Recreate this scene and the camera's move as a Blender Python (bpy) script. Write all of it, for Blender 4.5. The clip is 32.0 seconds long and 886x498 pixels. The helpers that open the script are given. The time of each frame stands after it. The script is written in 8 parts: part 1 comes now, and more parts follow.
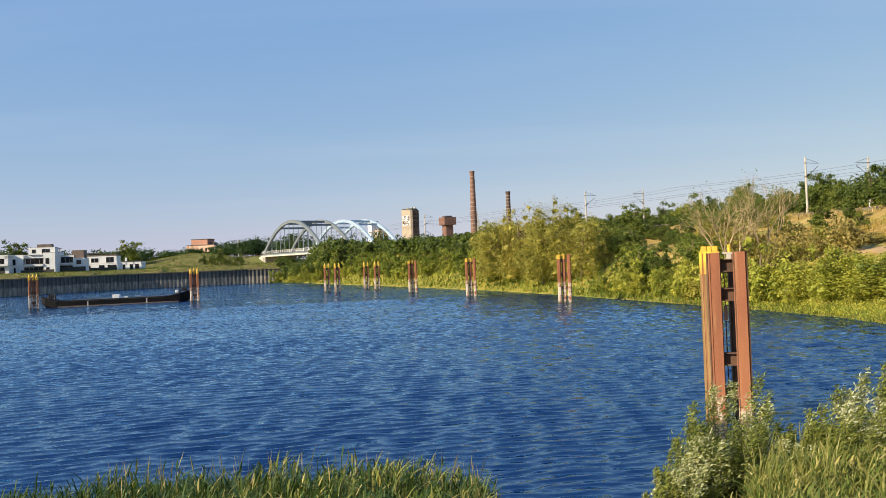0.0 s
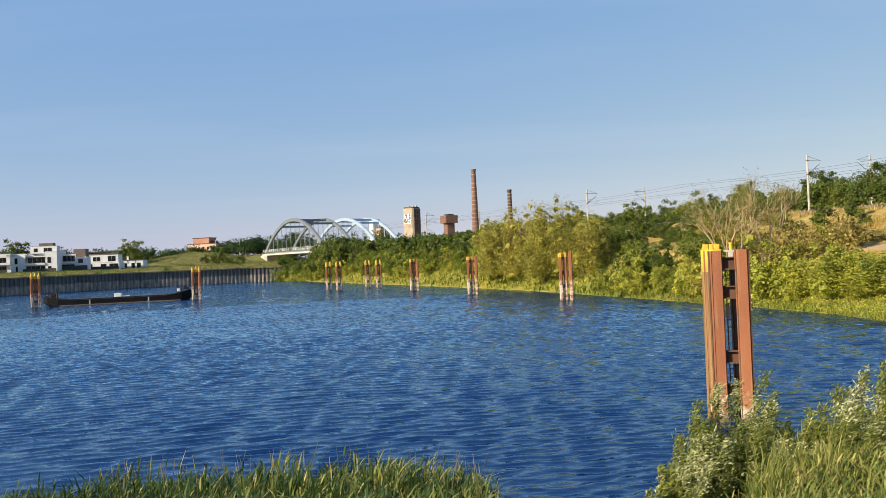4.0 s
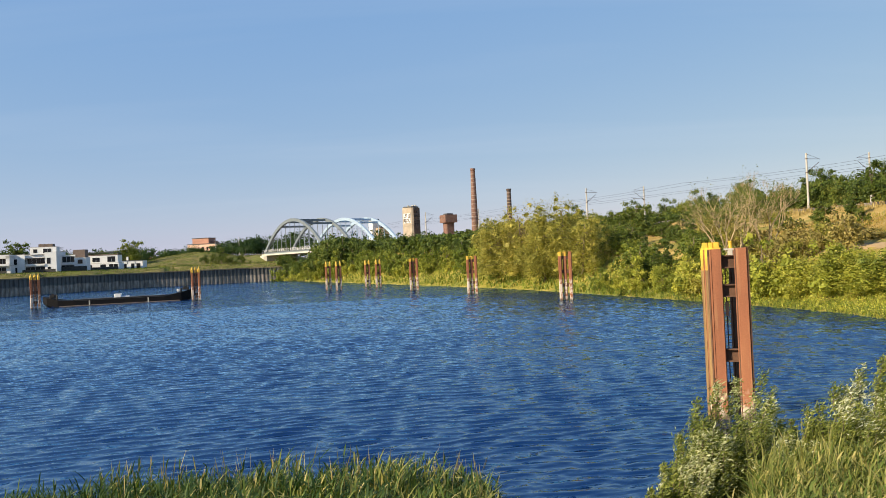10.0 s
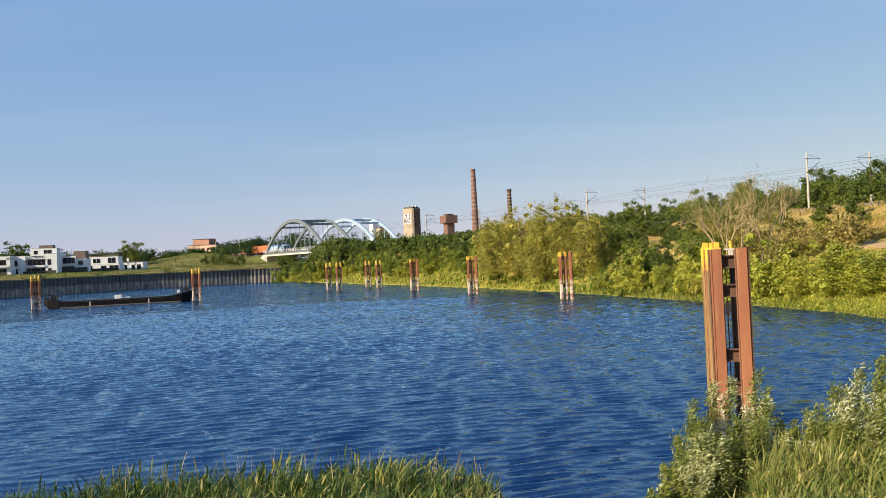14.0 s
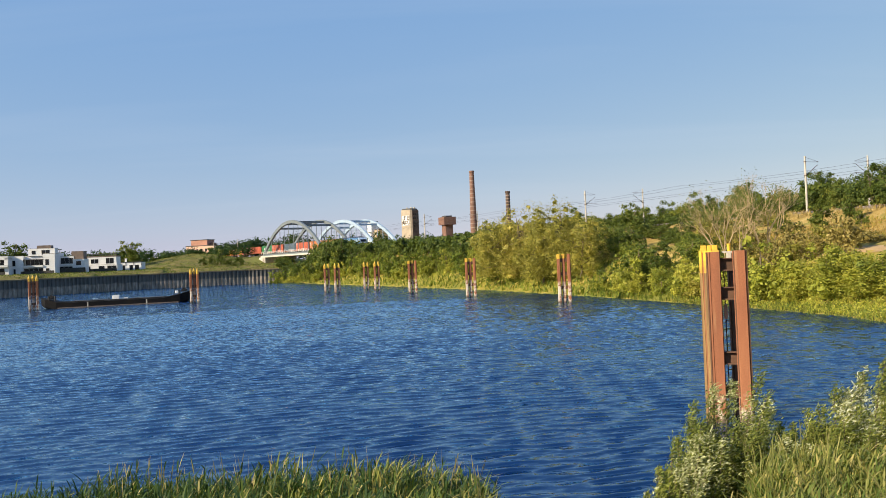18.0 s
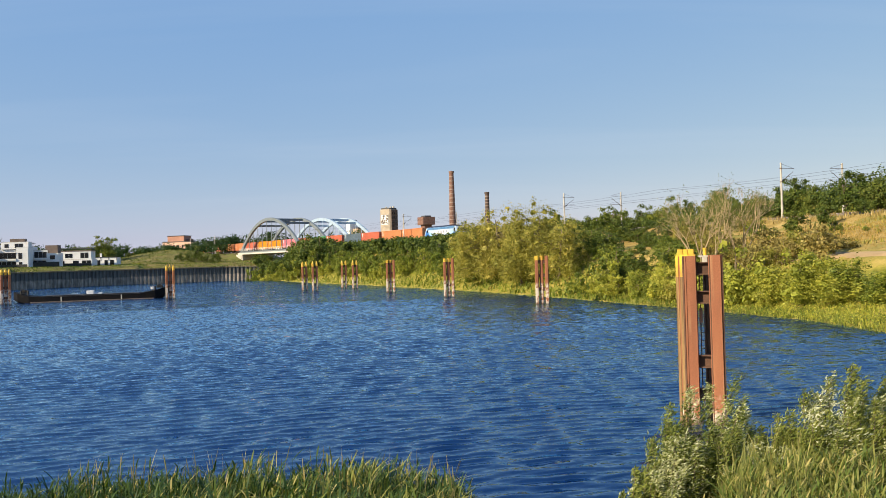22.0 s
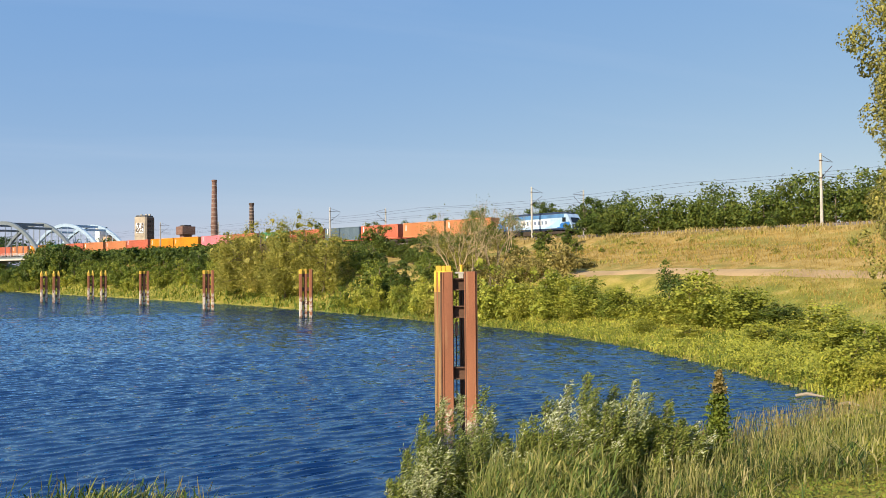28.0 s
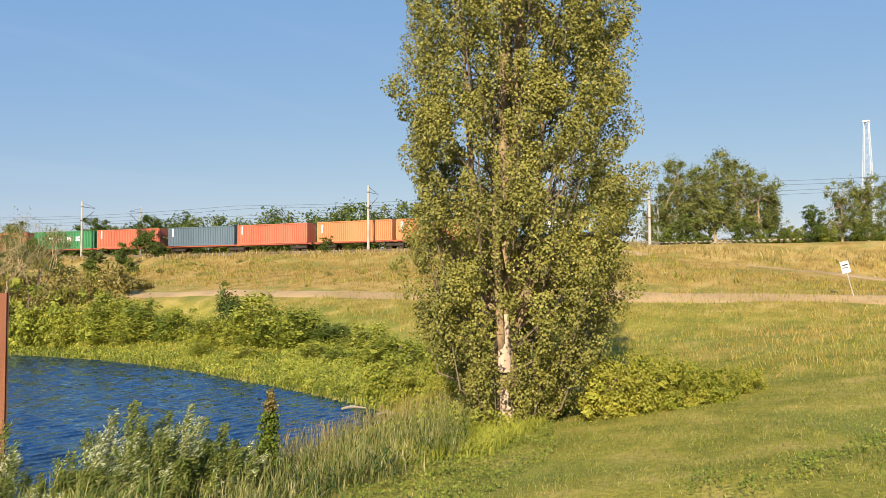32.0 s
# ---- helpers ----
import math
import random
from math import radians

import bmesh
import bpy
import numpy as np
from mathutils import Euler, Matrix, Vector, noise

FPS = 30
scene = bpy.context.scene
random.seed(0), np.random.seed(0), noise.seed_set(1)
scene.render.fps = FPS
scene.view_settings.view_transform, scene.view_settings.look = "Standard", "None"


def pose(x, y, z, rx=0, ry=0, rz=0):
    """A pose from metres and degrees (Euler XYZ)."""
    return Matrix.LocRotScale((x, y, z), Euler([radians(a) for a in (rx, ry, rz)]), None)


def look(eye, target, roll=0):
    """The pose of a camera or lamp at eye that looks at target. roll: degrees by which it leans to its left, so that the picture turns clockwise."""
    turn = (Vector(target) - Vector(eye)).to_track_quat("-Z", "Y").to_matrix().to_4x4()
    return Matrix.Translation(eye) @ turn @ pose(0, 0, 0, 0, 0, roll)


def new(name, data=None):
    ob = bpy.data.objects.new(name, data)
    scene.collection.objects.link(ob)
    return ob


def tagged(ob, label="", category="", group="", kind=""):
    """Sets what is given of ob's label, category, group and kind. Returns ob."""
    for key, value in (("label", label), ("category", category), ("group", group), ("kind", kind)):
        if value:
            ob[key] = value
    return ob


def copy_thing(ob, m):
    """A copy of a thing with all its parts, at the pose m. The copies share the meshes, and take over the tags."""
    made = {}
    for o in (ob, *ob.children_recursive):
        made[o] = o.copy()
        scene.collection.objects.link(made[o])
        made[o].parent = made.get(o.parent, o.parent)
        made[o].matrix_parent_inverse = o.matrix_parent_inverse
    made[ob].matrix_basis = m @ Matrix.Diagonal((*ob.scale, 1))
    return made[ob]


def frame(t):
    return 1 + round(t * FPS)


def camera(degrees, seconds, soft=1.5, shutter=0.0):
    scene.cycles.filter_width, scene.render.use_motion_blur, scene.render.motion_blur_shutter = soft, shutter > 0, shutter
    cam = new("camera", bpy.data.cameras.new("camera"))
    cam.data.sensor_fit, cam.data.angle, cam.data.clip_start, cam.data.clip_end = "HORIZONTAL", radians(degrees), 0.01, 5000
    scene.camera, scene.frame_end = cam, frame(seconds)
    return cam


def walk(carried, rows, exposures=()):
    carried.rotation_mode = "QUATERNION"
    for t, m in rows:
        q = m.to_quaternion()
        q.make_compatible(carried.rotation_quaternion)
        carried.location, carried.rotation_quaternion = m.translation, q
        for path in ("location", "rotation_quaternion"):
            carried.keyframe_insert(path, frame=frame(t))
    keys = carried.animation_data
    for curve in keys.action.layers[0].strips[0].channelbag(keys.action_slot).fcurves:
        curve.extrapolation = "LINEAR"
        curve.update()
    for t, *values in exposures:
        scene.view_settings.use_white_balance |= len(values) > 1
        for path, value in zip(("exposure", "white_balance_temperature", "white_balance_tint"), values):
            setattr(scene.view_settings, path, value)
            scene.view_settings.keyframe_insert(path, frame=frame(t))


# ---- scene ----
cam = camera(56.9, 32.0, soft=0.7)
PATH = [
    (0.0, pose(0.000, -0.000, 6.00, 90.75, 2.28, -0.03)),
    (0.5, pose(-0.000, -0.000, 6.00, 90.69, 2.24, 0.03)),
    (1.0, pose(-0.000, -0.000, 6.00, 90.73, 2.29, 0.06)),
    (1.5, pose(-0.000, -0.000, 6.00, 90.72, 2.33, 0.08)),
    (2.0, pose(-0.000, -0.000, 6.00, 90.69, 2.26, 0.08)),
    (2.5, pose(-0.000, -0.000, 6.00, 90.66, 2.30, 0.06)),
    (3.0, pose(-0.000, -0.000, 6.00, 90.64, 2.31, 0.05)),
    (3.5, pose(-0.000, -0.000, 6.00, 90.64, 2.34, 0.07)),
    (5.5, pose(-0.000, -0.000, 6.00, 90.60, 2.42, 0.05)),
    (6.0, pose(-0.000, -0.000, 6.00, 90.60, 2.44, 0.05)),
    (6.5, pose(-0.000, -0.000, 6.00, 90.61, 2.46, 0.07)),
    (7.0, pose(-0.000, -0.000, 6.00, 90.64, 2.50, 0.07)),
    (7.5, pose(-0.000, -0.000, 6.00, 90.62, 2.51, 0.08)),
    (8.0, pose(-0.000, -0.000, 6.00, 90.64, 2.50, 0.08)),
    (8.5, pose(-0.000, -0.000, 6.00, 90.63, 2.50, 0.10)),
    (9.0, pose(-0.000, -0.000, 6.00, 90.62, 2.51, 0.10)),
    (9.5, pose(-0.000, -0.000, 6.00, 90.63, 2.51, 0.09)),
    (10.0, pose(-0.000, -0.000, 6.00, 90.59, 2.57, 0.05)),
    (10.5, pose(-0.000, -0.000, 6.00, 90.59, 2.57, 0.06)),
    (11.0, pose(-0.000, -0.000, 6.00, 90.58, 2.63, 0.07)),
    (11.5, pose(-0.000, -0.000, 6.00, 90.57, 2.62, 0.06)),
    (12.0, pose(-0.000, -0.000, 6.00, 90.58, 2.63, 0.07)),
    (12.5, pose(-0.000, -0.000, 6.00, 90.58, 2.62, 0.08)),
    (13.0, pose(-0.000, -0.000, 6.00, 90.59, 2.66, 0.08)),
    (13.5, pose(-0.000, -0.000, 6.00, 90.61, 2.70, 0.08)),
    (14.0, pose(-0.000, -0.000, 6.00, 90.63, 2.68, 0.08)),
    (14.5, pose(-0.000, -0.000, 6.00, 90.63, 2.71, 0.07)),
    (16.5, pose(-0.000, -0.000, 6.00, 90.73, 2.73, 0.09)),
    (17.0, pose(-0.000, -0.000, 6.00, 90.70, 2.66, 0.07)),
    (17.5, pose(0.000, -0.000, 6.00, 90.75, 2.48, -0.04)),
    (18.0, pose(0.000, -0.000, 6.00, 90.74, 2.46, -0.04)),
    (18.5, pose(0.000, -0.000, 6.00, 90.74, 2.47, -0.05)),
    (19.0, pose(0.001, -0.000, 6.00, 90.76, 2.42, -0.15)),
    (19.5, pose(0.001, -0.000, 6.00, 90.78, 2.38, -0.22)),
    (20.0, pose(0.001, -0.000, 6.00, 90.75, 2.29, -0.32)),
    (20.5, pose(0.003, -0.000, 6.00, 90.72, 2.11, -0.57)),
    (21.0, pose(0.004, -0.000, 6.00, 90.71, 1.85, -0.91)),
    (21.5, pose(0.005, -0.000, 6.00, 90.70, 1.67, -1.16)),
    (22.0, pose(0.007, -0.000, 6.00, 90.69, 1.58, -1.55)),
    (22.5, pose(0.010, -0.000, 6.00, 90.65, 1.38, -2.28)),
    (23.0, pose(0.015, -0.000, 6.00, 90.60, 1.23, -3.43)),
    (23.5, pose(0.019, -0.001, 6.00, 90.55, 1.24, -4.35)),
    (24.0, pose(0.022, -0.001, 6.00, 90.56, 1.24, -5.02)),
    (24.5, pose(0.026, -0.001, 6.00, 90.59, 1.28, -5.94)),
    (26.5, pose(0.051, -0.005, 6.00, 90.96, 1.07, -11.79)),
    (27.0, pose(0.060, -0.007, 6.00, 91.10, 0.87, -13.93)),
    (27.5, pose(0.068, -0.009, 6.00, 91.30, 0.66, -15.78)),
    (28.0, pose(0.077, -0.012, 6.00, 91.36, 0.53, -17.90)),
    (28.5, pose(0.086, -0.015, 6.00, 91.29, 0.54, -20.22)),
    (29.0, pose(0.099, -0.021, 6.00, 91.46, 0.40, -23.39)),
    (29.5, pose(0.113, -0.027, 6.00, 91.74, 0.43, -26.86)),
    (30.0, pose(0.124, -0.033, 6.00, 91.92, 0.65, -29.78)),
    (30.5, pose(0.137, -0.041, 6.00, 91.90, 0.91, -33.26)),
    (31.0, pose(0.155, -0.054, 6.00, 92.20, 0.65, -38.21)),
    (31.5, pose(0.172, -0.069, 6.00, 92.45, 0.39, -43.60)),
    (32.0, pose(0.186, -0.083, 6.00, 92.65, 0.30, -47.95)),
]
walk(cam, PATH, [(0.0, 0.78, 6500, 10), (22.0, 0.78, 6500, 10), (28.0, 0.73, 6150, 10), (32.0, 0.75, 6150, 10)])
# ---------------------------------------------------------------- light
SUN_AZ, SUN_EL = -120.0, 29.0          # degrees clockwise from +y, and above the horizon
world = bpy.data.worlds.new("evening_sky")
scene.world = world
world.use_nodes = True
wn = world.node_tree
wn.nodes.clear()
sky = wn.nodes.new("ShaderNodeTexSky")
sky.sky_type = "NISHITA"
sky.sun_disc = False
sky.sun_elevation = radians(SUN_EL)
sky.sun_rotation = radians(SUN_AZ)
sky.altitude = 60
sky.air_density = 1.0
sky.dust_density = 0.35
sky.ozone_density = 2.2
bg = wn.nodes.new("ShaderNodeBackground")
bg.inputs["Strength"].default_value = 0.088
wo = wn.nodes.new("ShaderNodeOutputWorld")
thin = wn.nodes.new("ShaderNodeMix")         # even evening haze: thins the clear sky ...
thin.data_type, thin.blend_type = "RGBA", "MULTIPLY"
thin.inputs[0].default_value = 1.0
thin.inputs[7].default_value = (0.55, 0.345, 0.075, 1.0)
haze = wn.nodes.new("ShaderNodeMix")         # ... and adds its own blue light
haze.data_type, haze.blend_type = "RGBA", "ADD"
haze.inputs[0].default_value = 1.0
haze.inputs[7].default_value = (0.68, 1.8, 4.2, 1.0)
wn.links.new(sky.outputs[0], thin.inputs[6])
wn.links.new(thin.outputs[2], haze.inputs[6])
tcw = wn.nodes.new("ShaderNodeTexCoord")          # thin high cirrus, drawn out by the wind
spl = wn.nodes.new("ShaderNodeSeparateXYZ")
wn.links.new(tcw.outputs["Generated"], spl.inputs[0])
up_ = wn.nodes.new("ShaderNodeMath")
up_.operation = "ADD"
wn.links.new(spl.outputs["Z"], up_.inputs[0])
up_.inputs[1].default_value = 0.1
plane = []
for axis_ in ("X", "Y"):
    dv = wn.nodes.new("ShaderNodeMath")
    dv.operation = "DIVIDE"
    wn.links.new(spl.outputs[axis_], dv.inputs[0])
    wn.links.new(up_.outputs[0], dv.inputs[1])
    plane.append(dv.outputs[0])
cmb = wn.nodes.new("ShaderNodeCombineXYZ")
wn.links.new(plane[0], cmb.inputs[0])
wn.links.new(plane[1], cmb.inputs[1])
mpw = wn.nodes.new("ShaderNodeMapping")
mpw.inputs["Rotation"].default_value = (0, 0, radians(55))
mpw.inputs["Scale"].default_value = (0.35, 1.5, 1)
wn.links.new(cmb.outputs[0], mpw.inputs["Vector"])
nzw = wn.nodes.new("ShaderNodeTexNoise")
nzw.inputs["Scale"].default_value = 0.9
nzw.inputs["Detail"].default_value = 6.0
nzw.inputs["Distortion"].default_value = 0.6
wn.links.new(mpw.outputs[0], nzw.inputs["Vector"])
veil = wn.nodes.new("ShaderNodeMapRange")
veil.inputs["From Min"].default_value, veil.inputs["From Max"].default_value = 0.5, 0.78
veil.inputs["To Min"].default_value, veil.inputs["To Max"].default_value = 0.0, 0.11
wn.links.new(nzw.outputs["Fac"], veil.inputs["Value"])
cirrus = wn.nodes.new("ShaderNodeMix")
cirrus.data_type, cirrus.blend_type = "RGBA", "MIX"
cirrus.inputs[7].default_value = (4.6, 5.0, 5.6, 1.0)
wn.links.new(veil.outputs[0], cirrus.inputs[0])
wn.links.new(haze.outputs[2], cirrus.inputs[6])
wn.links.new(cirrus.outputs[2], bg.inputs["Color"])
wn.links.new(bg.outputs[0], wo.inputs["Surface"])

sun_data = bpy.data.lights.new("sun", "SUN")
sun_data.energy = 5.0
sun_data.angle = radians(0.55)
sun_data.color = (1.0, 0.84, 0.6)
sun = new("sun", sun_data)
sun_dir = Vector((math.sin(radians(SUN_AZ)) * math.cos(radians(SUN_EL)),
                  math.cos(radians(SUN_AZ)) * math.cos(radians(SUN_EL)), math.sin(radians(SUN_EL))))
sun.matrix_world = look(sun_dir * 50 + Vector((0, 0, 30)), (0, 0, 30))


# ---------------------------------------------------------------- materials
def node_mat(name):
    m = bpy.data.materials.new(name)
    m.use_nodes = True
    nt = m.node_tree
    nt.nodes.clear()
    out = nt.nodes.new("ShaderNodeOutputMaterial")
    b = nt.nodes.new("ShaderNodeBsdfPrincipled")
    nt.links.new(b.outputs[0], out.inputs["Surface"])
    return m, nt, b, out


def noise_node(nt, scale, detail=4.0, rough=0.55, coord="Object", stretch=None):
    tc = nt.nodes.new("ShaderNodeTexCoord")
    src = tc.outputs[coord]
    if stretch:
        mp = nt.nodes.new("ShaderNodeMapping")
        mp.inputs["Scale"].default_value = stretch
        nt.links.new(src, mp.inputs["Vector"])
        src = mp.outputs[0]
    n = nt.nodes.new("ShaderNodeTexNoise")
    n.inputs["Scale"].default_value = scale
    n.inputs["Detail"].default_value = detail
    n.inputs["Roughness"].default_value = rough
    nt.links.new(src, n.inputs["Vector"])
    return n.outputs["Fac"]


def ramp(nt, fac, stops):
    r = nt.nodes.new("ShaderNodeValToRGB")
    el = r.color_ramp.elements
    while len(el) < len(stops):
        el.new(0.5)
    for e, (p, c) in zip(el, stops):
        e.position, e.color = p, (*c, 1.0)
    nt.links.new(fac, r.inputs["Fac"])
    return r.outputs["Color"]


def mix(nt, fac, a, b, blend="MIX"):
    m = nt.nodes.new("ShaderNodeMix")
    m.data_type, m.blend_type = "RGBA", blend
    for key, v in ((0, fac), (6, a), (7, b)):
        if isinstance(v, (int, float)):
            m.inputs[key].default_value = v
        elif isinstance(v, tuple):
            m.inputs[key].default_value = (*v, 1.0)
        else:
            nt.links.new(v, m.inputs[key])
    return m.outputs[2]


def bump(nt, b, height, strength=0.3, dist=0.05):
    bp = nt.nodes.new("ShaderNodeBump")
    bp.inputs["Strength"].default_value = strength
    bp.inputs["Distance"].default_value = dist
    nt.links.new(height, bp.inputs["Height"])
    nt.links.new(bp.outputs[0], b.inputs["Normal"])
    return bp


def scaled(c, k):
    return tuple(min(1.0, v * k) for v in c)


def surface(name, base, rough=0.7, metal=0.0, coarse=0.8, fine=14.0, var=0.25, relief=0.15, stretch=None, stain=None):
    """A plain worn surface: large stains and fine grain round one base colour."""
    m, nt, b, _ = node_mat(name)
    big = noise_node(nt, coarse, 3, stretch=stretch)
    small = noise_node(nt, fine, 5)
    dark = stain or scaled(base, 1 - var)
    c1 = ramp(nt, big, [(0.32, dark), (0.55, base), (0.75, scaled(base, 1 + var * 0.5))])
    c2 = ramp(nt, small, [(0.3, (0.72, 0.72, 0.72)), (0.6, (1, 1, 1))])
    nt.links.new(mix(nt, 0.6, c1, c2, "MULTIPLY"), b.inputs["Base Color"])
    b.inputs["Roughness"].default_value = rough
    b.inputs["Metallic"].default_value = metal
    bump(nt, b, small, relief, 0.02)
    return m


def foliage(name, stops, trans=0.35, rough=0.55):
    """Leaves: colour varies leaf by leaf and plant by plant; part of the light comes through."""
    m, nt, b, out = node_mat(name)
    geo = nt.nodes.new("ShaderNodeNewGeometry")
    info = nt.nodes.new("ShaderNodeObjectInfo")
    add = nt.nodes.new("ShaderNodeMath")
    add.operation = "MULTIPLY_ADD"
    nt.links.new(info.outputs["Random"], add.inputs[0])
    add.inputs[1].default_value = 0.35
    sub = nt.nodes.new("ShaderNodeMath")
    sub.operation = "MULTIPLY"
    nt.links.new(geo.outputs["Random Per Island"], sub.inputs[0])
    sub.inputs[1].default_value = 0.65
    nt.links.new(sub.outputs[0], add.inputs[2])
    col = ramp(nt, add.outputs[0], stops)
    patch = noise_node(nt, 0.6, 2)
    col = mix(nt, 0.5, col, ramp(nt, patch, [(0.35, (0.6, 0.62, 0.6)), (0.65, (1.25, 1.2, 1.0))]), "MULTIPLY")
    nt.links.new(col, b.inputs["Base Color"])
    b.inputs["Roughness"].default_value = rough
    b.inputs["Specular IOR Level"].default_value = 0.25
    tr = nt.nodes.new("ShaderNodeBsdfTranslucent")
    nt.links.new(mix(nt, 1.0, col, (1.0, 0.95, 0.5), "MULTIPLY"), tr.inputs["Color"])
    ms = nt.nodes.new("ShaderNodeMixShader")
    ms.inputs[0].default_value = trans
    nt.links.new(b.outputs[0], ms.inputs[1])
    nt.links.new(tr.outputs[0], ms.inputs[2])
    nt.links.new(ms.outputs[0], out.inputs["Surface"])
    return m


G_DARK = [(0.0, (0.0398, 0.0725, 0.015)), (0.5, (0.103, 0.147, 0.0275)), (1.0, (0.225, 0.244, 0.0438))]
G_MID = [(0.0, (0.0795, 0.125, 0.02)), (0.5, (0.186, 0.231, 0.0325)), (1.0, (0.345, 0.35, 0.0562))]
G_BRIGHT = [(0.0, (0.16, 0.2, 0.03)), (0.5, (0.34, 0.36, 0.05)), (1.0, (0.54, 0.5, 0.095))]
G_OLIVE = [(0.0, (0.14, 0.155, 0.03)), (0.5, (0.31, 0.295, 0.058)), (1.0, (0.5, 0.43, 0.11))]
G_WILLOW = [(0.0, (0.06, 0.09, 0.02)), (0.5, (0.225, 0.265, 0.055)), (0.85, (0.38, 0.38, 0.09)), (1.0, (0.6, 0.57, 0.24))]
G_POPLAR = [(0.0, (0.09, 0.1, 0.021)), (0.4, (0.195, 0.192, 0.04)), (0.85, (0.3, 0.275, 0.066)), (1.0, (0.46, 0.39, 0.13))]
G_KNOLL = [(0.0, (0.07, 0.1, 0.025)), (0.5, (0.17, 0.2, 0.05)), (1.0, (0.33, 0.31, 0.1))]
G_YELLOW = [(0.0, (0.17, 0.21, 0.025)), (0.5, (0.34, 0.34, 0.045)), (1.0, (0.52, 0.46, 0.09))]
G_SCRUB = [(0.0, (0.13, 0.12, 0.035)), (0.5, (0.28, 0.235, 0.07)), (1.0, (0.46, 0.37, 0.14))]
G_SILVER = [(0.0, (0.3, 0.34, 0.14)), (0.6, (0.5, 0.52, 0.3)), (1.0, (0.8, 0.81, 0.66))]
G_STRAW = [(0.0, (0.18, 0.15, 0.05)), (0.5, (0.34, 0.26, 0.09)), (1.0, (0.52, 0.42, 0.2))]
G_GOLD = [(0.0, (0.2, 0.135, 0.03)), (0.5, (0.41, 0.28, 0.075)), (1.0, (0.6, 0.45, 0.17))]
G_REED = [(0.0, (0.05, 0.1, 0.02)), (0.45, (0.13, 0.18, 0.035)), (0.8, (0.29, 0.28, 0.08)), (1.0, (0.55, 0.46, 0.2))]
G_LUSH = [(0.0, (0.014, 0.036, 0.01)), (0.5, (0.036, 0.078, 0.018)), (0.92, (0.085, 0.135, 0.03)), (1.0, (0.3, 0.29, 0.09))]
G_SEDGE = [(0.0, (0.1, 0.13, 0.03)), (0.4, (0.24, 0.25, 0.07)), (0.75, (0.42, 0.37, 0.16)), (1.0, (0.64, 0.55, 0.34))]
G_LAWN = [(0.0, (0.15, 0.175, 0.025)), (0.5, (0.31, 0.3, 0.05)), (1.0, (0.54, 0.43, 0.15))]

M_LEAF = {k: foliage("leaves_" + k, v, 0.15 if k == "poplar" else 0.35) for k, v in dict(
    dark=G_DARK, mid=G_MID, bright=G_BRIGHT, olive=G_OLIVE, willow=G_WILLOW, poplar=G_POPLAR, knoll=G_KNOLL, yellow=G_YELLOW,
    straw=G_STRAW, reed=G_REED, sedge=G_SEDGE, lush=G_LUSH, silver=G_SILVER, scrub=G_SCRUB, lawn=G_LAWN, gold=G_GOLD).items()}

M_BARK = surface("bark", (0.2, 0.15, 0.1), 0.9, coarse=1.5, fine=18, var=0.4, relief=0.6, stretch=(1, 1, 0.25))
M_PALE_BARK = surface("pale_bark", (0.36, 0.25, 0.14), 0.95, coarse=2.2, fine=9, var=0.55, relief=1.0, stretch=(1, 1, 0.3))
M_BARE_WOOD = surface("bare_wood", (0.62, 0.47, 0.35), 0.9, coarse=1.6, fine=14, var=0.3, relief=0.6, stretch=(1, 1, 0.25))
M_DRY_TWIG = surface("dry_twig", (0.46, 0.34, 0.19), 0.9, var=0.3)
M_CONCRETE = surface("concrete", (0.46, 0.43, 0.38), 0.85, coarse=0.5, fine=10, var=0.25)
M_STEEL_DARK = surface("dark_steel", (0.03, 0.028, 0.027), 0.6, 0.2, var=0.4)
M_WHITE = surface("white_render", (0.74, 0.75, 0.76), 0.8, coarse=0.3, var=0.1, relief=0.03)
M_ROOF_GREY = surface("anthracite_cladding", (0.06, 0.06, 0.065), 0.6, var=0.2)
M_YELLOW = surface("yellow_paint", (0.66, 0.42, 0.035), 0.6, coarse=1.6, var=0.3, stain=(0.4, 0.22, 0.04))
M_SAND = surface("dirt_track", (0.42, 0.285, 0.135), 0.95, coarse=0.25, fine=6, var=0.25, relief=0.4)
M_BALLAST = surface("ballast", (0.2, 0.16, 0.12), 0.95, coarse=0.6, fine=9, var=0.4, relief=0.8)
M_RAIL = surface("rail_steel", (0.16, 0.1, 0.07), 0.5, 0.7, var=0.3)
M_TIMBER = surface("weathered_wood", (0.33, 0.27, 0.2), 0.9, fine=20, var=0.35, relief=0.4)
# near-black of hedges and screens, with the terrace shade put into it
M_SCREEN_SHADE = surface("screen_and_shade_dark", (0.05, 0.05, 0.045), 0.8, coarse=1.5, var=0.5)
M_TERRACE = surface("taupe_cladding", (0.16, 0.12, 0.1), 0.8, var=0.25)


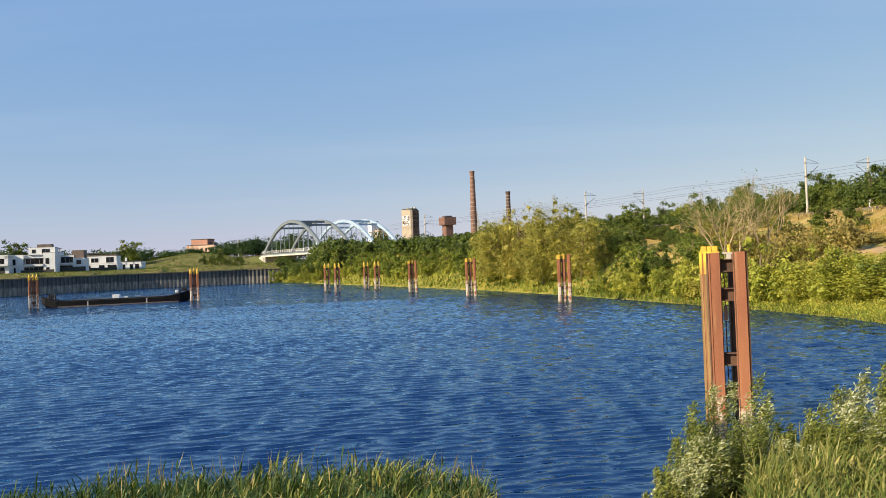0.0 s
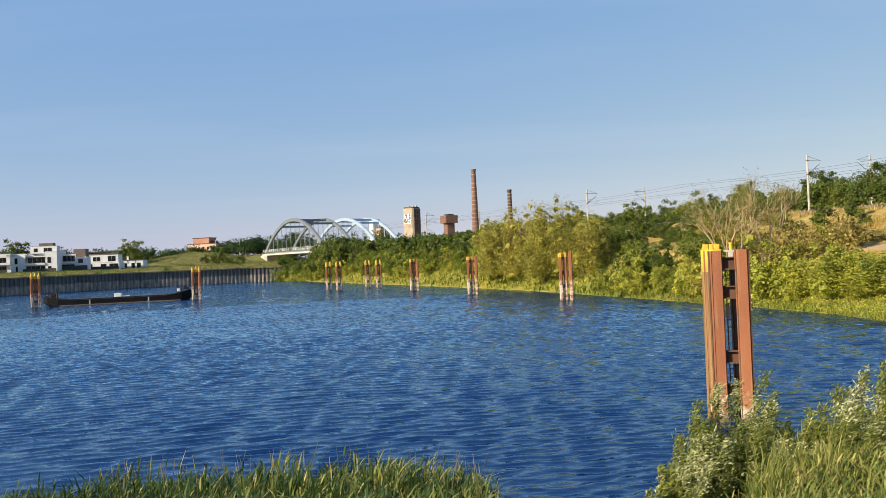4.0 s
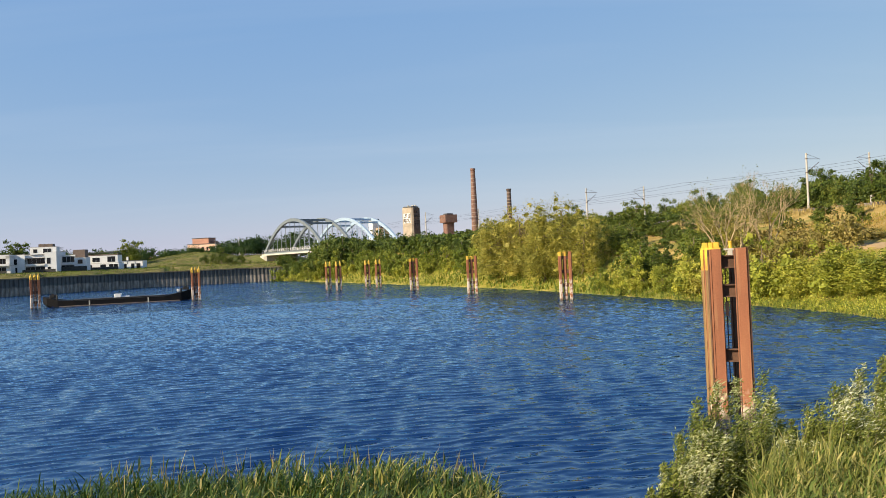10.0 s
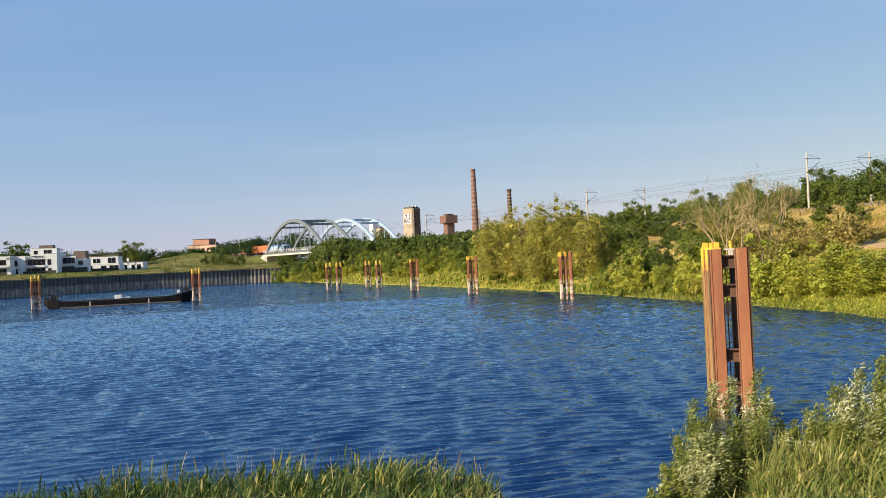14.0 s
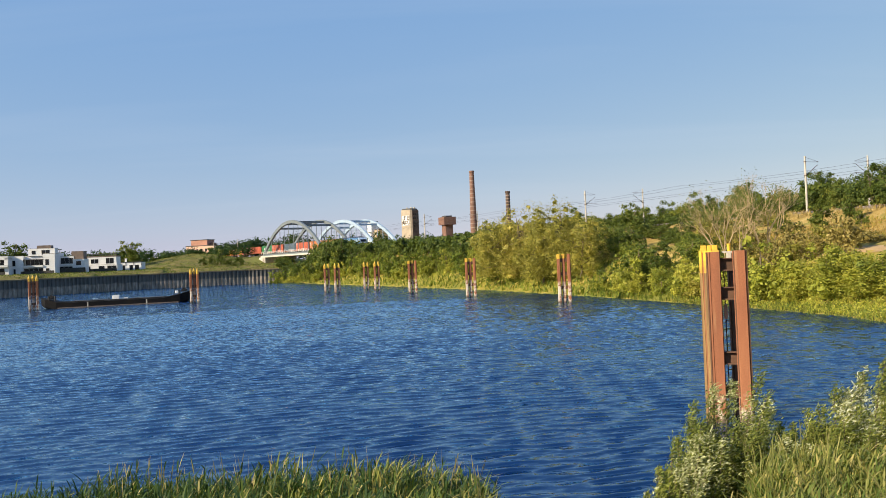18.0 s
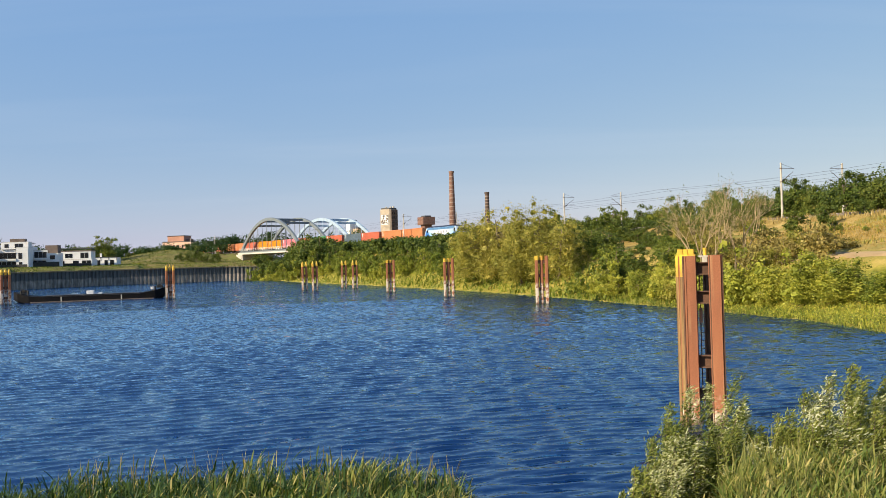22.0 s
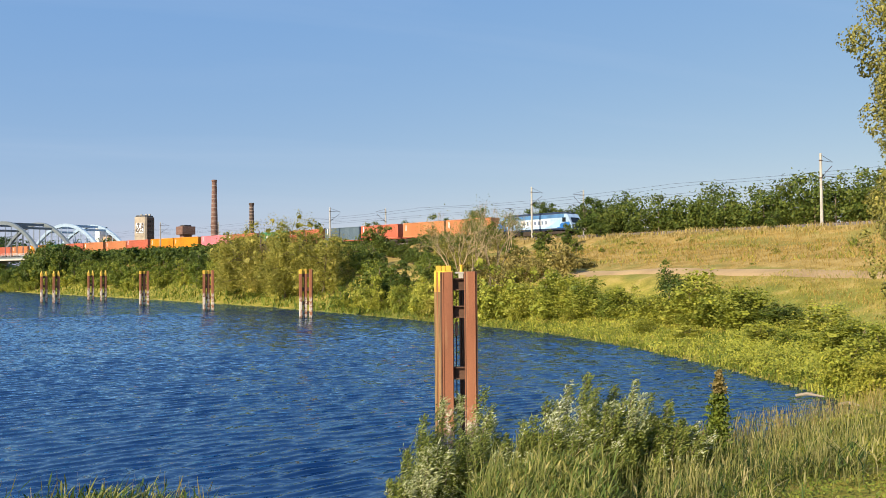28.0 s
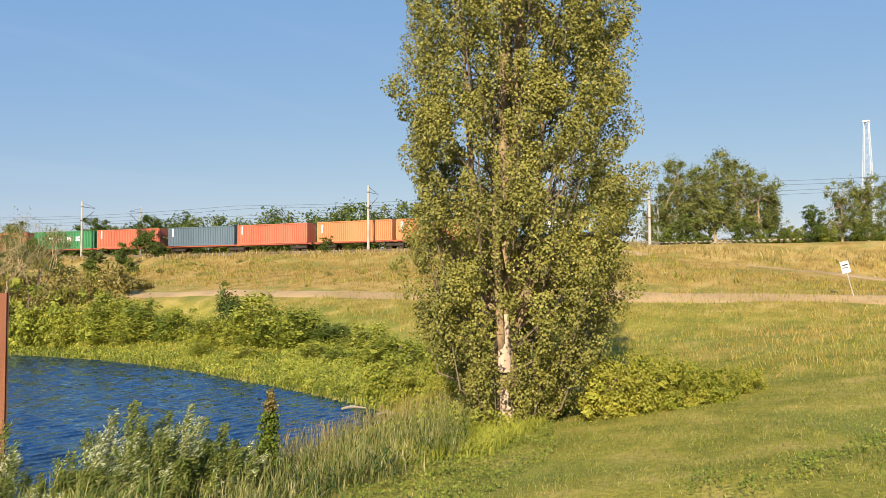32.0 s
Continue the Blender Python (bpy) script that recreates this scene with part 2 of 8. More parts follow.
def brick_mat(name, a, b_, mortar, scale=1.0):
    m, nt, b, _ = node_mat(name)
    tc = nt.nodes.new("ShaderNodeTexCoord")
    br = nt.nodes.new("ShaderNodeTexBrick")
    br.inputs["Scale"].default_value = scale
    br.inputs["Color1"].default_value = (*a, 1)
    br.inputs["Color2"].default_value = (*b_, 1)
    br.inputs["Mortar"].default_value = (*mortar, 1)
    mp = nt.nodes.new("ShaderNodeMapping")
    mp.inputs["Rotation"].default_value = (radians(90), 0, 0)
    nt.links.new(tc.outputs["Object"], mp.inputs["Vector"])
    nt.links.new(mp.outputs[0], br.inputs["Vector"])
    n = ramp(nt, noise_node(nt, 0.4, 4), [(0.3, (0.65, 0.62, 0.6)), (0.7, (1.1, 1.05, 1.0))])
    nt.links.new(mix(nt, 0.8, br.outputs["Color"], n, "MULTIPLY"), b.inputs["Base Color"])
    b.inputs["Roughness"].default_value = 0.9
    return m


M_BRICK = brick_mat("old_brick", (0.15, 0.075, 0.058), (0.2, 0.105, 0.08), (0.26, 0.2, 0.17), 1.0)
M_BRICK_SOOT = brick_mat("sooty_brick", (0.07, 0.05, 0.045), (0.09, 0.065, 0.055), (0.1, 0.085, 0.08), 1.0)
M_BRICK_PALE = brick_mat("ochre_brick", (0.5, 0.36, 0.22), (0.58, 0.44, 0.28), (0.5, 0.42, 0.32), 1.0)


def glass_dark():
    m, nt, b, _ = node_mat("window_glass")
    b.inputs["Base Color"].default_value = (0.012, 0.014, 0.018, 1)
    b.inputs["Roughness"].default_value = 0.08
    b.inputs["Specular IOR Level"].default_value = 0.35
    return m


M_GLASS = glass_dark()


def rust_mat(name, band_top, pale):
    """Rusted sheet-pile steel: red oxide front, tan streaks, pale lime band near the water line."""
    m, nt, b, _ = node_mat(name)
    tc = nt.nodes.new("ShaderNodeTexCoord")
    big = noise_node(nt, 0.7, 4, stretch=(1.4, 1.4, 0.22))
    fine = noise_node(nt, 22, 5)
    streak = noise_node(nt, 5.0, 4, stretch=(1.6, 1.6, 0.08))
    c = ramp(nt, big, [(0.3, (0.17, 0.062, 0.03)), (0.5, (0.27, 0.098, 0.045)), (0.72, (0.36, 0.15, 0.065))])
    c = mix(nt, ramp(nt, streak, [(0.55, (0, 0, 0)), (0.72, (0.55, 0.55, 0.55))]), c, (0.4, 0.24, 0.12))
    sep = nt.nodes.new("ShaderNodeSeparateXYZ")
    nt.links.new(tc.outputs["Object"], sep.inputs[0])
    wob = nt.nodes.new("ShaderNodeMath")
    wob.operation = "MULTIPLY_ADD"
    nt.links.new(streak, wob.inputs[0])
    wob.inputs[1].default_value = 0.9
    nt.links.new(sep.outputs["Z"], wob.inputs[2])
    band = nt.nodes.new("ShaderNodeMapRange")
    band.inputs["From Min"].default_value, band.inputs["From Max"].default_value = band_top + 0.45, band_top
    nt.links.new(wob.outputs[0], band.inputs["Value"])
    patch = ramp(nt, noise_node(nt, 2.2, 3), [(0.42, (0, 0, 0)), (0.52, (0.8, 0.8, 0.8))])
    fac = mix(nt, 1.0, patch, band.outputs[0], "MULTIPLY")
    c = mix(nt, fac, c, pale)
    wet = nt.nodes.new("ShaderNodeMapRange")
    wet.inputs["From Min"].default_value, wet.inputs["From Max"].default_value = 0.75, 0.5
    nt.links.new(wob.outputs[0], wet.inputs["Value"])
    c = mix(nt, wet.outputs[0], c, (0.1, 0.07, 0.045))
    c = mix(nt, 0.6, c, ramp(nt, fine, [(0.3, (0.7, 0.66, 0.62)), (0.65, (1.05, 1.05, 1.05))]), "MULTIPLY")
    nt.links.new(c, b.inputs["Base Color"])
    b.inputs["Roughness"].default_value = 0.75
    b.inputs["Metallic"].default_value = 0.1
    bump(nt, b, fine, 0.35, 0.02)
    return m


M_RUST = rust_mat("rusted_pile_steel", 1.0, (0.55, 0.5, 0.4))
M_RUST_LIMED = rust_mat("limed_pile_steel", 2.7, (0.62, 0.56, 0.48))


def water_mat():
    """Deep water under a breeze: dark body, sky mirrored in small steep ripples."""
    m, nt, b, out = node_mat("river_water")
    b.inputs["Base Color"].default_value = (0.0021, 0.0152, 0.073, 1)
    b.inputs["Roughness"].default_value = 0.6
    b.inputs["Specular IOR Level"].default_value = 0.0
    tc = nt.nodes.new("ShaderNodeTexCoord")

    def slopes(scale, rot, detail, sx, sy, k):
        """Two independent slopes of a ripple field, as a vector."""
        mp = nt.nodes.new("ShaderNodeMapping")
        mp.inputs["Rotation"].default_value = (0, 0, radians(rot))
        mp.inputs["Scale"].default_value = (sx, sy, 1)
        nt.links.new(tc.outputs["Object"], mp.inputs["Vector"])
        n = nt.nodes.new("ShaderNodeTexNoise")
        n.inputs["Scale"].default_value = scale
        n.inputs["Detail"].default_value = detail
        n.inputs["Roughness"].default_value = 0.55
        n.inputs["Distortion"].default_value = 0.3
        nt.links.new(mp.outputs[0], n.inputs["Vector"])
        v = nt.nodes.new("ShaderNodeVectorMath")
        v.operation = "SUBTRACT"
        nt.links.new(n.outputs["Color"], v.inputs[0])
        v.inputs[1].default_value = (0.5, 0.5, 0.5)
        w = nt.nodes.new("ShaderNodeVectorMath")
        w.operation = "MULTIPLY"
        nt.links.new(v.outputs[0], w.inputs[0])
        w.inputs[1].default_value = (k * 0.5, k, 0.0)
        return w.outputs[0]

    def plus(a, c):
        v = nt.nodes.new("ShaderNodeVectorMath")
        v.operation = "ADD"
        nt.links.new(a, v.inputs[0])
        nt.links.new(c, v.inputs[1])
        return v.outputs[0]

    small = plus(slopes(2.6, 13, 1, 0.5, 1.35, 0.85), slopes(6.5, -6, 2, 0.65, 1.35, 0.7))
    gust = noise_node(nt, 0.05, 3, stretch=(0.5, 1.6, 1))
    g = nt.nodes.new("ShaderNodeMapRange")
    g.inputs["From Min"].default_value, g.inputs["From Max"].default_value = 0.35, 0.65
    g.inputs["To Min"].default_value, g.inputs["To Max"].default_value = 0.65, 1.2
    nt.links.new(gust, g.inputs["Value"])
    sep = nt.nodes.new("ShaderNodeSeparateXYZ")         # calmer in the lee of the near bank
    nt.links.new(tc.outputs["Object"], sep.inputs[0])
    lee = nt.nodes.new("ShaderNodeMapRange")
    lee.inputs["From Min"].default_value, lee.inputs["From Max"].default_value = 18.0, 110.0
    lee.inputs["To Min"].default_value, lee.inputs["To Max"].default_value = 0.42, 1.7
    nt.links.new(sep.outputs["Y"], lee.inputs["Value"])
    strength = nt.nodes.new("ShaderNodeMath")
    strength.operation = "MULTIPLY"
    nt.links.new(g.outputs[0], strength.inputs[0])
    nt.links.new(lee.outputs[0], strength.inputs[1])
    sc = nt.nodes.new("ShaderNodeVectorMath")
    sc.operation = "SCALE"
    nt.links.new(small, sc.inputs[0])
    nt.links.new(strength.outputs[0], sc.inputs["Scale"])
    geo = nt.nodes.new("ShaderNodeNewGeometry")
    nn = nt.nodes.new("ShaderNodeVectorMath")
    nn.operation = "NORMALIZE"
    nt.links.new(plus(geo.outputs["Normal"], sc.outputs[0]), nn.inputs[0])
    gloss = nt.nodes.new("ShaderNodeBsdfGlossy")
    gloss.inputs["Color"].default_value = (0.76, 0.95, 1.0, 1)
    gloss.inputs["Roughness"].default_value = 0.05
    fr = nt.nodes.new("ShaderNodeFresnel")
    fr.inputs["IOR"].default_value = 1.68
    ms = nt.nodes.new("ShaderNodeMixShader")
    for sock in (gloss.inputs["Normal"], fr.inputs["Normal"]):
        nt.links.new(nn.outputs[0], sock)
    nt.links.new(fr.outputs[0], ms.inputs[0])
    nt.links.new(b.outputs[0], ms.inputs[1])
    nt.links.new(gloss.outputs[0], ms.inputs[2])
    nt.links.new(ms.outputs[0], out.inputs["Surface"])
    return m


M_WATER = water_mat()


def ground_mat():
    """Meadow ground: green and mown low down, dry and golden up the railway slope."""
    m, nt, b, _ = node_mat("meadow_ground")
    tc = nt.nodes.new("ShaderNodeTexCoord")
    sep = nt.nodes.new("ShaderNodeSeparateXYZ")
    nt.links.new(tc.outputs["Object"], sep.inputs[0])
    wide = noise_node(nt, 0.06, 4)
    mid = noise_node(nt, 0.5, 4)
    fine = noise_node(nt, 7.0, 5)
    green = ramp(nt, mid, [(0.3, (0.15, 0.155, 0.027)), (0.5, (0.275, 0.245, 0.046)), (0.7, (0.42, 0.32, 0.1))])
    dry = ramp(nt, mid, [(0.3, (0.25, 0.17, 0.05)), (0.5, (0.38, 0.265, 0.085)), (0.72, (0.48, 0.35, 0.14))])
    s = nt.nodes.new("ShaderNodeMath")
    s.operation = "MULTIPLY_ADD"
    nt.links.new(wide, s.inputs[0])
    s.inputs[1].default_value = 3.5
    nt.links.new(sep.outputs["Z"], s.inputs[2])
    k = nt.nodes.new("ShaderNodeMapRange")
    k.inputs["From Min"].default_value, k.inputs["From Max"].default_value = 5.6, 7.6
    nt.links.new(s.outputs[0], k.inputs["Value"])
    inland = nt.nodes.new("ShaderNodeMapRange")
    inland.inputs["From Min"].default_value, inland.inputs["From Max"].default_value = -70.0, -45.0
    nt.links.new(sep.outputs["X"], inland.inputs["Value"])
    dryness = nt.nodes.new("ShaderNodeMath")
    dryness.operation = "MULTIPLY"
    nt.links.new(k.outputs[0], dryness.inputs[0])
    nt.links.new(inland.outputs[0], dryness.inputs[1])
    quay = ramp(nt, mid, [(0.3, (0.1, 0.095, 0.035)), (0.5, (0.16, 0.145, 0.055)), (0.7, (0.27, 0.215, 0.1))])
    c = mix(nt, dryness.outputs[0], mix(nt, inland.outputs[0], quay, green), dry)
    patch = ramp(nt, noise_node(nt, 0.13, 3), [(0.52, (0, 0, 0)), (0.62, (0.6, 0.6, 0.6))])
    c = mix(nt, patch, c, (0.17, 0.2, 0.045))
    c = mix(nt, 0.7, c, ramp(nt, fine, [(0.3, (0.55, 0.55, 0.5)), (0.65, (1.1, 1.1, 1.05))]), "MULTIPLY")
    nt.links.new(c, b.inputs["Base Color"])
    b.inputs["Roughness"].default_value = 0.95
    b.inputs["Specular IOR Level"].default_value = 0.1
    bump(nt, b, fine, 0.8, 0.08)
    return m


M_GROUND = ground_mat()


# ---------------------------------------------------------------- mesh helpers
class Geo:
    """Collects simple solids into one mesh."""

    def __init__(self):
        self.v, self.f = [], []

    def add(self, verts, faces):
        n = len(self.v)
        self.v += [tuple(p) for p in verts]
        self.f += [tuple(i + n for i in q) for q in faces]
        return self

    def box(self, x, y, z, sx, sy, sz, rz=0.0, chamfer=0.0):
        """A box by its centre and full sizes; chamfer breaks the upright edges and the top."""
        hx, hy, hz = sx / 2, sy / 2, sz / 2
        k = min(chamfer, hx * 0.9, hy * 0.9)
        if k > 0:
            ring = [(-hx + k, -hy), (hx - k, -hy), (hx, -hy + k), (hx, hy - k), (hx - k, hy), (-hx + k, hy), (-hx, hy - k), (-hx, -hy + k)]
        else:
            ring = [(-hx, -hy), (hx, -hy), (hx, hy), (-hx, hy)]
        return self.prism(ring, -hz, hz, (x, y, z), rz)

    def prism(self, ring, z0, z1, at=(0, 0, 0), rz=0.0, shrink=1.0):
        n = len(ring)
        c, s = math.cos(radians(rz)), math.sin(radians(rz))
        vs = []
        for z, k in ((z0, 1.0), (z1, shrink)):
            vs += [(at[0] + k * (px * c - py * s), at[1] + k * (px * s + py * c), at[2] + z) for px, py in ring]
        fs = [tuple(range(n))[::-1], tuple(range(n, 2 * n))]
        fs += [(i, (i + 1) % n, n + (i + 1) % n, n + i) for i in range(n)]
        return self.add(vs, fs)

    def tube(self, p0, p1, r0, r1=None, n=8):
        r0, r1 = float(r0), float(r0 if r1 is None else r1)
        p0, p1 = Vector(p0), Vector(p1)
        d = (p1 - p0)
        if d.length < 1e-6:
            return self
        d.normalize()
        u = d.orthogonal().normalized()
        w = d.cross(u)
        vs = []
        for p, r in ((p0, r0), (p1, r1)):
            vs += [p + r * (math.cos(2 * math.pi * i / n) * u + math.sin(2 * math.pi * i / n) * w) for i in range(n)]
        fs = [tuple(range(n))[::-1], tuple(range(n, 2 * n))]
        fs += [(i, (i + 1) % n, n + (i + 1) % n, n + i) for i in range(n)]
        return self.add(vs, fs)

    def path(self, pts, radii, n=7):
        for (a, b), (r, s) in zip(zip(pts, pts[1:]), zip(radii, radii[1:])):
            self.tube(a, b, r, s, n)
        return self

    def mesh(self, name):
        m = bpy.data.meshes.new(name)
        m.from_pydata(self.v, [], self.f)
        m.update()
        return m


def np_mesh(name, verts, quads):
    """A mesh of quads from arrays."""
    verts, quads = np.asarray(verts, np.float32), np.asarray(quads, np.int32)
    k = quads.shape[1]
    m = bpy.data.meshes.new(name)
    m.vertices.add(len(verts))
    m.vertices.foreach_set("co", verts.ravel())
    m.loops.add(quads.size)
    m.loops.foreach_set("vertex_index", quads.ravel())
    m.polygons.add(len(quads))
    m.polygons.foreach_set("loop_start", np.arange(0, quads.size, k, dtype=np.int32))
    m.update(calc_edges=True)
    return m


def part(name, geo, material, parent=None, label="", smooth=False, at=None):
    """Links a Geo or a mesh as one object under its thing."""
    m = geo.mesh(name) if isinstance(geo, Geo) else geo
    if not m.materials:
        m.materials.append(material)
    if smooth:
        m.polygons.foreach_set("use_smooth", np.ones(len(m.polygons), bool))
    ob = new(name, m)
    if parent is not None:
        ob.parent = parent
    if at is not None:
        ob.matrix_basis = at
    return tagged(ob, label)


def thing(name, label, category, at=None, group="", kind=""):
    ob = new(name)
    ob.empty_display_size = 0.3
    if at is not None:
        ob.matrix_basis = at
    return tagged(ob, label, category, group, kind)


def polar(az, d, z=0.0):
    return d * math.sin(radians(az)), d * math.cos(radians(az)), z


# ---------------------------------------------------------------- plan: railway line, shore, heights
RAIL_Z = 11.4


def rail_x(y):
    u = (np.clip(y, 88.0, 430.0) - 150.0) / 100.0
    x = 53.61 - 47.45 * u - 9.29 * u ** 2 + 1.61 * u ** 3
    slope = (-47.45 - 18.58 * u + 4.83 * u ** 2) / 100.0
    return x + slope * (y - np.clip(y, 88.0, 430.0))


RY = np.linspace(1150.0, -260.0, 2821)
RX = rail_x(RY)
RS = np.concatenate([[0.0], np.cumsum(np.hypot(np.diff(RX), np.diff(RY)))])
RS = RS - np.interp(-520.0, -RY, RS)


def rail_at(s, off=0.0, z=0.0):
    """The place at s metres along the line, off metres to the far side of it, and the heading (x, y)."""
    x, y = float(np.interp(s, RS, RX)), float(np.interp(s, RS, RY))
    x2, y2 = float(np.interp(s + 1.0, RS, RX)), float(np.interp(s + 1.0, RS, RY))
    hx, hy = x2 - x, y2 - y
    n = math.hypot(hx, hy)
    hx, hy = hx / n, hy / n
    return Vector((x - hy * off, y + hx * off, RAIL_Z + z)), (hx, hy)


def rail_s(az):
    """Metres along the line at which it lies in that bearing from the start of the walk."""
    a = np.degrees(np.arctan2(RX, RY))
    k = (RY > 20) & (RY < 700)
    return float(np.interp(az, a[k], RS[k]))


SHORE = [(-150, 34), (-70, 19), (-24, 17.2), (-8, 17.4), (-1, 17.2), (1.6, 16.0), (3.0, 14.2), (5.2, 14.4), (6.4, 18.0), (10, 19.6),
         (15, 21.0), (20, 22.6), (25, 24.4), (27.0, 26.4), (28.7, 31.6), (30.5, 40.6), (32.3, 53.5), (32.4, 66.7), (30.0, 78.0),
         (22.8, 105), (11.3, 143), (-11.7, 198), (-34, 246), (-52, 290), (-56, 314), (-72.8, 309), (-107.5, 292), (-135, 250), (-168, 185), (-190, 90)]
WALL = [(-50, 310.0), (-72.8, 305.6), (-107.5, 288.5), (-133.5, 248), (-166, 184), (-186, 92)]


def shore_distance(x, y):
    """Metres from the water's edge: positive on land."""
    x, y = np.asarray(x, float), np.asarray(y, float)
    best = np.full(x.shape, 1e9)
    inside = np.zeros(x.shape, bool)
    for (ax, ay), (bx, by) in zip(SHORE, SHORE[1:] + SHORE[:1]):
        dx, dy = bx - ax, by - ay
        k = np.clip(((x - ax) * dx + (y - ay) * dy) / (dx * dx + dy * dy), 0, 1)
        best = np.minimum(best, np.hypot(x - ax - k * dx, y - ay - k * dy))
        inside ^= ((ay > y) != (by > y)) & (x < (bx - ax) * (y - ay) / ((by - ay) if by != ay else 1e-9) + ax)
    return np.where(inside, -best, best)


def rail_distance(x, y):
    x, y = np.asarray(x, float), np.asarray(y, float)
    best = np.full(x.shape, 1e9)
    for i in range(0, len(RX), 12):
        best = np.minimum(best, (x - RX[i]) ** 2 + (y - RY[i]) ** 2)
    return np.sqrt(best)


def ground_z(x, y):
    x, y = np.asarray(x, float), np.asarray(y, float)
    sd = shore_distance(x, y)
    z = np.interp(sd, [-8, 0, 1.5, 6, 15, 30, 50, 80, 200, 600], [-2.0, 0.02, 0.4, 1.0, 2.2, 3.4, 4.6, 5.2, 6.0, 6.0])
    d = np.hypot(x, y)
    z = z + 2.15 * np.exp(-(d / 7.5) ** 2) * (sd > 0)
    # quay ground behind the sheet-pile wall
    quay = ((x < -52) & (y > 120)) | (x < -140)
    z = np.where(quay, np.where(sd > 6.5, 5.3 + 1.5 * np.clip((sd - 9) / 8, 0, 1) + np.clip((sd - 8) / 60, 0, 1.2) * 0.4, -2.0), z)
    # grassed mound by the quay, and the dyke on the horizon
    z = z + np.where(quay & (sd > 0), 6.0 * np.exp(-((x + 112) / 26) ** 2 - ((y - 372) / 26) ** 2), 0)
    r = rail_distance(x, y)
    emb = np.interp(r, [0, 7.5, 13, 36, 60], [10.85, 10.75, 9.0, 5.4, 0.0])
    gap = (y > 318) & (y < 366)
    emb = np.where(gap & (sd > -2), np.minimum(emb, 5.0), emb)
    z = np.where(sd > 0, np.maximum(z, emb * np.clip(sd / 12, 0, 1)), z)
    # ground beyond the line stays high
    far = (x - rail_x(y)) > 0
    z = np.where(far & (y < 330), np.maximum(z, 10.3 - 0.02 * np.clip(r - 10, 0, 100)), z)
    # knoll with the ramp road cut into its side
    az = np.degrees(np.arctan2(x, y))
    zr = np.interp(az, [56, 62, 67, 72.7, 76.4, 95], [9.4, 8.9, 8.2, 7.2, 6.5, 5.4])
    ds = np.clip((d - 66) / 17, 0, 1)
    cut = np.where(d < 91, 5.1 + (zr - 5.1) * ds, np.minimum(zr + (11.9 - zr) * np.clip((d - 91) / 13, 0, 1), 10.8 + 0.45 * np.maximum(0, r - 5.5)))
    z = np.where((az > 57) & (az < 130) & (d > 66), np.where(az < 60, z + (cut - z) * (az - 57) / 3, cut), z)
    bumps = 0.1 * np.sin(x * 0.41 + 1.3) * np.sin(y * 0.37) + 0.035 * np.sin(x * 0.93 + y * 0.71)
    return z + np.where(sd > 4, bumps * np.clip((sd - 4) / 10, 0, 1), 0)


def gz(x, y):
    return float(ground_z(np.array([x]), np.array([y]))[0])


def build_ground():
    az = np.radians(np.concatenate([np.arange(-180, -36, 4.0), np.arange(-36, 84, 0.3), np.arange(84, 180, 4.0)]))
    r = [0.02, 1.0]
    while r[-1] < 3600:
        r.append(r[-1] * (1.02 if 9 < r[-1] < 115 else 1.034))
    r = np.array(r)
    A, R_ = np.meshgrid(az, r)
    X, Y = R_ * np.sin(A), R_ * np.cos(A)
    Z = ground_z(X, Y)
    n, m = X.shape
    idx = np.arange(n * m).reshape(n, m)
    nxt = np.roll(idx, -1, 1)
    q = np.stack([idx[:-1], idx[1:], nxt[1:], nxt[:-1]], -1).reshape(-1, 4)
    me = np_mesh("ground", np.stack([X, Y, Z], -1).reshape(-1, 3), q[:, ::-1])
    ob = part("ground", me, M_GROUND, smooth=True)
    tagged(ob, "rolling grass ground, green by the water and dry golden on the railway slope", "ground", kind="structure")


build_ground()


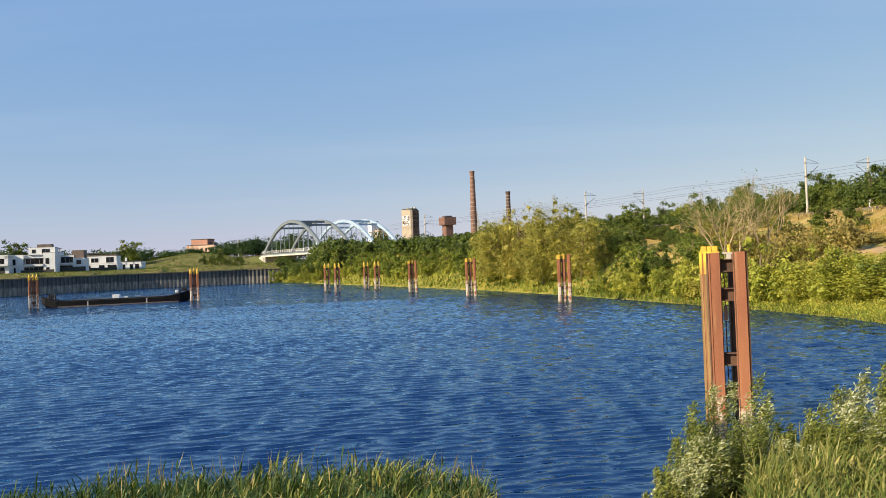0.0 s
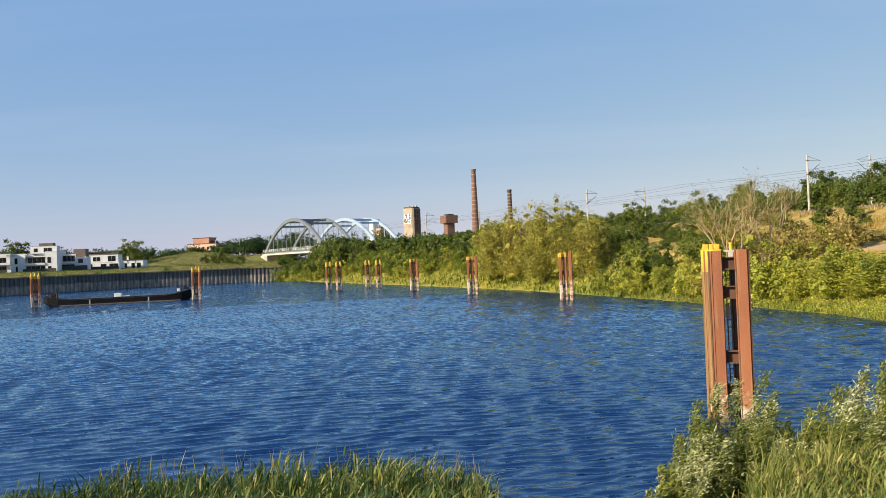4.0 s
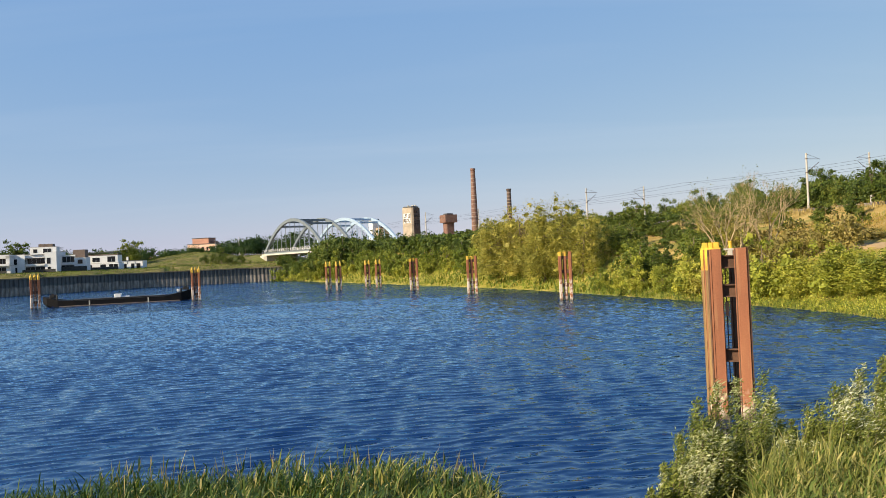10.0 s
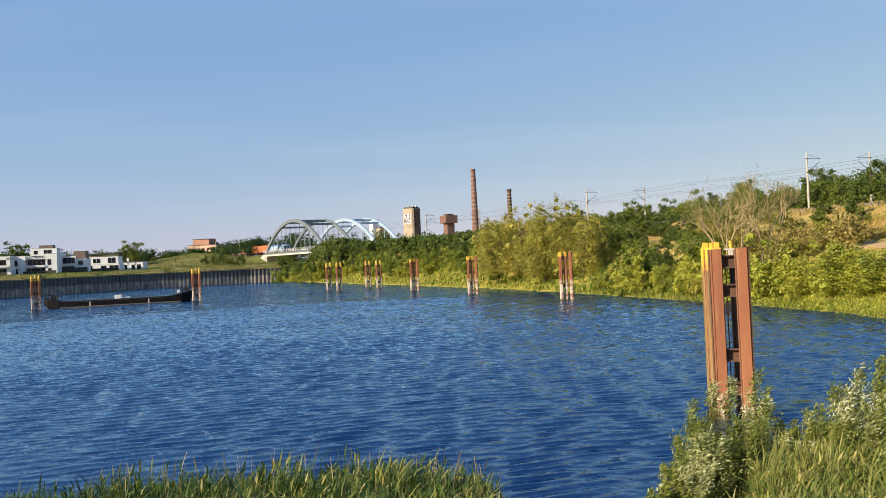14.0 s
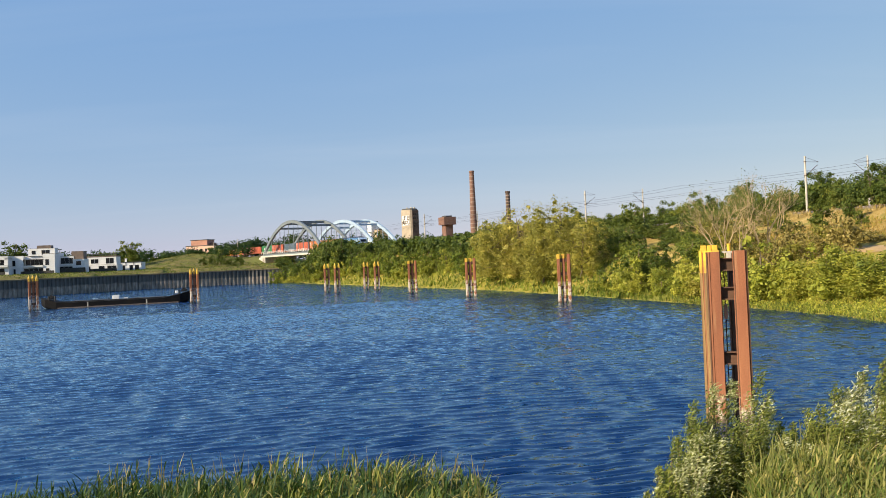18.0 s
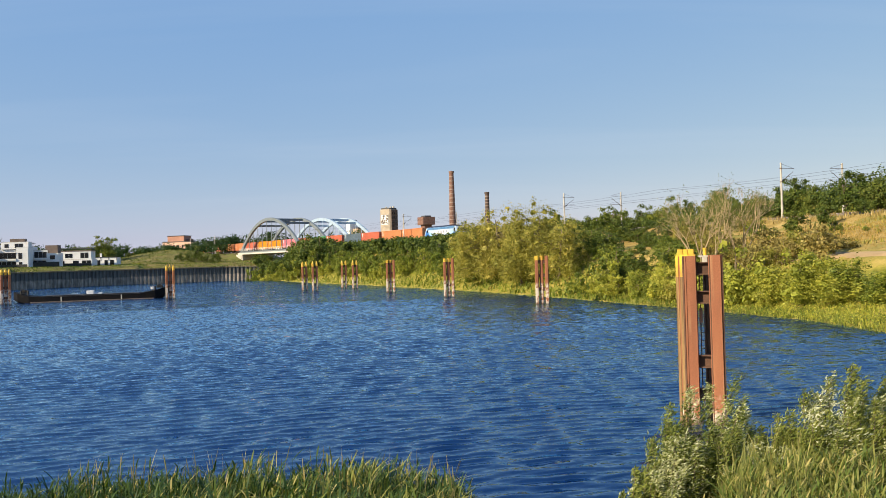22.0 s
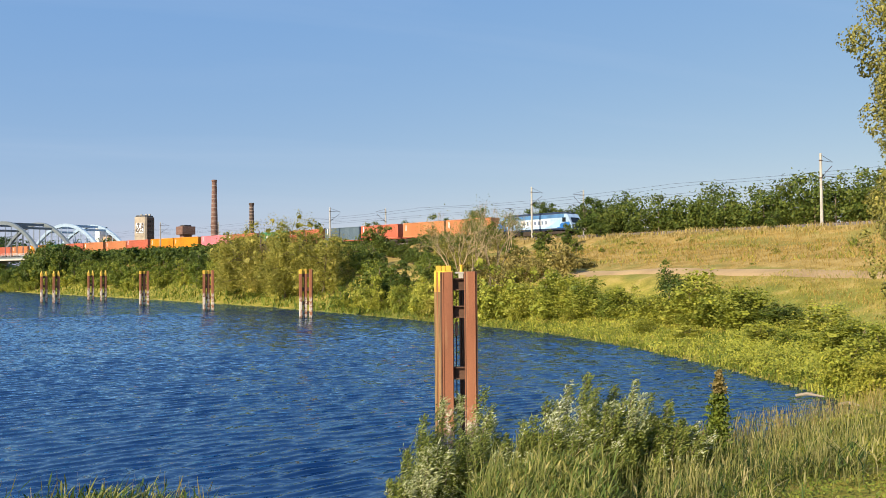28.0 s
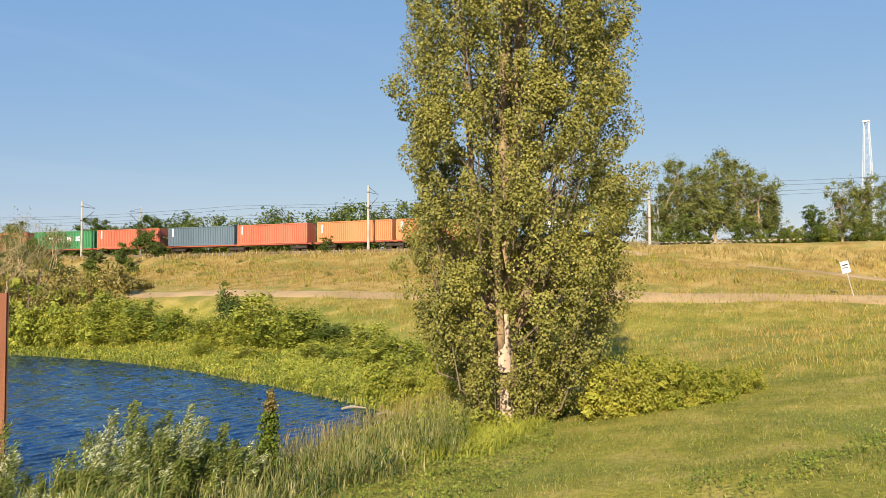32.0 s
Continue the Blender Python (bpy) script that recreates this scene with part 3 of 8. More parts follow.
def build_water():
    """One sheet with real wind waves about a metre long, finest in front of the near bank."""
    az = np.radians(np.concatenate([np.arange(-180, -48, 5.0), np.arange(-48, 56, 0.32), np.arange(56, 180, 5.0)]))
    r = [9.0]
    while r[-1] < 620:
        r.append(r[-1] + (max(0.055, 0.0024 * r[-1]) if r[-1] < 42 else 0.0028 * r[-1] if r[-1] < 130 else 0.012 * r[-1] if r[-1] < 320 else 0.03 * r[-1]))
    r = np.array(r)
    A, R_ = np.meshgrid(az, np.concatenate([[0.05], r]))
    X, Y = R_ * np.sin(A), R_ * np.cos(A)
    rng = np.random.default_rng(12)
    Z = np.zeros_like(X)
    for lo, hi, count, height, spread in ((0.6, 1.0, 26, 0.03, 0.36), (0.3, 0.46, 16, 0.007, 0.5)):
        S, C_ = np.zeros_like(X), np.zeros_like(X)
        for k in range(count):
            wl = rng.uniform(lo, hi)
            th = radians(-14) + rng.normal() * spread
            arg = (math.sin(th) * X + math.cos(th) * Y) * 2 * math.pi / wl + rng.uniform(0, 2 * math.pi)
            S += np.sin(arg)
            C_ += np.cos(arg)
        E = np.hypot(S, C_)
        Z += height * (0.25 * S / math.sqrt(count / 2) + 0.85 * S / (E + 0.3 * math.sqrt(count))) * np.clip((hi * 190 - R_) / (hi * 90), 0.6, 1)
    Z *= np.interp(R_, [15, 45, 95], [0.85, 1.1, 1.25])      # calmer in the lee of the near bank
    gust = 0.8 + 0.2 * np.sin(X * 0.11 + 0.7 + 1.5 * np.sin(Y * 0.05)) * np.sin(Y * 0.09 + 0.4 * np.sin(X * 0.08))
    Z = gust * (Z + 3.0 * Z * Z)
    lean = 1.8 * Z * np.clip((90 - R_) / 40, 0, 1)          # crests lean downwind, towards the near bank
    X, Y = X + 0.25 * lean, Y - 0.97 * lean
    Z += rng.normal(size=Z.shape) * 0.0002 * R_ * np.clip((R_ - 60) / 60, 0, 1)
    n, m = X.shape
    idx = np.arange(n * m).reshape(n, m)
    nxt = np.roll(idx, -1, 1)
    q = np.stack([idx[:-1], nxt[:-1], nxt[1:], idx[1:]], -1).reshape(-1, 4)
    if np.cross(np.array([X[1, 1] - X[1, 0], Y[1, 1] - Y[1, 0]]), np.array([X[2, 0] - X[1, 0], Y[2, 0] - Y[1, 0]])) < 0:
        q = q[:, ::-1]
    ob = part("water", np_mesh("water", np.stack([X, Y, Z], -1).reshape(-1, 3), q), M_WATER, smooth=True)
    return tagged(ob, "wind-rippled deep blue water of a canal basin", "water", kind="structure")


water = build_water()


# ---------------------------------------------------------------- railway: bed, rails, masts, wires
def strip(name, s0, s1, step, profile, material):
    """Sweeps a cross-section (offset, height) along the line."""
    ss = np.arange(s0, s1 + step, step)
    k = len(profile)
    vs = []
    for s in ss:
        for off, z in profile:
            p, _ = rail_at(s, off, z)
            vs.append(p[:])
    idx = np.arange(len(ss) * k).reshape(-1, k)
    q = np.stack([idx[:-1, :-1], idx[1:, :-1], idx[1:, 1:], idx[:-1, 1:]], -1).reshape(-1, 4)
    return np_mesh(name, vs, q)


S_BR0 = rail_s(-12.0) + 8.0
S_BR1 = S_BR0 + 62.5


def build_railway():
    bed = part("track_bed", strip("track_bed", -500, rail_s(61.0), 6, [(-4.6, -0.9), (-2.2, -0.16), (6.4, -0.16), (8.8, -0.9)], M_BALLAST), M_BALLAST)
    tagged(bed, "brown ballast bed of a double-track railway", "track bed", kind="structure")
    track = thing("railway_track", "rusty steel rails on a double-track ballast bed", "railway track", kind="structure")
    for off in (-0.75, 0.75, 3.45, 4.95):
        part("rail", strip("rail", -500, rail_s(61.0), 4, [(off - 0.04, -0.16), (off - 0.04, 0.0), (off + 0.04, 0.0), (off + 0.04, -0.16)], M_RAIL), M_RAIL, track)
    g = Geo()
    for s in np.arange(380, 560, 0.65):
        for off in (0.0, 4.2):
            p, (hx, hy) = rail_at(s, off)
            g.box(p.x, p.y, RAIL_Z - 0.13, 0.26, 2.5, 0.1, math.degrees(math.atan2(hy, hx)))
    tagged(part("sleepers", g, M_CONCRETE, track, "grey concrete sleepers"), kind="stuff")


build_railway()


def mast(s, off, side, h=8.6):
    """A concrete catenary mast with two cantilever arms, an insulator and a small platform box."""
    p, (hx, hy) = rail_at(s, off)
    base = gz(p.x, p.y) - 0.2
    rz = math.degrees(math.atan2(hy, hx))
    t = thing("catenary_mast", "slim pale concrete railway mast with steel bracket arms", "mast", pose(p.x, p.y, base, 0, 0, rz), "catenary masts along the railway")
    H = RAIL_Z + h - base
    n = 8
    ring = [(math.cos(2 * math.pi * (i + 0.5) / n) * 0.2, math.sin(2 * math.pi * (i + 0.5) / n) * 0.2) for i in range(n)]
    part("pole", Geo().prism(ring, 0, H, shrink=0.68), M_CONCRETE, t)
    d = side
    a = Geo()
    a.tube((0, 0, H - 0.9), (0, 2.9 * d, H - 0.9), 0.035, 0.035, 6)
    a.tube((0, 0, H - 0.15), (0, 2.9 * d, H - 0.88), 0.022, 0.022, 6)
    part("upper_arm", a, M_RAIL, t, "rusty steel bracket arm")
    a = Geo()
    a.tube((0, 0, H - 3.1), (0, 2.7 * d, H - 1.4), 0.04, 0.04, 6)
    a.tube((0, 0.4 * d, H - 2.85), (0, 3.3 * d, H - 2.75), 0.03, 0.03, 6)
    part("registration_arm", a, M_RAIL, t)
    part("insulator", Geo().tube((0, 0.25 * d, H - 2.95), (0, 0.7 * d, H - 2.66), 0.09, 0.09, 8), M_STEEL_DARK, t)
    part("collar", Geo().box(0, 0, H - 3.1, 0.36, 0.36, 0.14), M_RAIL, t)
    part("collar", Geo().box(0, 0, H - 0.9, 0.32, 0.32, 0.12), M_RAIL, t)
    return t


NEAR_MASTS = [43.1, 24.76, 10.73, -0.55]
FAR_MASTS = [28.2, 13.7, 2.0, 33.0]
for a_ in NEAR_MASTS:
    mast(rail_s(a_) + 1.5, -3.9, 1)
for a_ in FAR_MASTS[:3]:
    mast(rail_s(a_) - 8.0, 8.1, -1)
mast(rail_s(62.2), 8.1, -1, 6.6)
mast(rail_s(62.6), -3.9, 1, 5.8)
for a_ in (-15.0, -13.4):
    mast(rail_s(a_), -4.5, 1)


def build_wires():
    t = thing("overhead_line", "thin dark overhead wires above the railway", "overhead wires")
    for off, z in ((0.0, 5.6), (4.2, 5.6), (0.0, 7.2), (4.2, 7.2)):
        g = Geo()
        pts = []
        for k, s in enumerate(np.arange(-60, 640, 10.0)):
            sag = 0.55 * math.sin(math.pi * ((k % 6) / 6.0)) if z > 6 else 0.0
            pts.append(rail_at(s, off, z - sag)[0])
        g.path(pts, [0.02] * len(pts), 4)
        part("contact_wire" if z < 6 else "carrier_wire", g, M_STEEL_DARK, t)


build_wires()

# ---------------------------------------------------------------- bridges
M_ARCH_GREY = surface("grey_bridge_paint", (0.17, 0.2, 0.22), 0.5, 0.1, var=0.12)
M_ARCH_BLUE = surface("pale_blue_bridge_paint", (0.36, 0.47, 0.6), 0.5, 0.1, var=0.1)


def arch_bridge(label, offs, mat, rise, deck_mat):
    a, _ = rail_at(S_BR0, 0)
    b, _ = rail_at(S_BR1, 0)
    d = b - a
    L = d.length
    rz = math.degrees(math.atan2(d.y, d.x))
    t = thing("arch_bridge", label, "bridge", pose(a.x, a.y, RAIL_Z, 0, 0, rz), "steel arch bridges over the river mouth")
    for off in offs:
        g = Geo()
        N = 26
        pts = []
        for i in range(N + 1):
            u = i / N
            pts.append((u * L, off, 4 * rise * u * (1 - u) - 0.3))
        for p, q in zip(pts, pts[1:]):
            dx, dz = q[0] - p[0], q[2] - p[2]
            n = math.hypot(dx, dz)
            nx, nz = -dz / n * 0.62, dx / n * 0.62
            vs = [(p[0] + s * nx, off + e * 0.45, p[2] + s * nz) for s in (-1, 1) for e in (-1, 1)]
            vs += [(q[0] + s * nx, off + e * 0.45, q[2] + s * nz) for s in (-1, 1) for e in (-1, 1)]
            g.add(vs, [(0, 1, 5, 4), (1, 3, 7, 5), (3, 2, 6, 7), (2, 0, 4, 6)])
        part("arch_rib", g, mat, t)
        for i in range(1, 13):
            u = i / 13
            z1 = 4 * rise * u * (1 - u) - 0.9
            if z1 > 1.5:
                part("hanger", Geo().tube((u * L, off, 0.2), (u * L, off, z1), 0.14, 0.14, 6), mat, t)
        part("main_girder", Geo().box(L / 2, off, -0.55, L + 1.5, 0.5, 1.5), mat, t)
        r = Geo()
        for k in range(int(L / 2.4) + 1):
            r.box(k * 2.4, off - 1.1 * (1 if off < 1 else -1), 0.75, 0.09, 0.09, 1.1)
        for z in (0.5, 0.9, 1.3):
            r.box(L / 2, off - 1.1 * (1 if off < 1 else -1), z, L, 0.06, 0.07)
        part("railing", r, M_WHITE, t, "pale painted railing")
    for k, u in enumerate((0.3, 0.4, 0.5, 0.6, 0.7)):
        z = 4 * rise * u * (1 - u) - 0.4
        part("wind_brace", Geo().box(u * L, (offs[0] + offs[1]) / 2, z, 0.7, abs(offs[1] - offs[0]), 0.8), mat, t)
    part("deck", Geo().box(L / 2, (offs[0] + offs[1]) / 2, -0.85, L + 2, abs(offs[1] - offs[0]) + 2.6, 0.6), deck_mat, t, "pale deck slab")
    return t, L, rz


M_BRICK_BAND = surface("lime_washed_brick", (0.3, 0.23, 0.2), 0.9)
M_DECK = surface("deck_concrete", (0.55, 0.52, 0.46), 0.85, var=0.2)
arch_bridge("grey steel tied-arch railway bridge with hangers and cross braces", (-5.0, 7.4), M_ARCH_GREY, 13.0, M_DECK)
arch_bridge("pale blue steel tied-arch bridge beyond the grey one", (18.0, 28.5), M_ARCH_BLUE, 13.0, M_DECK)


def abutment(s, flip):
    p, (hx, hy) = rail_at(s, 1.2)
    rz = math.degrees(math.atan2(hy, hx))
    t = thing("bridge_abutment", "pale concrete bridge abutment with slanted wing wall", "abutment", pose(p.x, p.y, 0, 0, 0, rz), "bridge abutments")
    part("stem", Geo().box(-flip * 1.5, 0, 6.9, 2.4, 15, 7.2), M_DECK, t)
    g = Geo()
    g.add([(0, -7.5, 10.3), (0, -7.5, 5.0), (-flip * 7.5, -7.5, 10.3), (-flip * 7.5, -7.5, 9.2),
           (0, -6.9, 10.3), (0, -6.9, 5.0), (-flip * 7.5, -6.9, 10.3), (-flip * 7.5, -6.9, 9.2)],
          [(0, 1, 3, 2), (4, 6, 7, 5), (0, 2, 6, 4), (1, 5, 7, 3), (2, 3, 7, 6), (0, 4, 5, 1)])
    part("wing_wall", g, M_DECK, t)


abutment(S_BR0 + 4.5, 1)
abutment(S_BR1 - 2.0, -1)


# ---------------------------------------------------------------- quay wall
def wall_mat():
    m, nt, b, _ = node_mat("sheet_pile_wall")
    tc = nt.nodes.new("ShaderNodeTexCoord")
    sep = nt.nodes.new("ShaderNodeSeparateXYZ")
    nt.links.new(tc.outputs["Object"], sep.inputs[0])
    n = noise_node(nt, 0.5, 4, stretch=(1, 1, 0.4))
    w = nt.nodes.new("ShaderNodeMath")
    w.operation = "MULTIPLY_ADD"
    nt.links.new(n, w.inputs[0])
    w.inputs[1].default_value = 1.2
    nt.links.new(sep.outputs["Z"], w.inputs[2])
    up = ramp(nt, n, [(0.3, (0.055, 0.055, 0.055)), (0.7, (0.11, 0.108, 0.1))])
    low = ramp(nt, noise_node(nt, 0.9, 3, stretch=(1, 1, 0.4)), [(0.3, (0.11, 0.095, 0.08)), (0.5, (0.22, 0.19, 0.16)), (0.7, (0.36, 0.31, 0.26))])
    k = nt.nodes.new("ShaderNodeMapRange")
    k.inputs["From Min"].default_value, k.inputs["From Max"].default_value = 3.5, 3.0
    nt.links.new(w.outputs[0], k.inputs["Value"])
    nt.links.new(mix(nt, k.outputs[0], up, low), b.inputs["Base Color"])
    b.inputs["Roughness"].default_value = 0.7
    return m


M_WALL = wall_mat()


def build_quay():
    t = thing("quay_wall", "long dark corrugated steel sheet-pile quay wall with pale tide band", "quay wall", kind="structure")
    g = Geo()
    cap = Geo()
    for (ax, ay), (bx, by) in zip(WALL, WALL[1:]):
        L = math.hypot(bx - ax, by - ay)
        ux, uy = (bx - ax) / L, (by - ay) / L
        nx, ny = uy, -ux
        if (nx * -ax + ny * -ay) < 0:
            nx, ny = -nx, -ny
        n = int(L / 1.4)
        pts = []
        for i in range(n):
            for du, o in ((0.0, 0.0), (0.35, 0.0), (0.5, 0.42), (0.85, 0.42), (1.0, 0.0)):
                s = (i + du) * L / n
                pts.append((ax + ux * s + nx * o, ay + uy * s + ny * o))
        vs = [(p[0], p[1], z) for p in pts for z in (-1.5, 5.3)]
        g.add(vs, [(2 * i, 2 * i + 1, 2 * i + 3, 2 * i + 2) for i in range(len(pts) - 1)])
        rz = math.degrees(math.atan2(uy, ux))
        cap.box((ax + bx) / 2 - nx * 4.6, (ay + by) / 2 - ny * 4.6, 5.25, L + 4, 10.4, 0.4, rz)
    part("sheet_piles", g, M_WALL, t)
    part("coping", cap, surface("quay_grass_verge", (0.2, 0.165, 0.1), 0.95, coarse=0.2, var=0.4), t, "grassy verge on the quay edge")


build_quay()


# ---------------------------------------------------------------- mooring dolphins
M_RUST_DARK = surface("dark_rust", (0.12, 0.06, 0.035), 0.8, 0.1, coarse=1.2, fine=20, var=0.4)


def pile_ring(w, d):
    """Outline of a box pile made of two sheet piles, with interlock ribs at the sides."""
    a, b = w / 2, d / 2
    return [(-a * 0.62, -b), (a * 0.62, -b), (a * 0.86, -b * 0.3), (a, -b * 0.3), (a, b * 0.3), (a * 0.86, b * 0.3),
            (a * 0.62, b), (-a * 0.62, b), (-a * 0.86, b * 0.3), (-a, b * 0.3), (-a, -b * 0.3), (-a * 0.86, -b * 0.3)]


def dolphin(label, x, y, rz, piles, beams, H=6.0, w=0.62, caps=()):
    """piles: (x, y, yellow top); beams: heights of the cross beams."""
    t = thing("mooring_dolphin", label, "mooring dolphin", pose(x, y, 0, 0, 0, rz), "steel mooring dolphins in the basin")
    for px, py, yel in piles:
        top = H - 0.55 if yel else H
        p = part("steel_post", Geo().prism(pile_ring(w, w * 1.15), -3.0, top, (px, py, 0)), M_RUST_LIMED, t)
        if yel:
            part("painted_top", Geo().prism(pile_ring(w * 1.01, w * 1.17), top, H, (px, py, 0)), M_YELLOW, p, "bright yellow painted pile head")
        if (px, py) in caps:
            part("cap", Geo().prism([(math.cos(k * math.pi / 4) * w * 0.5, math.sin(k * math.pi / 4) * w * 0.5) for k in range(8)], H, H + 0.55, (px, py, 0), 0, 0.25),
                 M_YELLOW if yel else M_RUST, p, "pointed yellow cap")
    xs = [p[0] for p in piles]
    ys = [p[1] for p in piles]
    for z in beams:
        b = Geo()
        b.box((min(xs) + max(xs)) / 2, min(ys) + 0.16, z, max(xs) - min(xs), 0.1, 0.42)
        b.box((min(xs) + max(xs)) / 2, min(ys) + 0.24, z + 0.19, max(xs) - min(xs), 0.3, 0.05)
        b.box((min(xs) + max(xs)) / 2, min(ys) + 0.24, z - 0.19, max(xs) - min(xs), 0.3, 0.05)
        part("cross_beam", b, M_RUST_DARK, t, "dark rusted cross beam")
        if max(ys) - min(ys) > 0.3:
            part("tie_beam", Geo().box(sum(xs) / len(xs), (min(ys) + max(ys)) / 2, z, 0.16, max(ys) - min(ys), 0.3), M_RUST, t)
    return t


def near_dolphin():
    """Two wide box piles of welded sheet piling, a third behind them, channel beams between, and a mooring head."""
    x, y = polar(19.0, 29.9)[:2]
    t = thing("mooring_dolphin", "tall rust-red twin-pile mooring dolphin with yellow-painted head", "mooring dolphin", pose(x, y, 0, 0, 0, -20), "steel mooring dolphins in the basin")
    H = 5.86
    tan = surface("tan_weathered_steel", (0.25, 0.15, 0.06), 0.8, 0.1, coarse=2.5, fine=16, var=0.5, stretch=(3, 3, 0.12), stain=(0.09, 0.05, 0.025))
    left = [(-0.5, -0.27), (-0.46, -0.3), (-0.15, -0.32), (-0.13, -0.26), (-0.13, 0.12), (-0.2, 0.36), (-0.7, 0.36), (-0.8, 0.14), (-0.8, 0.02), (-0.56, -0.2)]
    lp = part("steel_post", Geo().prism(left, -3.0, H), M_RUST, t)
    part("interlock_rib", Geo().prism([(-0.6, -0.175), (-0.585, -0.24), (-0.55, -0.25), (-0.545, -0.21)], -3.0, H), M_RUST_DARK, lp)
    part("interlock_rib", Geo().prism([(-0.52, -0.25), (-0.51, -0.31), (-0.475, -0.32), (-0.47, -0.28)], -3.0, H - 0.02), M_RUST, lp)
    side = [(-0.83, 0.12), (-0.83, 0.03), (-0.79, 0.0), (-0.74, -0.06), (-0.72, -0.04), (-0.66, -0.12), (-0.63, -0.15), (-0.6, -0.17), (-0.58, -0.14), (-0.76, 0.1)]
    part("weathered_side", Geo().prism(side, -3.0, H - 0.72), tan, lp, "tan streaked weathered side")
    part("yellow_side", Geo().prism(side, H - 0.72, H + 0.01), M_YELLOW, lp, "yellow painted patch")
    right = [(0.28, -0.06), (0.27, -0.2), (0.31, -0.21), (0.33, -0.29), (0.37, -0.31), (0.67, -0.33), (0.7, -0.27), (0.72, -0.25), (0.72, 0.1), (0.62, 0.33), (0.32, 0.33), (0.28, 0.1)]
    rp = part("steel_post", Geo().prism(right, -3.0, H + 0.02), M_RUST, t)
    part("interlock_rib", Geo().prism([(0.3, -0.2), (0.29, -0.27), (0.325, -0.3), (0.34, -0.24)], -3.0, H), M_RUST_DARK, rp)
    part("interlock_rib", Geo().prism([(0.705, -0.2), (0.71, -0.29), (0.745, -0.28), (0.745, -0.18)], -3.0, H), M_RUST_DARK, rp)
    part("steel_post", Geo().prism(pile_ring(0.46, 0.52), -3.0, H - 0.1, (0.3, 1.2, 0), 24), M_RUST_DARK, t)
    for z in (5.42, 4.42, 2.2, 1.05):
        b = Geo().box(0.07, -0.02, z, 0.42, 0.08, 0.42)
        b.box(0.07, -0.1, z + 0.2, 0.42, 0.18, 0.04)
        b.box(0.07, -0.1, z - 0.2, 0.42, 0.18, 0.04)
        part("cross_beam", b, M_RUST_DARK, t, "dark rusted cross beam")
        part("tie_beam", Geo().box(0.15, 0.55, z, 0.14, 1.0, 0.28), M_RUST_DARK, t)
    h = part("head_plate", Geo().prism([(px * 1.01, py * 1.01) for px, py in left], 0, 0.05, (0, 0, H)), M_YELLOW, lp, "yellow head plate")
    for dx, dy, sx in ((-0.66, -0.05, 0.2), (-0.47, -0.2, 0.14), (-0.28, -0.2, 0.18), (-0.4, 0.2, 0.3)):
        part("lifting_lug", Geo().box(dx, dy, H + 0.14, sx, 0.06, 0.2, 0, 0.02), M_YELLOW, h, "yellow lifting lug")
    part("head_plate", Geo().box(0.1, 0.18, H - 0.02, 0.34, 0.6, 0.06), M_CONCRETE, t, "grey head plate")
    part("kerb_block", Geo().box(0.16, -0.05, H - 0.14, 0.18, 0.12, 0.22, 0, 0.02), M_CONCRETE, t)
    part("bollard", Geo().tube((0.17, 0.1, H), (0.17, 0.1, H + 0.22), 0.06, 0.06, 12).tube((0.17, 0.1, H + 0.22), (0.17, 0.1, H + 0.27), 0.08, 0.08, 12), M_YELLOW, t, "yellow bollard")
    l = Geo()
    for dx in (-0.05, 0.12):
        l.tube((dx, 0.85, 0.3), (dx, 0.85, 5.6), 0.02, 0.02, 6)
    for k in range(18):
        l.tube((-0.05, 0.85, 0.5 + 0.29 * k), (0.12, 0.85, 0.5 + 0.29 * k), 0.012, 0.012, 5)
    part("ladder", l, M_RUST_DARK, t)
    part("fender_block", Geo().box(-0.03, 0.42, 3.75, 0.12, 0.1, 0.5), M_CONCRETE, t, "pale fender block")


near_dolphin()
TRI = [(-0.62, 0, True), (-0.04, 0.3, True), (0.62, 0.1, False)]
TWO = [(-0.4, 0, True), (0.4, 0.3, True)]
for (x_, y_, kind_) in ((15.0, 101.4, 0), (4.3, 127.5, 0), (-5.7, 152.5, 0), (-22.2, 171.4, 1), (-25.2, 177.4, 1), (-14.5, 179.2, 1), (-17.5, 185.9, 1), (-46.7, 153.5, 2), (-73.5, 146.7, 2)):
    rz_ = -math.degrees(math.atan2(x_, y_))
    if kind_ == 0:
        dolphin("rusty three-pile mooring dolphin with yellow heads and pale waterline band", x_, y_, rz_, TRI, (5.3, 3.6, 1.9), 6.05, 0.45)
    elif kind_ == 1:
        dolphin("rusty two-pile mooring dolphin with pointed yellow caps", x_, y_, rz_, TWO, (5.0, 3.2, 1.4), 5.7, 0.5, [(-0.4, 0), (0.4, 0.3)])
    else:
        dolphin("rusty pile cluster with yellow heads holding the moored barge", x_, y_, rz_, [(-0.62, 0, True), (0.0, 0.4, True), (0.62, 0.0, True)], (4.8, 3.0, 1.2), 5.8, 0.48, [(-0.62, 0), (0.0, 0.4), (0.62, 0.0)])


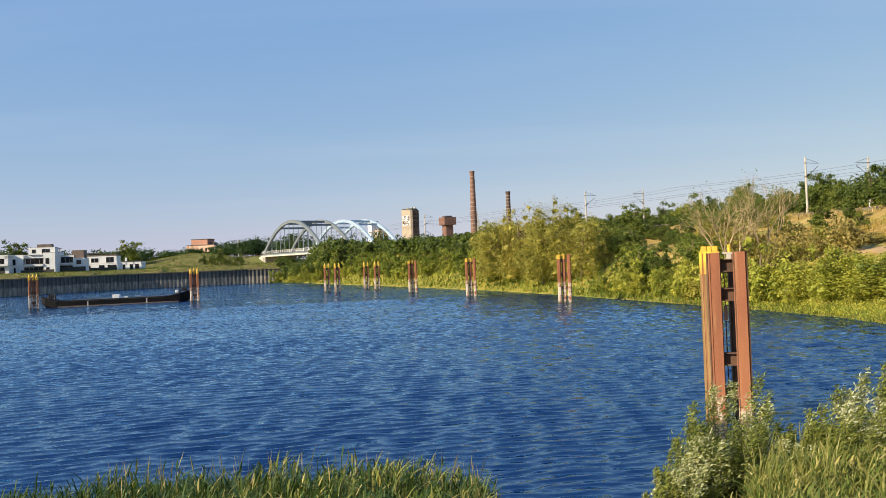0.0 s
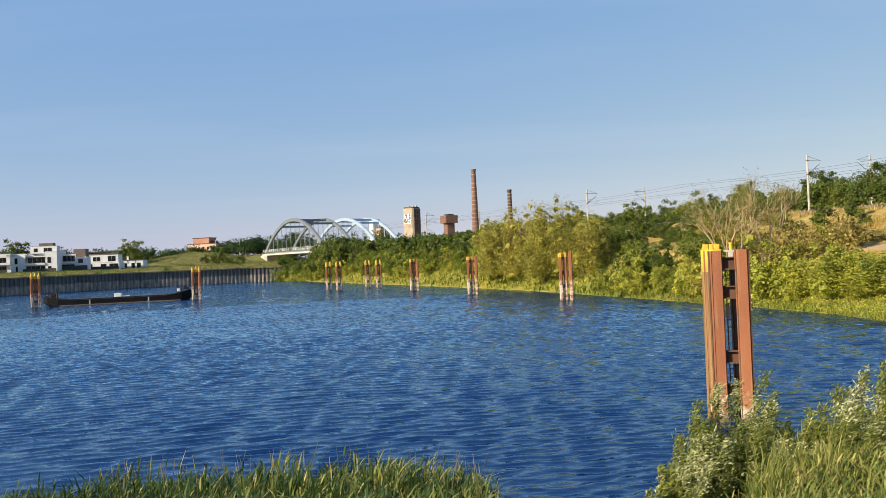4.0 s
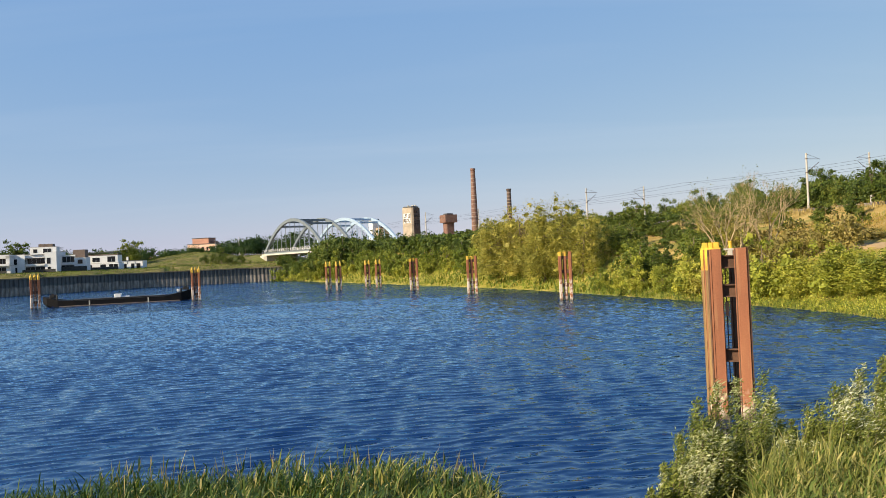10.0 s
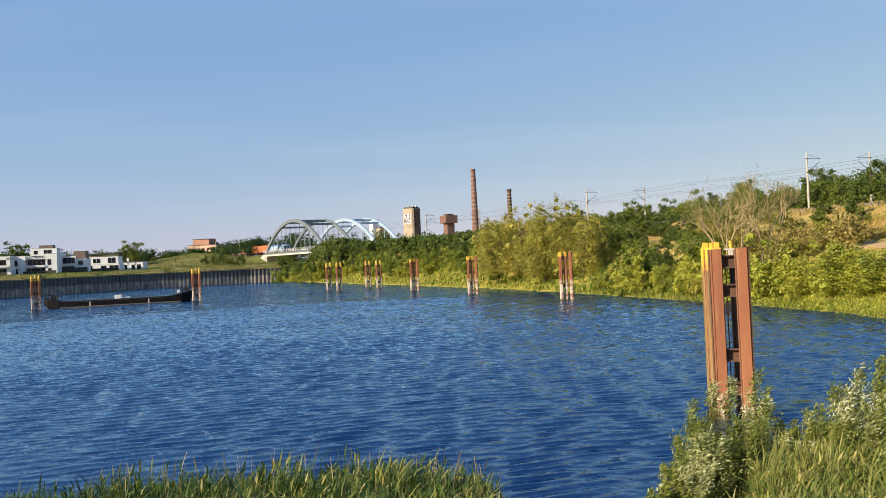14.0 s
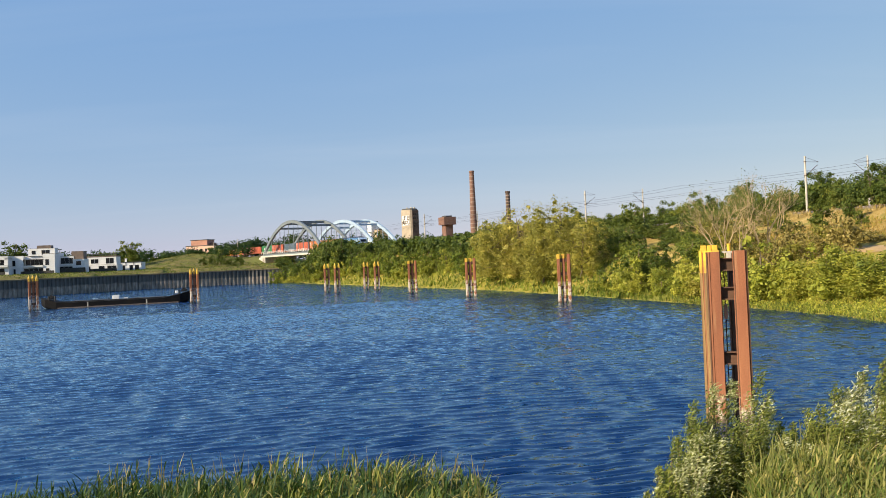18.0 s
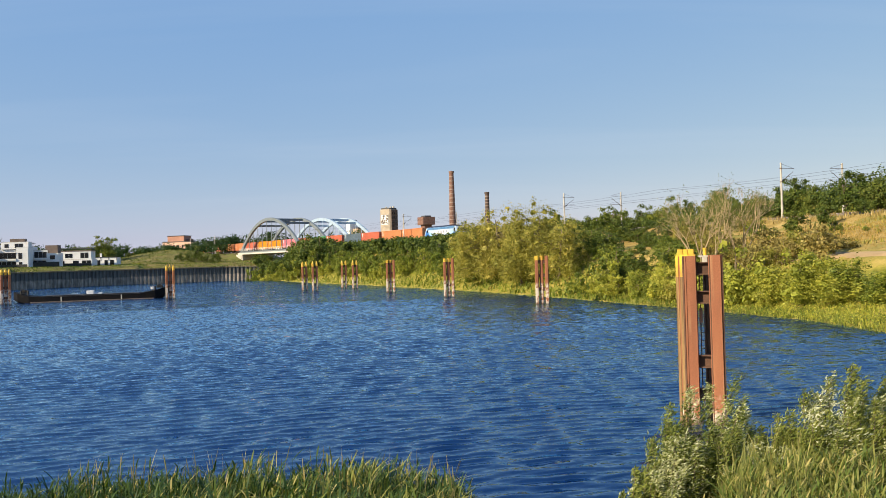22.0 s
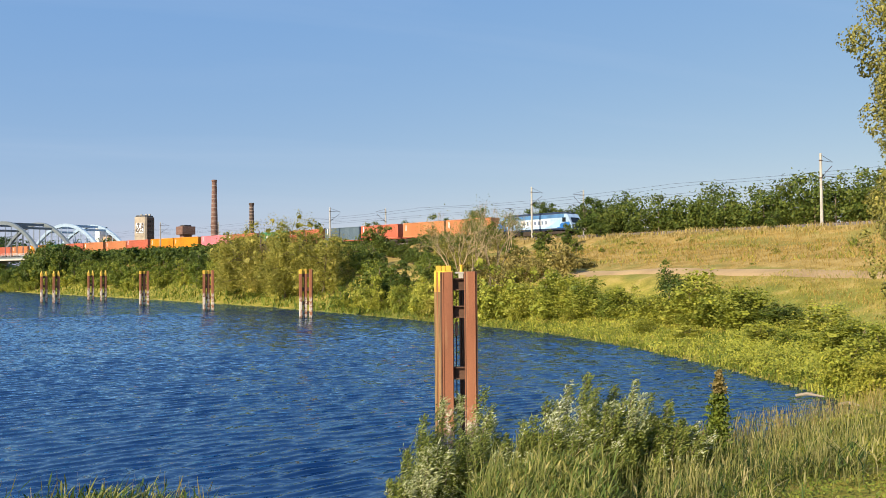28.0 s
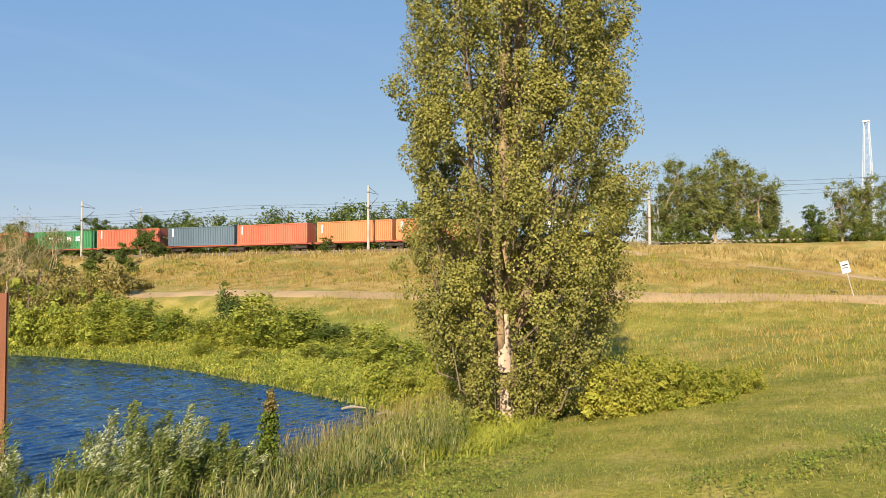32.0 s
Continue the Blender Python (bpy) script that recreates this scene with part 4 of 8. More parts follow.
# ---------------------------------------------------------------- barge
def build_barge():
    ax, ay, bx, by = -75.2, 153.4, -49.0, 161.0
    L = math.hypot(bx - ax, by - ay)
    rz = math.degrees(math.atan2(by - ay, bx - ax))
    t = thing("barge", "low black unladen cargo barge moored between pile clusters", "barge", pose(ax, ay, 0, 0, 0, rz))
    M_HULL = surface("black_hull_paint", (0.006, 0.006, 0.008), 0.75, var=0.5, fine=5, stain=(0.012, 0.01, 0.009))
    M_HULL.node_tree.nodes["Principled BSDF"].inputs["Specular IOR Level"].default_value = 0.12
    st = []
    for u, wid, z0, z1 in ((0, 1.2, 0.6, 2.0), (0.03, 2.4, 0.1, 1.75), (0.1, 2.9, -0.6, 1.2), (0.2, 3.0, -0.6, 1.0), (0.5, 3.0, -0.6, 0.95), (0.8, 3.0, -0.6, 1.05), (0.9, 2.8, -0.4, 1.55), (0.96, 2.1, 0.2, 2.0), (1.0, 0.7, 1.0, 2.4)):
        st.append([(u * L, -wid, z1), (u * L, -wid, max(z0, -0.6) + 0.35), (u * L, -wid * 0.8, z0), (u * L, wid * 0.8, z0), (u * L, wid, max(z0, -0.6) + 0.35), (u * L, wid, z1)])
    vs = [p for r in st for p in r]
    fs = []
    for i in range(len(st) - 1):
        for k in range(6):
            a, b = i * 6 + k, i * 6 + (k + 1) % 6
            fs.append((a, b, b + 6, a + 6))
    fs += [tuple(range(6)), tuple(range(len(vs) - 6, len(vs)))[::-1]]
    part("hull", Geo().add(vs, fs), M_HULL, t)
    part("hatch_coaming", Geo().box(L * 0.5, 0, 0.98, L * 0.62, 4.6, 0.3, 0, 0.15), M_HULL, t)
    g = Geo()
    for k in range(10):
        g.box(L * (0.22 + 0.06 * k), 0, 1.15, L * 0.055, 4.4, 0.08, 0, 0.08)
    part("hatch_covers", g, surface("grey_hatch", (0.03, 0.03, 0.032), 0.6), t)
    part("wheelhouse", Geo().box(L * 0.475, -0.4, 1.5, 1.3, 1.2, 0.7, 0, 0.1).box(L * 0.52, -0.2, 1.28, 1.6, 1.2, 0.22), M_WHITE, t, "small white deck box")
    part("winch", Geo().box(L * 0.06, 0, 2.0, 1.0, 1.6, 0.6).tube((L * 0.06, -0.9, 2.2), (L * 0.06, 0.9, 2.2), 0.3, 0.3, 10), M_STEEL_DARK, t)
    part("winch", Geo().box(L * 0.93, 0, 2.2, 1.2, 1.4, 0.5).tube((L * 0.93, -0.8, 2.4), (L * 0.93, 0.8, 2.4), 0.3, 0.3, 10), M_STEEL_DARK, t)
    part("anchor_house", Geo().box(L * 0.88, -0.8, 1.95, 0.6, 0.6, 0.5, 0, 0.1), M_WHITE, t, "white deck house")
    for u in (0.05, 0.09, 0.9, 0.97):
        part("bollard", Geo().tube((u * L, -1.8 + (u > 0.95) * 1.2, 1.4), (u * L, -1.8 + (u > 0.95) * 1.2, 2.3), 0.16, 0.16, 8), M_STEEL_DARK, t)
    part("boot_topping", Geo().box(L * 0.5, -3.02, 0.06, L * 0.78, 0.03, 0.2), M_TERRACE, t, "grey-brown waterline stripe")
    part("gunwale", Geo().box(L * 0.5, -2.95, 1.0, L * 0.6, 0.2, 0.1), M_STEEL_DARK, t, "raised steel gunwale")
    for u in (0.3, 0.68):
        part("draught_mark", Geo().box(u * L, -3.02, 0.55, 0.22, 0.04, 0.9), M_CONCRETE, t, "white painted hull mark")
    r = Geo()
    for u in np.linspace(0.84, 0.97, 6):
        r.tube((u * L, -2.0 + (u > 0.93) * 0.5, 1.6), (u * L, -2.0 + (u > 0.93) * 0.5, 2.9), 0.03, 0.03, 5)
    part("railing", r, M_STEEL_DARK, t)


build_barge()


# ---------------------------------------------------------------- white houses on the quay


def house(label, az, d, rz, blocks, windows, roofs=(), dark=(), base=7.0, zs=0.95):
    """blocks: (x0, x1, z0, z1, depth, set-back); windows: (centre, width, z0, z1, set-back)."""
    x, y, _ = polar(az, d)
    t = thing("house", label, "house", pose(x, y, base, 0, 0, rz - az) @ Matrix.Diagonal((1, 0.7, zs, 1)), "white cubic houses along the quay")
    for x0, x1, z0, z1, dep, back in blocks:
        lo = -2.0 if z0 == 0 else z0
        w = part("wall", Geo().box((x0 + x1) / 2, back + dep / 2, (lo + z1) / 2, x1 - x0, dep, z1 - lo), M_WHITE, t)
        part("parapet", Geo().box((x0 + x1) / 2, back + dep / 2, z1 + 0.05, x1 - x0 + 0.12, dep + 0.12, 0.1), M_CONCRETE, w, "pale roof edge")
    for cx, ww, z0, z1, back in windows:
        g = Geo()
        h = z1 - z0
        for ux, uz, sx, sz in ((0, -h / 2, ww, 0.1), (0, h / 2, ww, 0.1), (-ww / 2, 0, 0.1, h), (ww / 2, 0, 0.1, h)):
            g.box(cx + ux, back - 0.03, (z0 + z1) / 2 + uz, sx, 0.12, sz)
        win = part("window", g, M_ROOF_GREY, t)
        n = max(1, round(ww / 1.5))
        for k in range(n):
            part("pane", Geo().box(cx - ww / 2 + (k + 0.5) * ww / n, back - 0.012, (z0 + z1) / 2, ww / n - 0.08, 0.03, h - 0.1), M_GLASS, win)
    for x0, x1, z0, dep, back in roofs:
        g = Geo().box((x0 + x1) / 2, back + dep / 2, z0, x1 - x0, dep, 0.22)
        n = max(2, int((x1 - x0) / 2.2))
        for k in range(n):
            g.box(x0 + 0.15 + (x1 - x0 - 0.3) * k / (n - 1), back + 0.2, z0 - 0.7, 0.16, 0.16, 1.4)
        part("pergola", g, M_ROOF_GREY, t, "dark metal terrace canopy")
    # low ones are dark strips for hedge, screen and the shade on the terraces
    for x0, x1, z0, z1, dep, back in dark:
        part("roof_storey" if z0 > 1 else "screen_shade_strip", Geo().box((x0 + x1) / 2, back + dep / 2, (z0 + z1) / 2, x1 - x0, dep, z1 - z0), M_TERRACE if z0 > 1 else M_SCREEN_SHADE, t, "dark clad upper storey" if z0 > 1 else "dark strip for garden hedge, screen and terrace shade")
    return t


house("white cubic house with wide dark balconies", -28.75, 322, -17, [(-8, 4.6, 0, 3.1, 9, 0.8), (-8, 4.6, 5.7, 7.0, 9, 0), (-8, 4.6, 3.0, 3.7, 3, -0.6), (3.4, 4.6, 3.1, 6.4, 7, 0), (-8, 3.6, 3.1, 5.8, 6, 2.6)],
      [(-1, 8.4, 0.2, 2.5, 0.8), (-1, 8.4, 3.7, 5.6, 2.6)], [], [(-7, 4, 0, 1.2, 0.4, -2.5)])
house("tall white three-storey cubic house with stair tower", -26.78, 325, -17,
      [(-8.4, -2, 0, 7.6, 9, 0), (-2, 4.6, 0, 3.0, 9, 0.5), (-2, 4.6, 2.9, 3.6, 3, -0.5), (-2, 4.6, 3.0, 7.3, 7, 2.4), (4.6, 8.5, 0, 8.2, 8, 0), (-0.6, 8.3, 7.5, 10.4, 6, 1.6)],
      [(-5.2, 1.1, 3.6, 5.8, 0), (-5.2, 1.1, 0.3, 2.4, 0), (1.3, 6.3, 0.1, 2.4, 0.5), (1.3, 5.8, 3.6, 5.9, 2.4), (5.9, 1.1, 3.6, 5.9, 0), (6.0, 1.0, 0.2, 2.2, 0), (5.2, 2.6, 8.0, 9.7, 1.6), (1.2, 1.2, 8.2, 9.6, 1.6)],
      [(-2, 4.6, 6.0, 2.4, -0.2)], [(2.2, 7.0, 10.5, 11.7, 4, 2.2), (-2.4, 8.6, 0, 1.3, 0.4, -2.6)], 7.0, 0.87)
house("white cubic house with large terrace openings", -24.85, 330, -17,
      [(-7.1, -1.6, 0, 7.9, 9, 0), (-1.6, 3.2, 0, 3.0, 9, 0.6), (-1.6, 3.2, 2.9, 3.5, 3, -0.4), (-1.6, 3.2, 3.0, 6.4, 6, 2.2), (3.2, 7.2, 0, 5.2, 8, 0.4)],
      [(-3.4, 1.1, 4.6, 6.8, 0), (-3.4, 1.1, 0.3, 2.4, 0), (0.8, 4.2, 3.5, 5.8, 2.2), (0.8, 4.3, 0.1, 2.4, 0.6), (5.2, 1.6, 2.9, 4.4, 0.4)],
      [(-6, -1.6, 9.3, 4, 2)], [(2.4, 6.6, 5.3, 8.3, 6, 2.4), (-1, 8, 0, 1.9, 0.4, -2.4)])
house("white two-storey house with dark roof canopy", -22.85, 338, -17,
      [(-7.4, 7.2, 0, 2.7, 10, 0), (-7, 6.8, 2.7, 5.8, 8, 0.5)],
      [(-3.6, 1.7, 0.2, 2.2, 0), (1.4, 2.0, 0.2, 2.2, 0), (5.2, 3.2, 0.1, 2.2, 0), (-1.2, 2.6, 3.4, 5.0, 0.5), (4.4, 2.8, 3.2, 5.3, 0.5), (-5.6, 1.2, 0.2, 2.2, 0)],
      [(-5, 6.9, 7.0, 6, 0.8), (-9, -7.4, 2.9, 4, 0.5)], [(-7.1, 6.9, 5.85, 6.3, 7.8, 0.4), (-6.5, 7.4, 0, 1.2, 0.4, -2.4)])
house("low white single-storey house with chimney", -21.15, 345, -17, [(-5.9, 5.9, 0, 3.3, 8, 0), (-0.8, -0.1, 3.3, 5.0, 0.8, 2)],
      [(-1.2, 1.7, 0.2, 2.2, 0), (2.0, 1.2, 0.2, 2.2, 0), (4.2, 1.4, 0.2, 2.2, 0), (-4.2, 1.4, 0.9, 2.2, 0)], [(-6.1, 6.1, 3.45, 0.6, -0.3)])


# ---------------------------------------------------------------- industrial skyline
def chimney(az, d, top, r0, r1, label, mat):
    x, y, _ = polar(az, d)
    z = gz(x, y) - 0.5
    t = thing("chimney", label, "chimney", pose(x, y, z), "factory chimneys")
    n = 20
    ring = [(math.cos(2 * math.pi * i / n) * r0, math.sin(2 * math.pi * i / n) * r0) for i in range(n)]
    part("shaft", Geo().prism(ring, 0, top - z, shrink=r1 / r0), mat, t)
    H = top - z
    for k in range(14):
        u = 0.35 + 0.63 * k / 13
        r = r0 + (r1 - r0) * u + 0.07
        part("iron_band", Geo().tube((0, 0, H * u), (0, 0, H * u + 0.55), r, r, n), M_BRICK_BAND, t, "pale band round the shaft")
    part("rim", Geo().tube((0, 0, H - 1.0), (0, 0, H + 0.05), r1 + 0.25, r1 + 0.25, n), mat, t)


chimney(2.3, 500, 6 + 500 * math.tan(radians(6.1)), 2.5, 1.35, "tall tapering red-brick chimney with pale bands", M_BRICK)
chimney(4.75, 520, 6 + 520 * math.tan(radians(4.57)), 1.9, 1.3, "shorter sooty dark-brick chimney", M_BRICK_SOOT)


def block_tower(az, d, w, dep, top, mat, label, cap=None, panel=False, turn=24):
    x, y, _ = polar(az, d)
    z = gz(x, y) - 0.5
    t = thing("tower_building", label, "building", pose(x, y, z, 0, 0, -az + turn), "factory buildings on the skyline")
    H = top - z
    part("wall", Geo().box(0, 0, H / 2, w, dep, H, 0, w * 0.1), mat, t)
    part("roof", Geo().box(0, 0, H + 0.4, w * 0.9, dep * 0.9, 0.9, 0, w * 0.1), M_ROOF_GREY, t)
    if cap:
        part("upper_storey", Geo().box(0, 0, H - cap / 2, w * 1.55, dep * 1.55, cap, 0, 0.4), mat, t)
    rows = 0 if panel else int((H - 22) / 4)
    for k in range(max(0, rows)):
        for dx in (-0.27, 0.27):
            win = part("window", Geo().box(dx * w, -dep / 2 - 0.05, 24 + 4 * k, w * 0.16, 0.2, 1.6), M_ROOF_GREY, t)
    if panel:
        mural = part("mural_panel", Geo().box(0, -dep / 2 - 0.1, H - 6.4, w * 0.62, 0.3, w * 0.72), M_WHITE, t, "pale square mural with dark figures")
        mr = random.Random(4)
        for k in range(36):
            gx, gz_ = mr.uniform(-0.5, 0.5), mr.uniform(-0.5, 0.5)
            part("mural_mark", Geo().box(gx * w * 0.54, -dep / 2 - 0.28 - 0.006 * k, H - 6.4 + gz_ * w * 0.64, mr.uniform(0.3, 0.9), 0.1, mr.uniform(0.3, 0.9), 0), M_TERRACE if k % 3 else M_ROOF_GREY, mural)
        # shade of the right face, put into a darker brown sheet over the wall
        side = part("side_cladding", Geo().box(w / 2 + 0.05, 0, H / 2, 0.2, dep * 0.8, H - 0.6), surface("shaded_side_brown", (0.13, 0.09, 0.07), 0.9, coarse=0.4, var=0.3), t, "side wall in a darker brown for its shade")
        for k in range(4):
            for dy in (-0.22, 0.0, 0.22):
                part("window", Geo().box(w / 2 + 0.18, dy * dep, H - 2.5 - 2.6 * k, 0.1, 1.1, 1.4), M_GLASS, side)
        for dx in (-0.3, 0.1, 0.35):
            part("roof_vent", Geo().box(dx * w, 0.1 * dep, H + 1.2, 0.9, 0.9, 1.2), M_CONCRETE, t)
    return t


block_tower(-2.15, 500, 8.2, 8.2, 6 + 500 * math.tan(radians(3.55)), surface("grey_render", (0.4, 0.34, 0.27), 0.9, coarse=0.3, var=0.25), "pale brick tower block with a square mural", None, True, -36)
block_tower(0.45, 480, 5.2, 5.2, 6 + 480 * math.tan(radians(2.95)), M_BRICK, "brown brick water tower with wider head", 4.5)
block_tower(-4.75, 520, 5.5, 6, 6 + 520 * math.tan(radians(2.78)), M_WHITE, "pale factory block behind the bridge")
block_tower(-4.2, 515, 7.0, 6, 6 + 515 * math.tan(radians(2.25)), M_BRICK_PALE, "ochre factory block behind the bridge")


def brick_hall():
    x, y, _ = polar(-16.2, 620)
    t = thing("brick_hall", "long orange-brick building with stepped roof above the trees", "building", pose(x, y, 8.2, 0, 0, -14))
    salmon = surface("salmon_render", (0.72, 0.47, 0.36), 0.9, coarse=0.3, var=0.15)
    part("wall", Geo().box(0, 0, 6.4, 22, 12, 17.2), salmon, t)
    part("upper_storey", Geo().box(-1, 0, 17, 13, 10, 4.5), surface("red_render", (0.42, 0.22, 0.16), 0.9, coarse=0.3, var=0.2), t, "brown-red upper storey")
    part("roof", Geo().box(-1, 0, 19.5, 13.6, 10.6, 0.4).box(0, 0, 15.2, 22.6, 12.6, 0.5), M_ROOF_GREY, t)
    for k in range(6):
        part("window", Geo().box(-9 + 3.5 * k, -6.1, 12, 1.4, 0.2, 2), M_GLASS, t)
    part("roof_hut", Geo().box(-7, 0, 16.5, 3, 4, 3), M_WHITE, t)
    part("roof_hut", Geo().box(7, 0, 16.2, 4, 4, 2), M_BRICK, t)


brick_hall()


# ---------------------------------------------------------------- vegetation
def leaf_quads(rng, centres, outward, size, aspect=0.6, droop=0.0, jitter=0.8):
    """One four-sided leaf at each centre, turned at random but partly facing outward."""
    n = len(centres)
    nrm = rng.normal(size=(n, 3)) * jitter + outward
    nrm[:, 2] += 0.35
    nrm /= np.linalg.norm(nrm, axis=1, keepdims=True) + 1e-9
    ref = rng.normal(size=(n, 3))
    ref[:, 2] -= droop * 2
    u = ref - nrm * np.sum(ref * nrm, 1, keepdims=True)
    u /= np.linalg.norm(u, axis=1, keepdims=True) + 1e-9
    w = np.cross(nrm, u)
    s = (size * rng.uniform(0.6, 1.35, n))[:, None]
    a, b = u * s * 0.5, w * s * 0.5 * aspect
    v = np.stack([centres - a, centres - b + a * 0.1, centres + a, centres + b + a * 0.1], 1).reshape(-1, 3)
    return v, np.arange(4 * n).reshape(-1, 4)


def crown_points(rng, n, clumps, centre, radii, spread, shell=0.55):
    """Leaf places gathered in clumps inside an uneven ellipsoid."""
    d = rng.normal(size=(clumps, 3))
    d /= np.linalg.norm(d, axis=1, keepdims=True)
    r = shell + (1 - shell) * rng.uniform(0, 1, clumps) ** 0.6
    r *= rng.uniform(0.72, 1.08, clumps)
    c = centre + d * r[:, None] * radii
    k = rng.integers(0, clumps, n)
    off = rng.normal(size=(n, 3)) * spread * rng.uniform(0.5, 1.2, clumps)[k][:, None]
    off[:, 2] *= 0.75
    p = c[k] + off
    o = (p - centre) / radii
    o /= np.linalg.norm(o, axis=1, keepdims=True) + 1e-9
    return p, o, c


def lobe_points(rng, n, clumps, h, w, base, spread, lobes, shell):
    """Leaf places in clumps on several overlapping lobes, so that the outline is uneven."""
    cs, rs = [], []
    for i in range(lobes):
        a = 2 * math.pi * (i + rng.uniform(-0.3, 0.3)) / lobes
        r = w * rng.uniform(0.12, 0.26) * (0.3 if i == 0 else 1.0)
        rv = h * (1 - base) * rng.uniform(0.22, 0.3)
        top = h * (1.0 if i == 0 else rng.uniform(0.62, 0.94))
        cs.append((math.cos(a) * r, math.sin(a) * r, top - rv))
        rs.append((w * rng.uniform(0.22, 0.3), w * rng.uniform(0.22, 0.3), rv))
        if top - 2 * rv > h * (base + 0.12):
            cs.append((math.cos(a) * r * 1.1, math.sin(a) * r * 1.1, h * base + (top - 2 * rv - h * base) * 0.55 + rv * 0.3))
            rs.append((w * rng.uniform(0.2, 0.28), w * rng.uniform(0.2, 0.28), max(0.15 * h, (top - 2 * rv - h * base) * 0.7)))
    cs, rs = np.array(cs), np.array(rs)
    li = rng.integers(0, len(cs), clumps)
    d = rng.normal(size=(clumps, 3))
    d /= np.linalg.norm(d, axis=1, keepdims=True)
    r = (shell + (1 - shell) * rng.uniform(0, 1, clumps) ** 0.6) * rng.uniform(0.75, 1.04, clumps)
    c = cs[li] + d * r[:, None] * rs[li]
    k = rng.integers(0, clumps, n)
    p = c[k] + rng.normal(size=(n, 3)) * spread * rng.uniform(0.5, 1.25, clumps)[k][:, None] * np.array([1, 1, 0.85])
    o = (p - cs[li[k]]) / rs[li[k]]
    o /= np.linalg.norm(o, axis=1, keepdims=True) + 1e-9
    return p, o, c


def tree_parts(seed, h, w, n, leaf, clumps=34, base=0.22, trunk=0.16, aspect=0.65, limbs=9, shell=0.5, lobes=5, spread=0.065, tall=0.85):
    """Meshes of a trunk with limbs and of a leafy crown."""
    rng = np.random.default_rng(seed)
    _, _, c = lobe_points(rng, 4, clumps * 2, h, w, base, w * spread, lobes, shell)
    nb = len(c)
    rb = w * spread * 1.7 * rng.uniform(0.65, 1.3, nb)
    k = rng.choice(nb, n, p=rb ** 2 / np.sum(rb ** 2))
    o = rng.normal(size=(n, 3))
    o /= np.linalg.norm(o, axis=1, keepdims=True)
    shape = rng.uniform(0.7, 1.35, (nb, 3)) * np.array([1, 1, tall])
    p = c[k] + o * (rb[k] * rng.uniform(0.3, 1.22, n) ** 0.75)[:, None] * shape[k]
    keep = p[:, 2] > 0.03 * h
    v, q = leaf_quads(rng, p[keep], o[keep], leaf, aspect, 0.0, 0.62)
    # broad inner leaves that close each clump
    ci = np.repeat(np.arange(nb), 4)
    oi = rng.normal(size=(len(ci), 3))
    oi /= np.linalg.norm(oi, axis=1, keepdims=True)
    vi, qi = leaf_quads(rng, c[ci] + oi * (rb[ci] * 0.35)[:, None], oi, rb[ci] * 0.8, 0.9, 0.0, 0.4)
    q = np.concatenate([q, qi + len(v)])
    v = np.concatenate([v, vi])
    g = Geo()
    top = Vector((rng.normal() * 0.03 * h, rng.normal() * 0.03 * h, h * 0.8))
    mid = Vector((rng.normal() * 0.02 * h, rng.normal() * 0.02 * h, h * 0.35))
    g.path([(0, 0, -0.4), (0, 0, h * 0.05), mid, top], [trunk * 1.5, trunk, trunk * 0.75, trunk * 0.2], 8)
    for k in range(limbs):
        e = Vector(c[k % len(c)])
        u = rng.uniform(0.25, 0.8)
        s = mid * (1 - u) + top * u if e.z > mid.z else mid * rng.uniform(0.5, 1)
        m = s.lerp(e, 0.5) + Vector(rng.normal(size=3) * 0.03 * h)
        g.path([s, m, e], [trunk * 0.42, trunk * 0.28, trunk * 0.1], 4)
    return g.mesh("trunk"), np_mesh("crown", v, q)


def tree(name, label, category, seed, h, w, n, leaf, leaf_mat, bark=None, group="", **kw):
    t = thing(name, label, category, None, group)
    tm, cm = tree_parts(seed, h, w, n, leaf, **kw)
    part("trunk", tm, bark or M_BARK, t)
    part("crown", cm, leaf_mat, t, smooth=True)
    return t


def plant(proto, x, y, scale=1.0, rz=0.0, first=False, zs=None, sink=0.15):
    m = pose(x, y, gz(x, y) - sink, 0, 0, rz) @ Matrix.Diagonal((scale, scale, zs or scale, 1))
    if first:
        proto.matrix_basis = m
        return proto
    return copy_thing(proto, m)


class Nursery:
    """A few built plants of one kind; the first plantings use them, later ones copies."""

    def __init__(self, protos):
        self.protos, self.used, self.count = protos, set(), 0

    def put(self, rnd, x, y, scale, zs=None, sink=0.15):
        i = self.count % len(self.protos)
        self.count += 1
        first = i not in self.used
        self.used.add(i)
        return plant(self.protos[i], x, y, scale, rnd.uniform(0, 360), first, zs, sink)


R1 = random.Random(5)
DARK_TREES = Nursery([tree("broadleaf_tree", "dark green broadleaf tree in a dense bank wood", "tree", 10 + k, 8, 7.0, 2000, 0.4, M_LEAF["dark"], group="trees below the railway", clumps=24, base=0.1) for k in range(4)])
MID_TREES = Nursery([tree("broadleaf_tree", "mid-green broadleaf tree with rounded uneven crown", "tree", 20 + k, 8, 7.0, 2000, 0.4, M_LEAF["mid"], group="trees along the bank", clumps=24, base=0.1) for k in range(4)])
BACK_TREES = Nursery([tree("broadleaf_tree", "green broadleaf tree behind the railway line", "tree", 30 + k, 9, 7.0, 5200, 0.31, M_LEAF[("dark", "dark", "knoll", "dark", "mid")[k]], group="trees behind the railway", clumps=26, base=0.12, shell=0.35, limbs=12, lobes=6, spread=0.085) for k in range(5)])
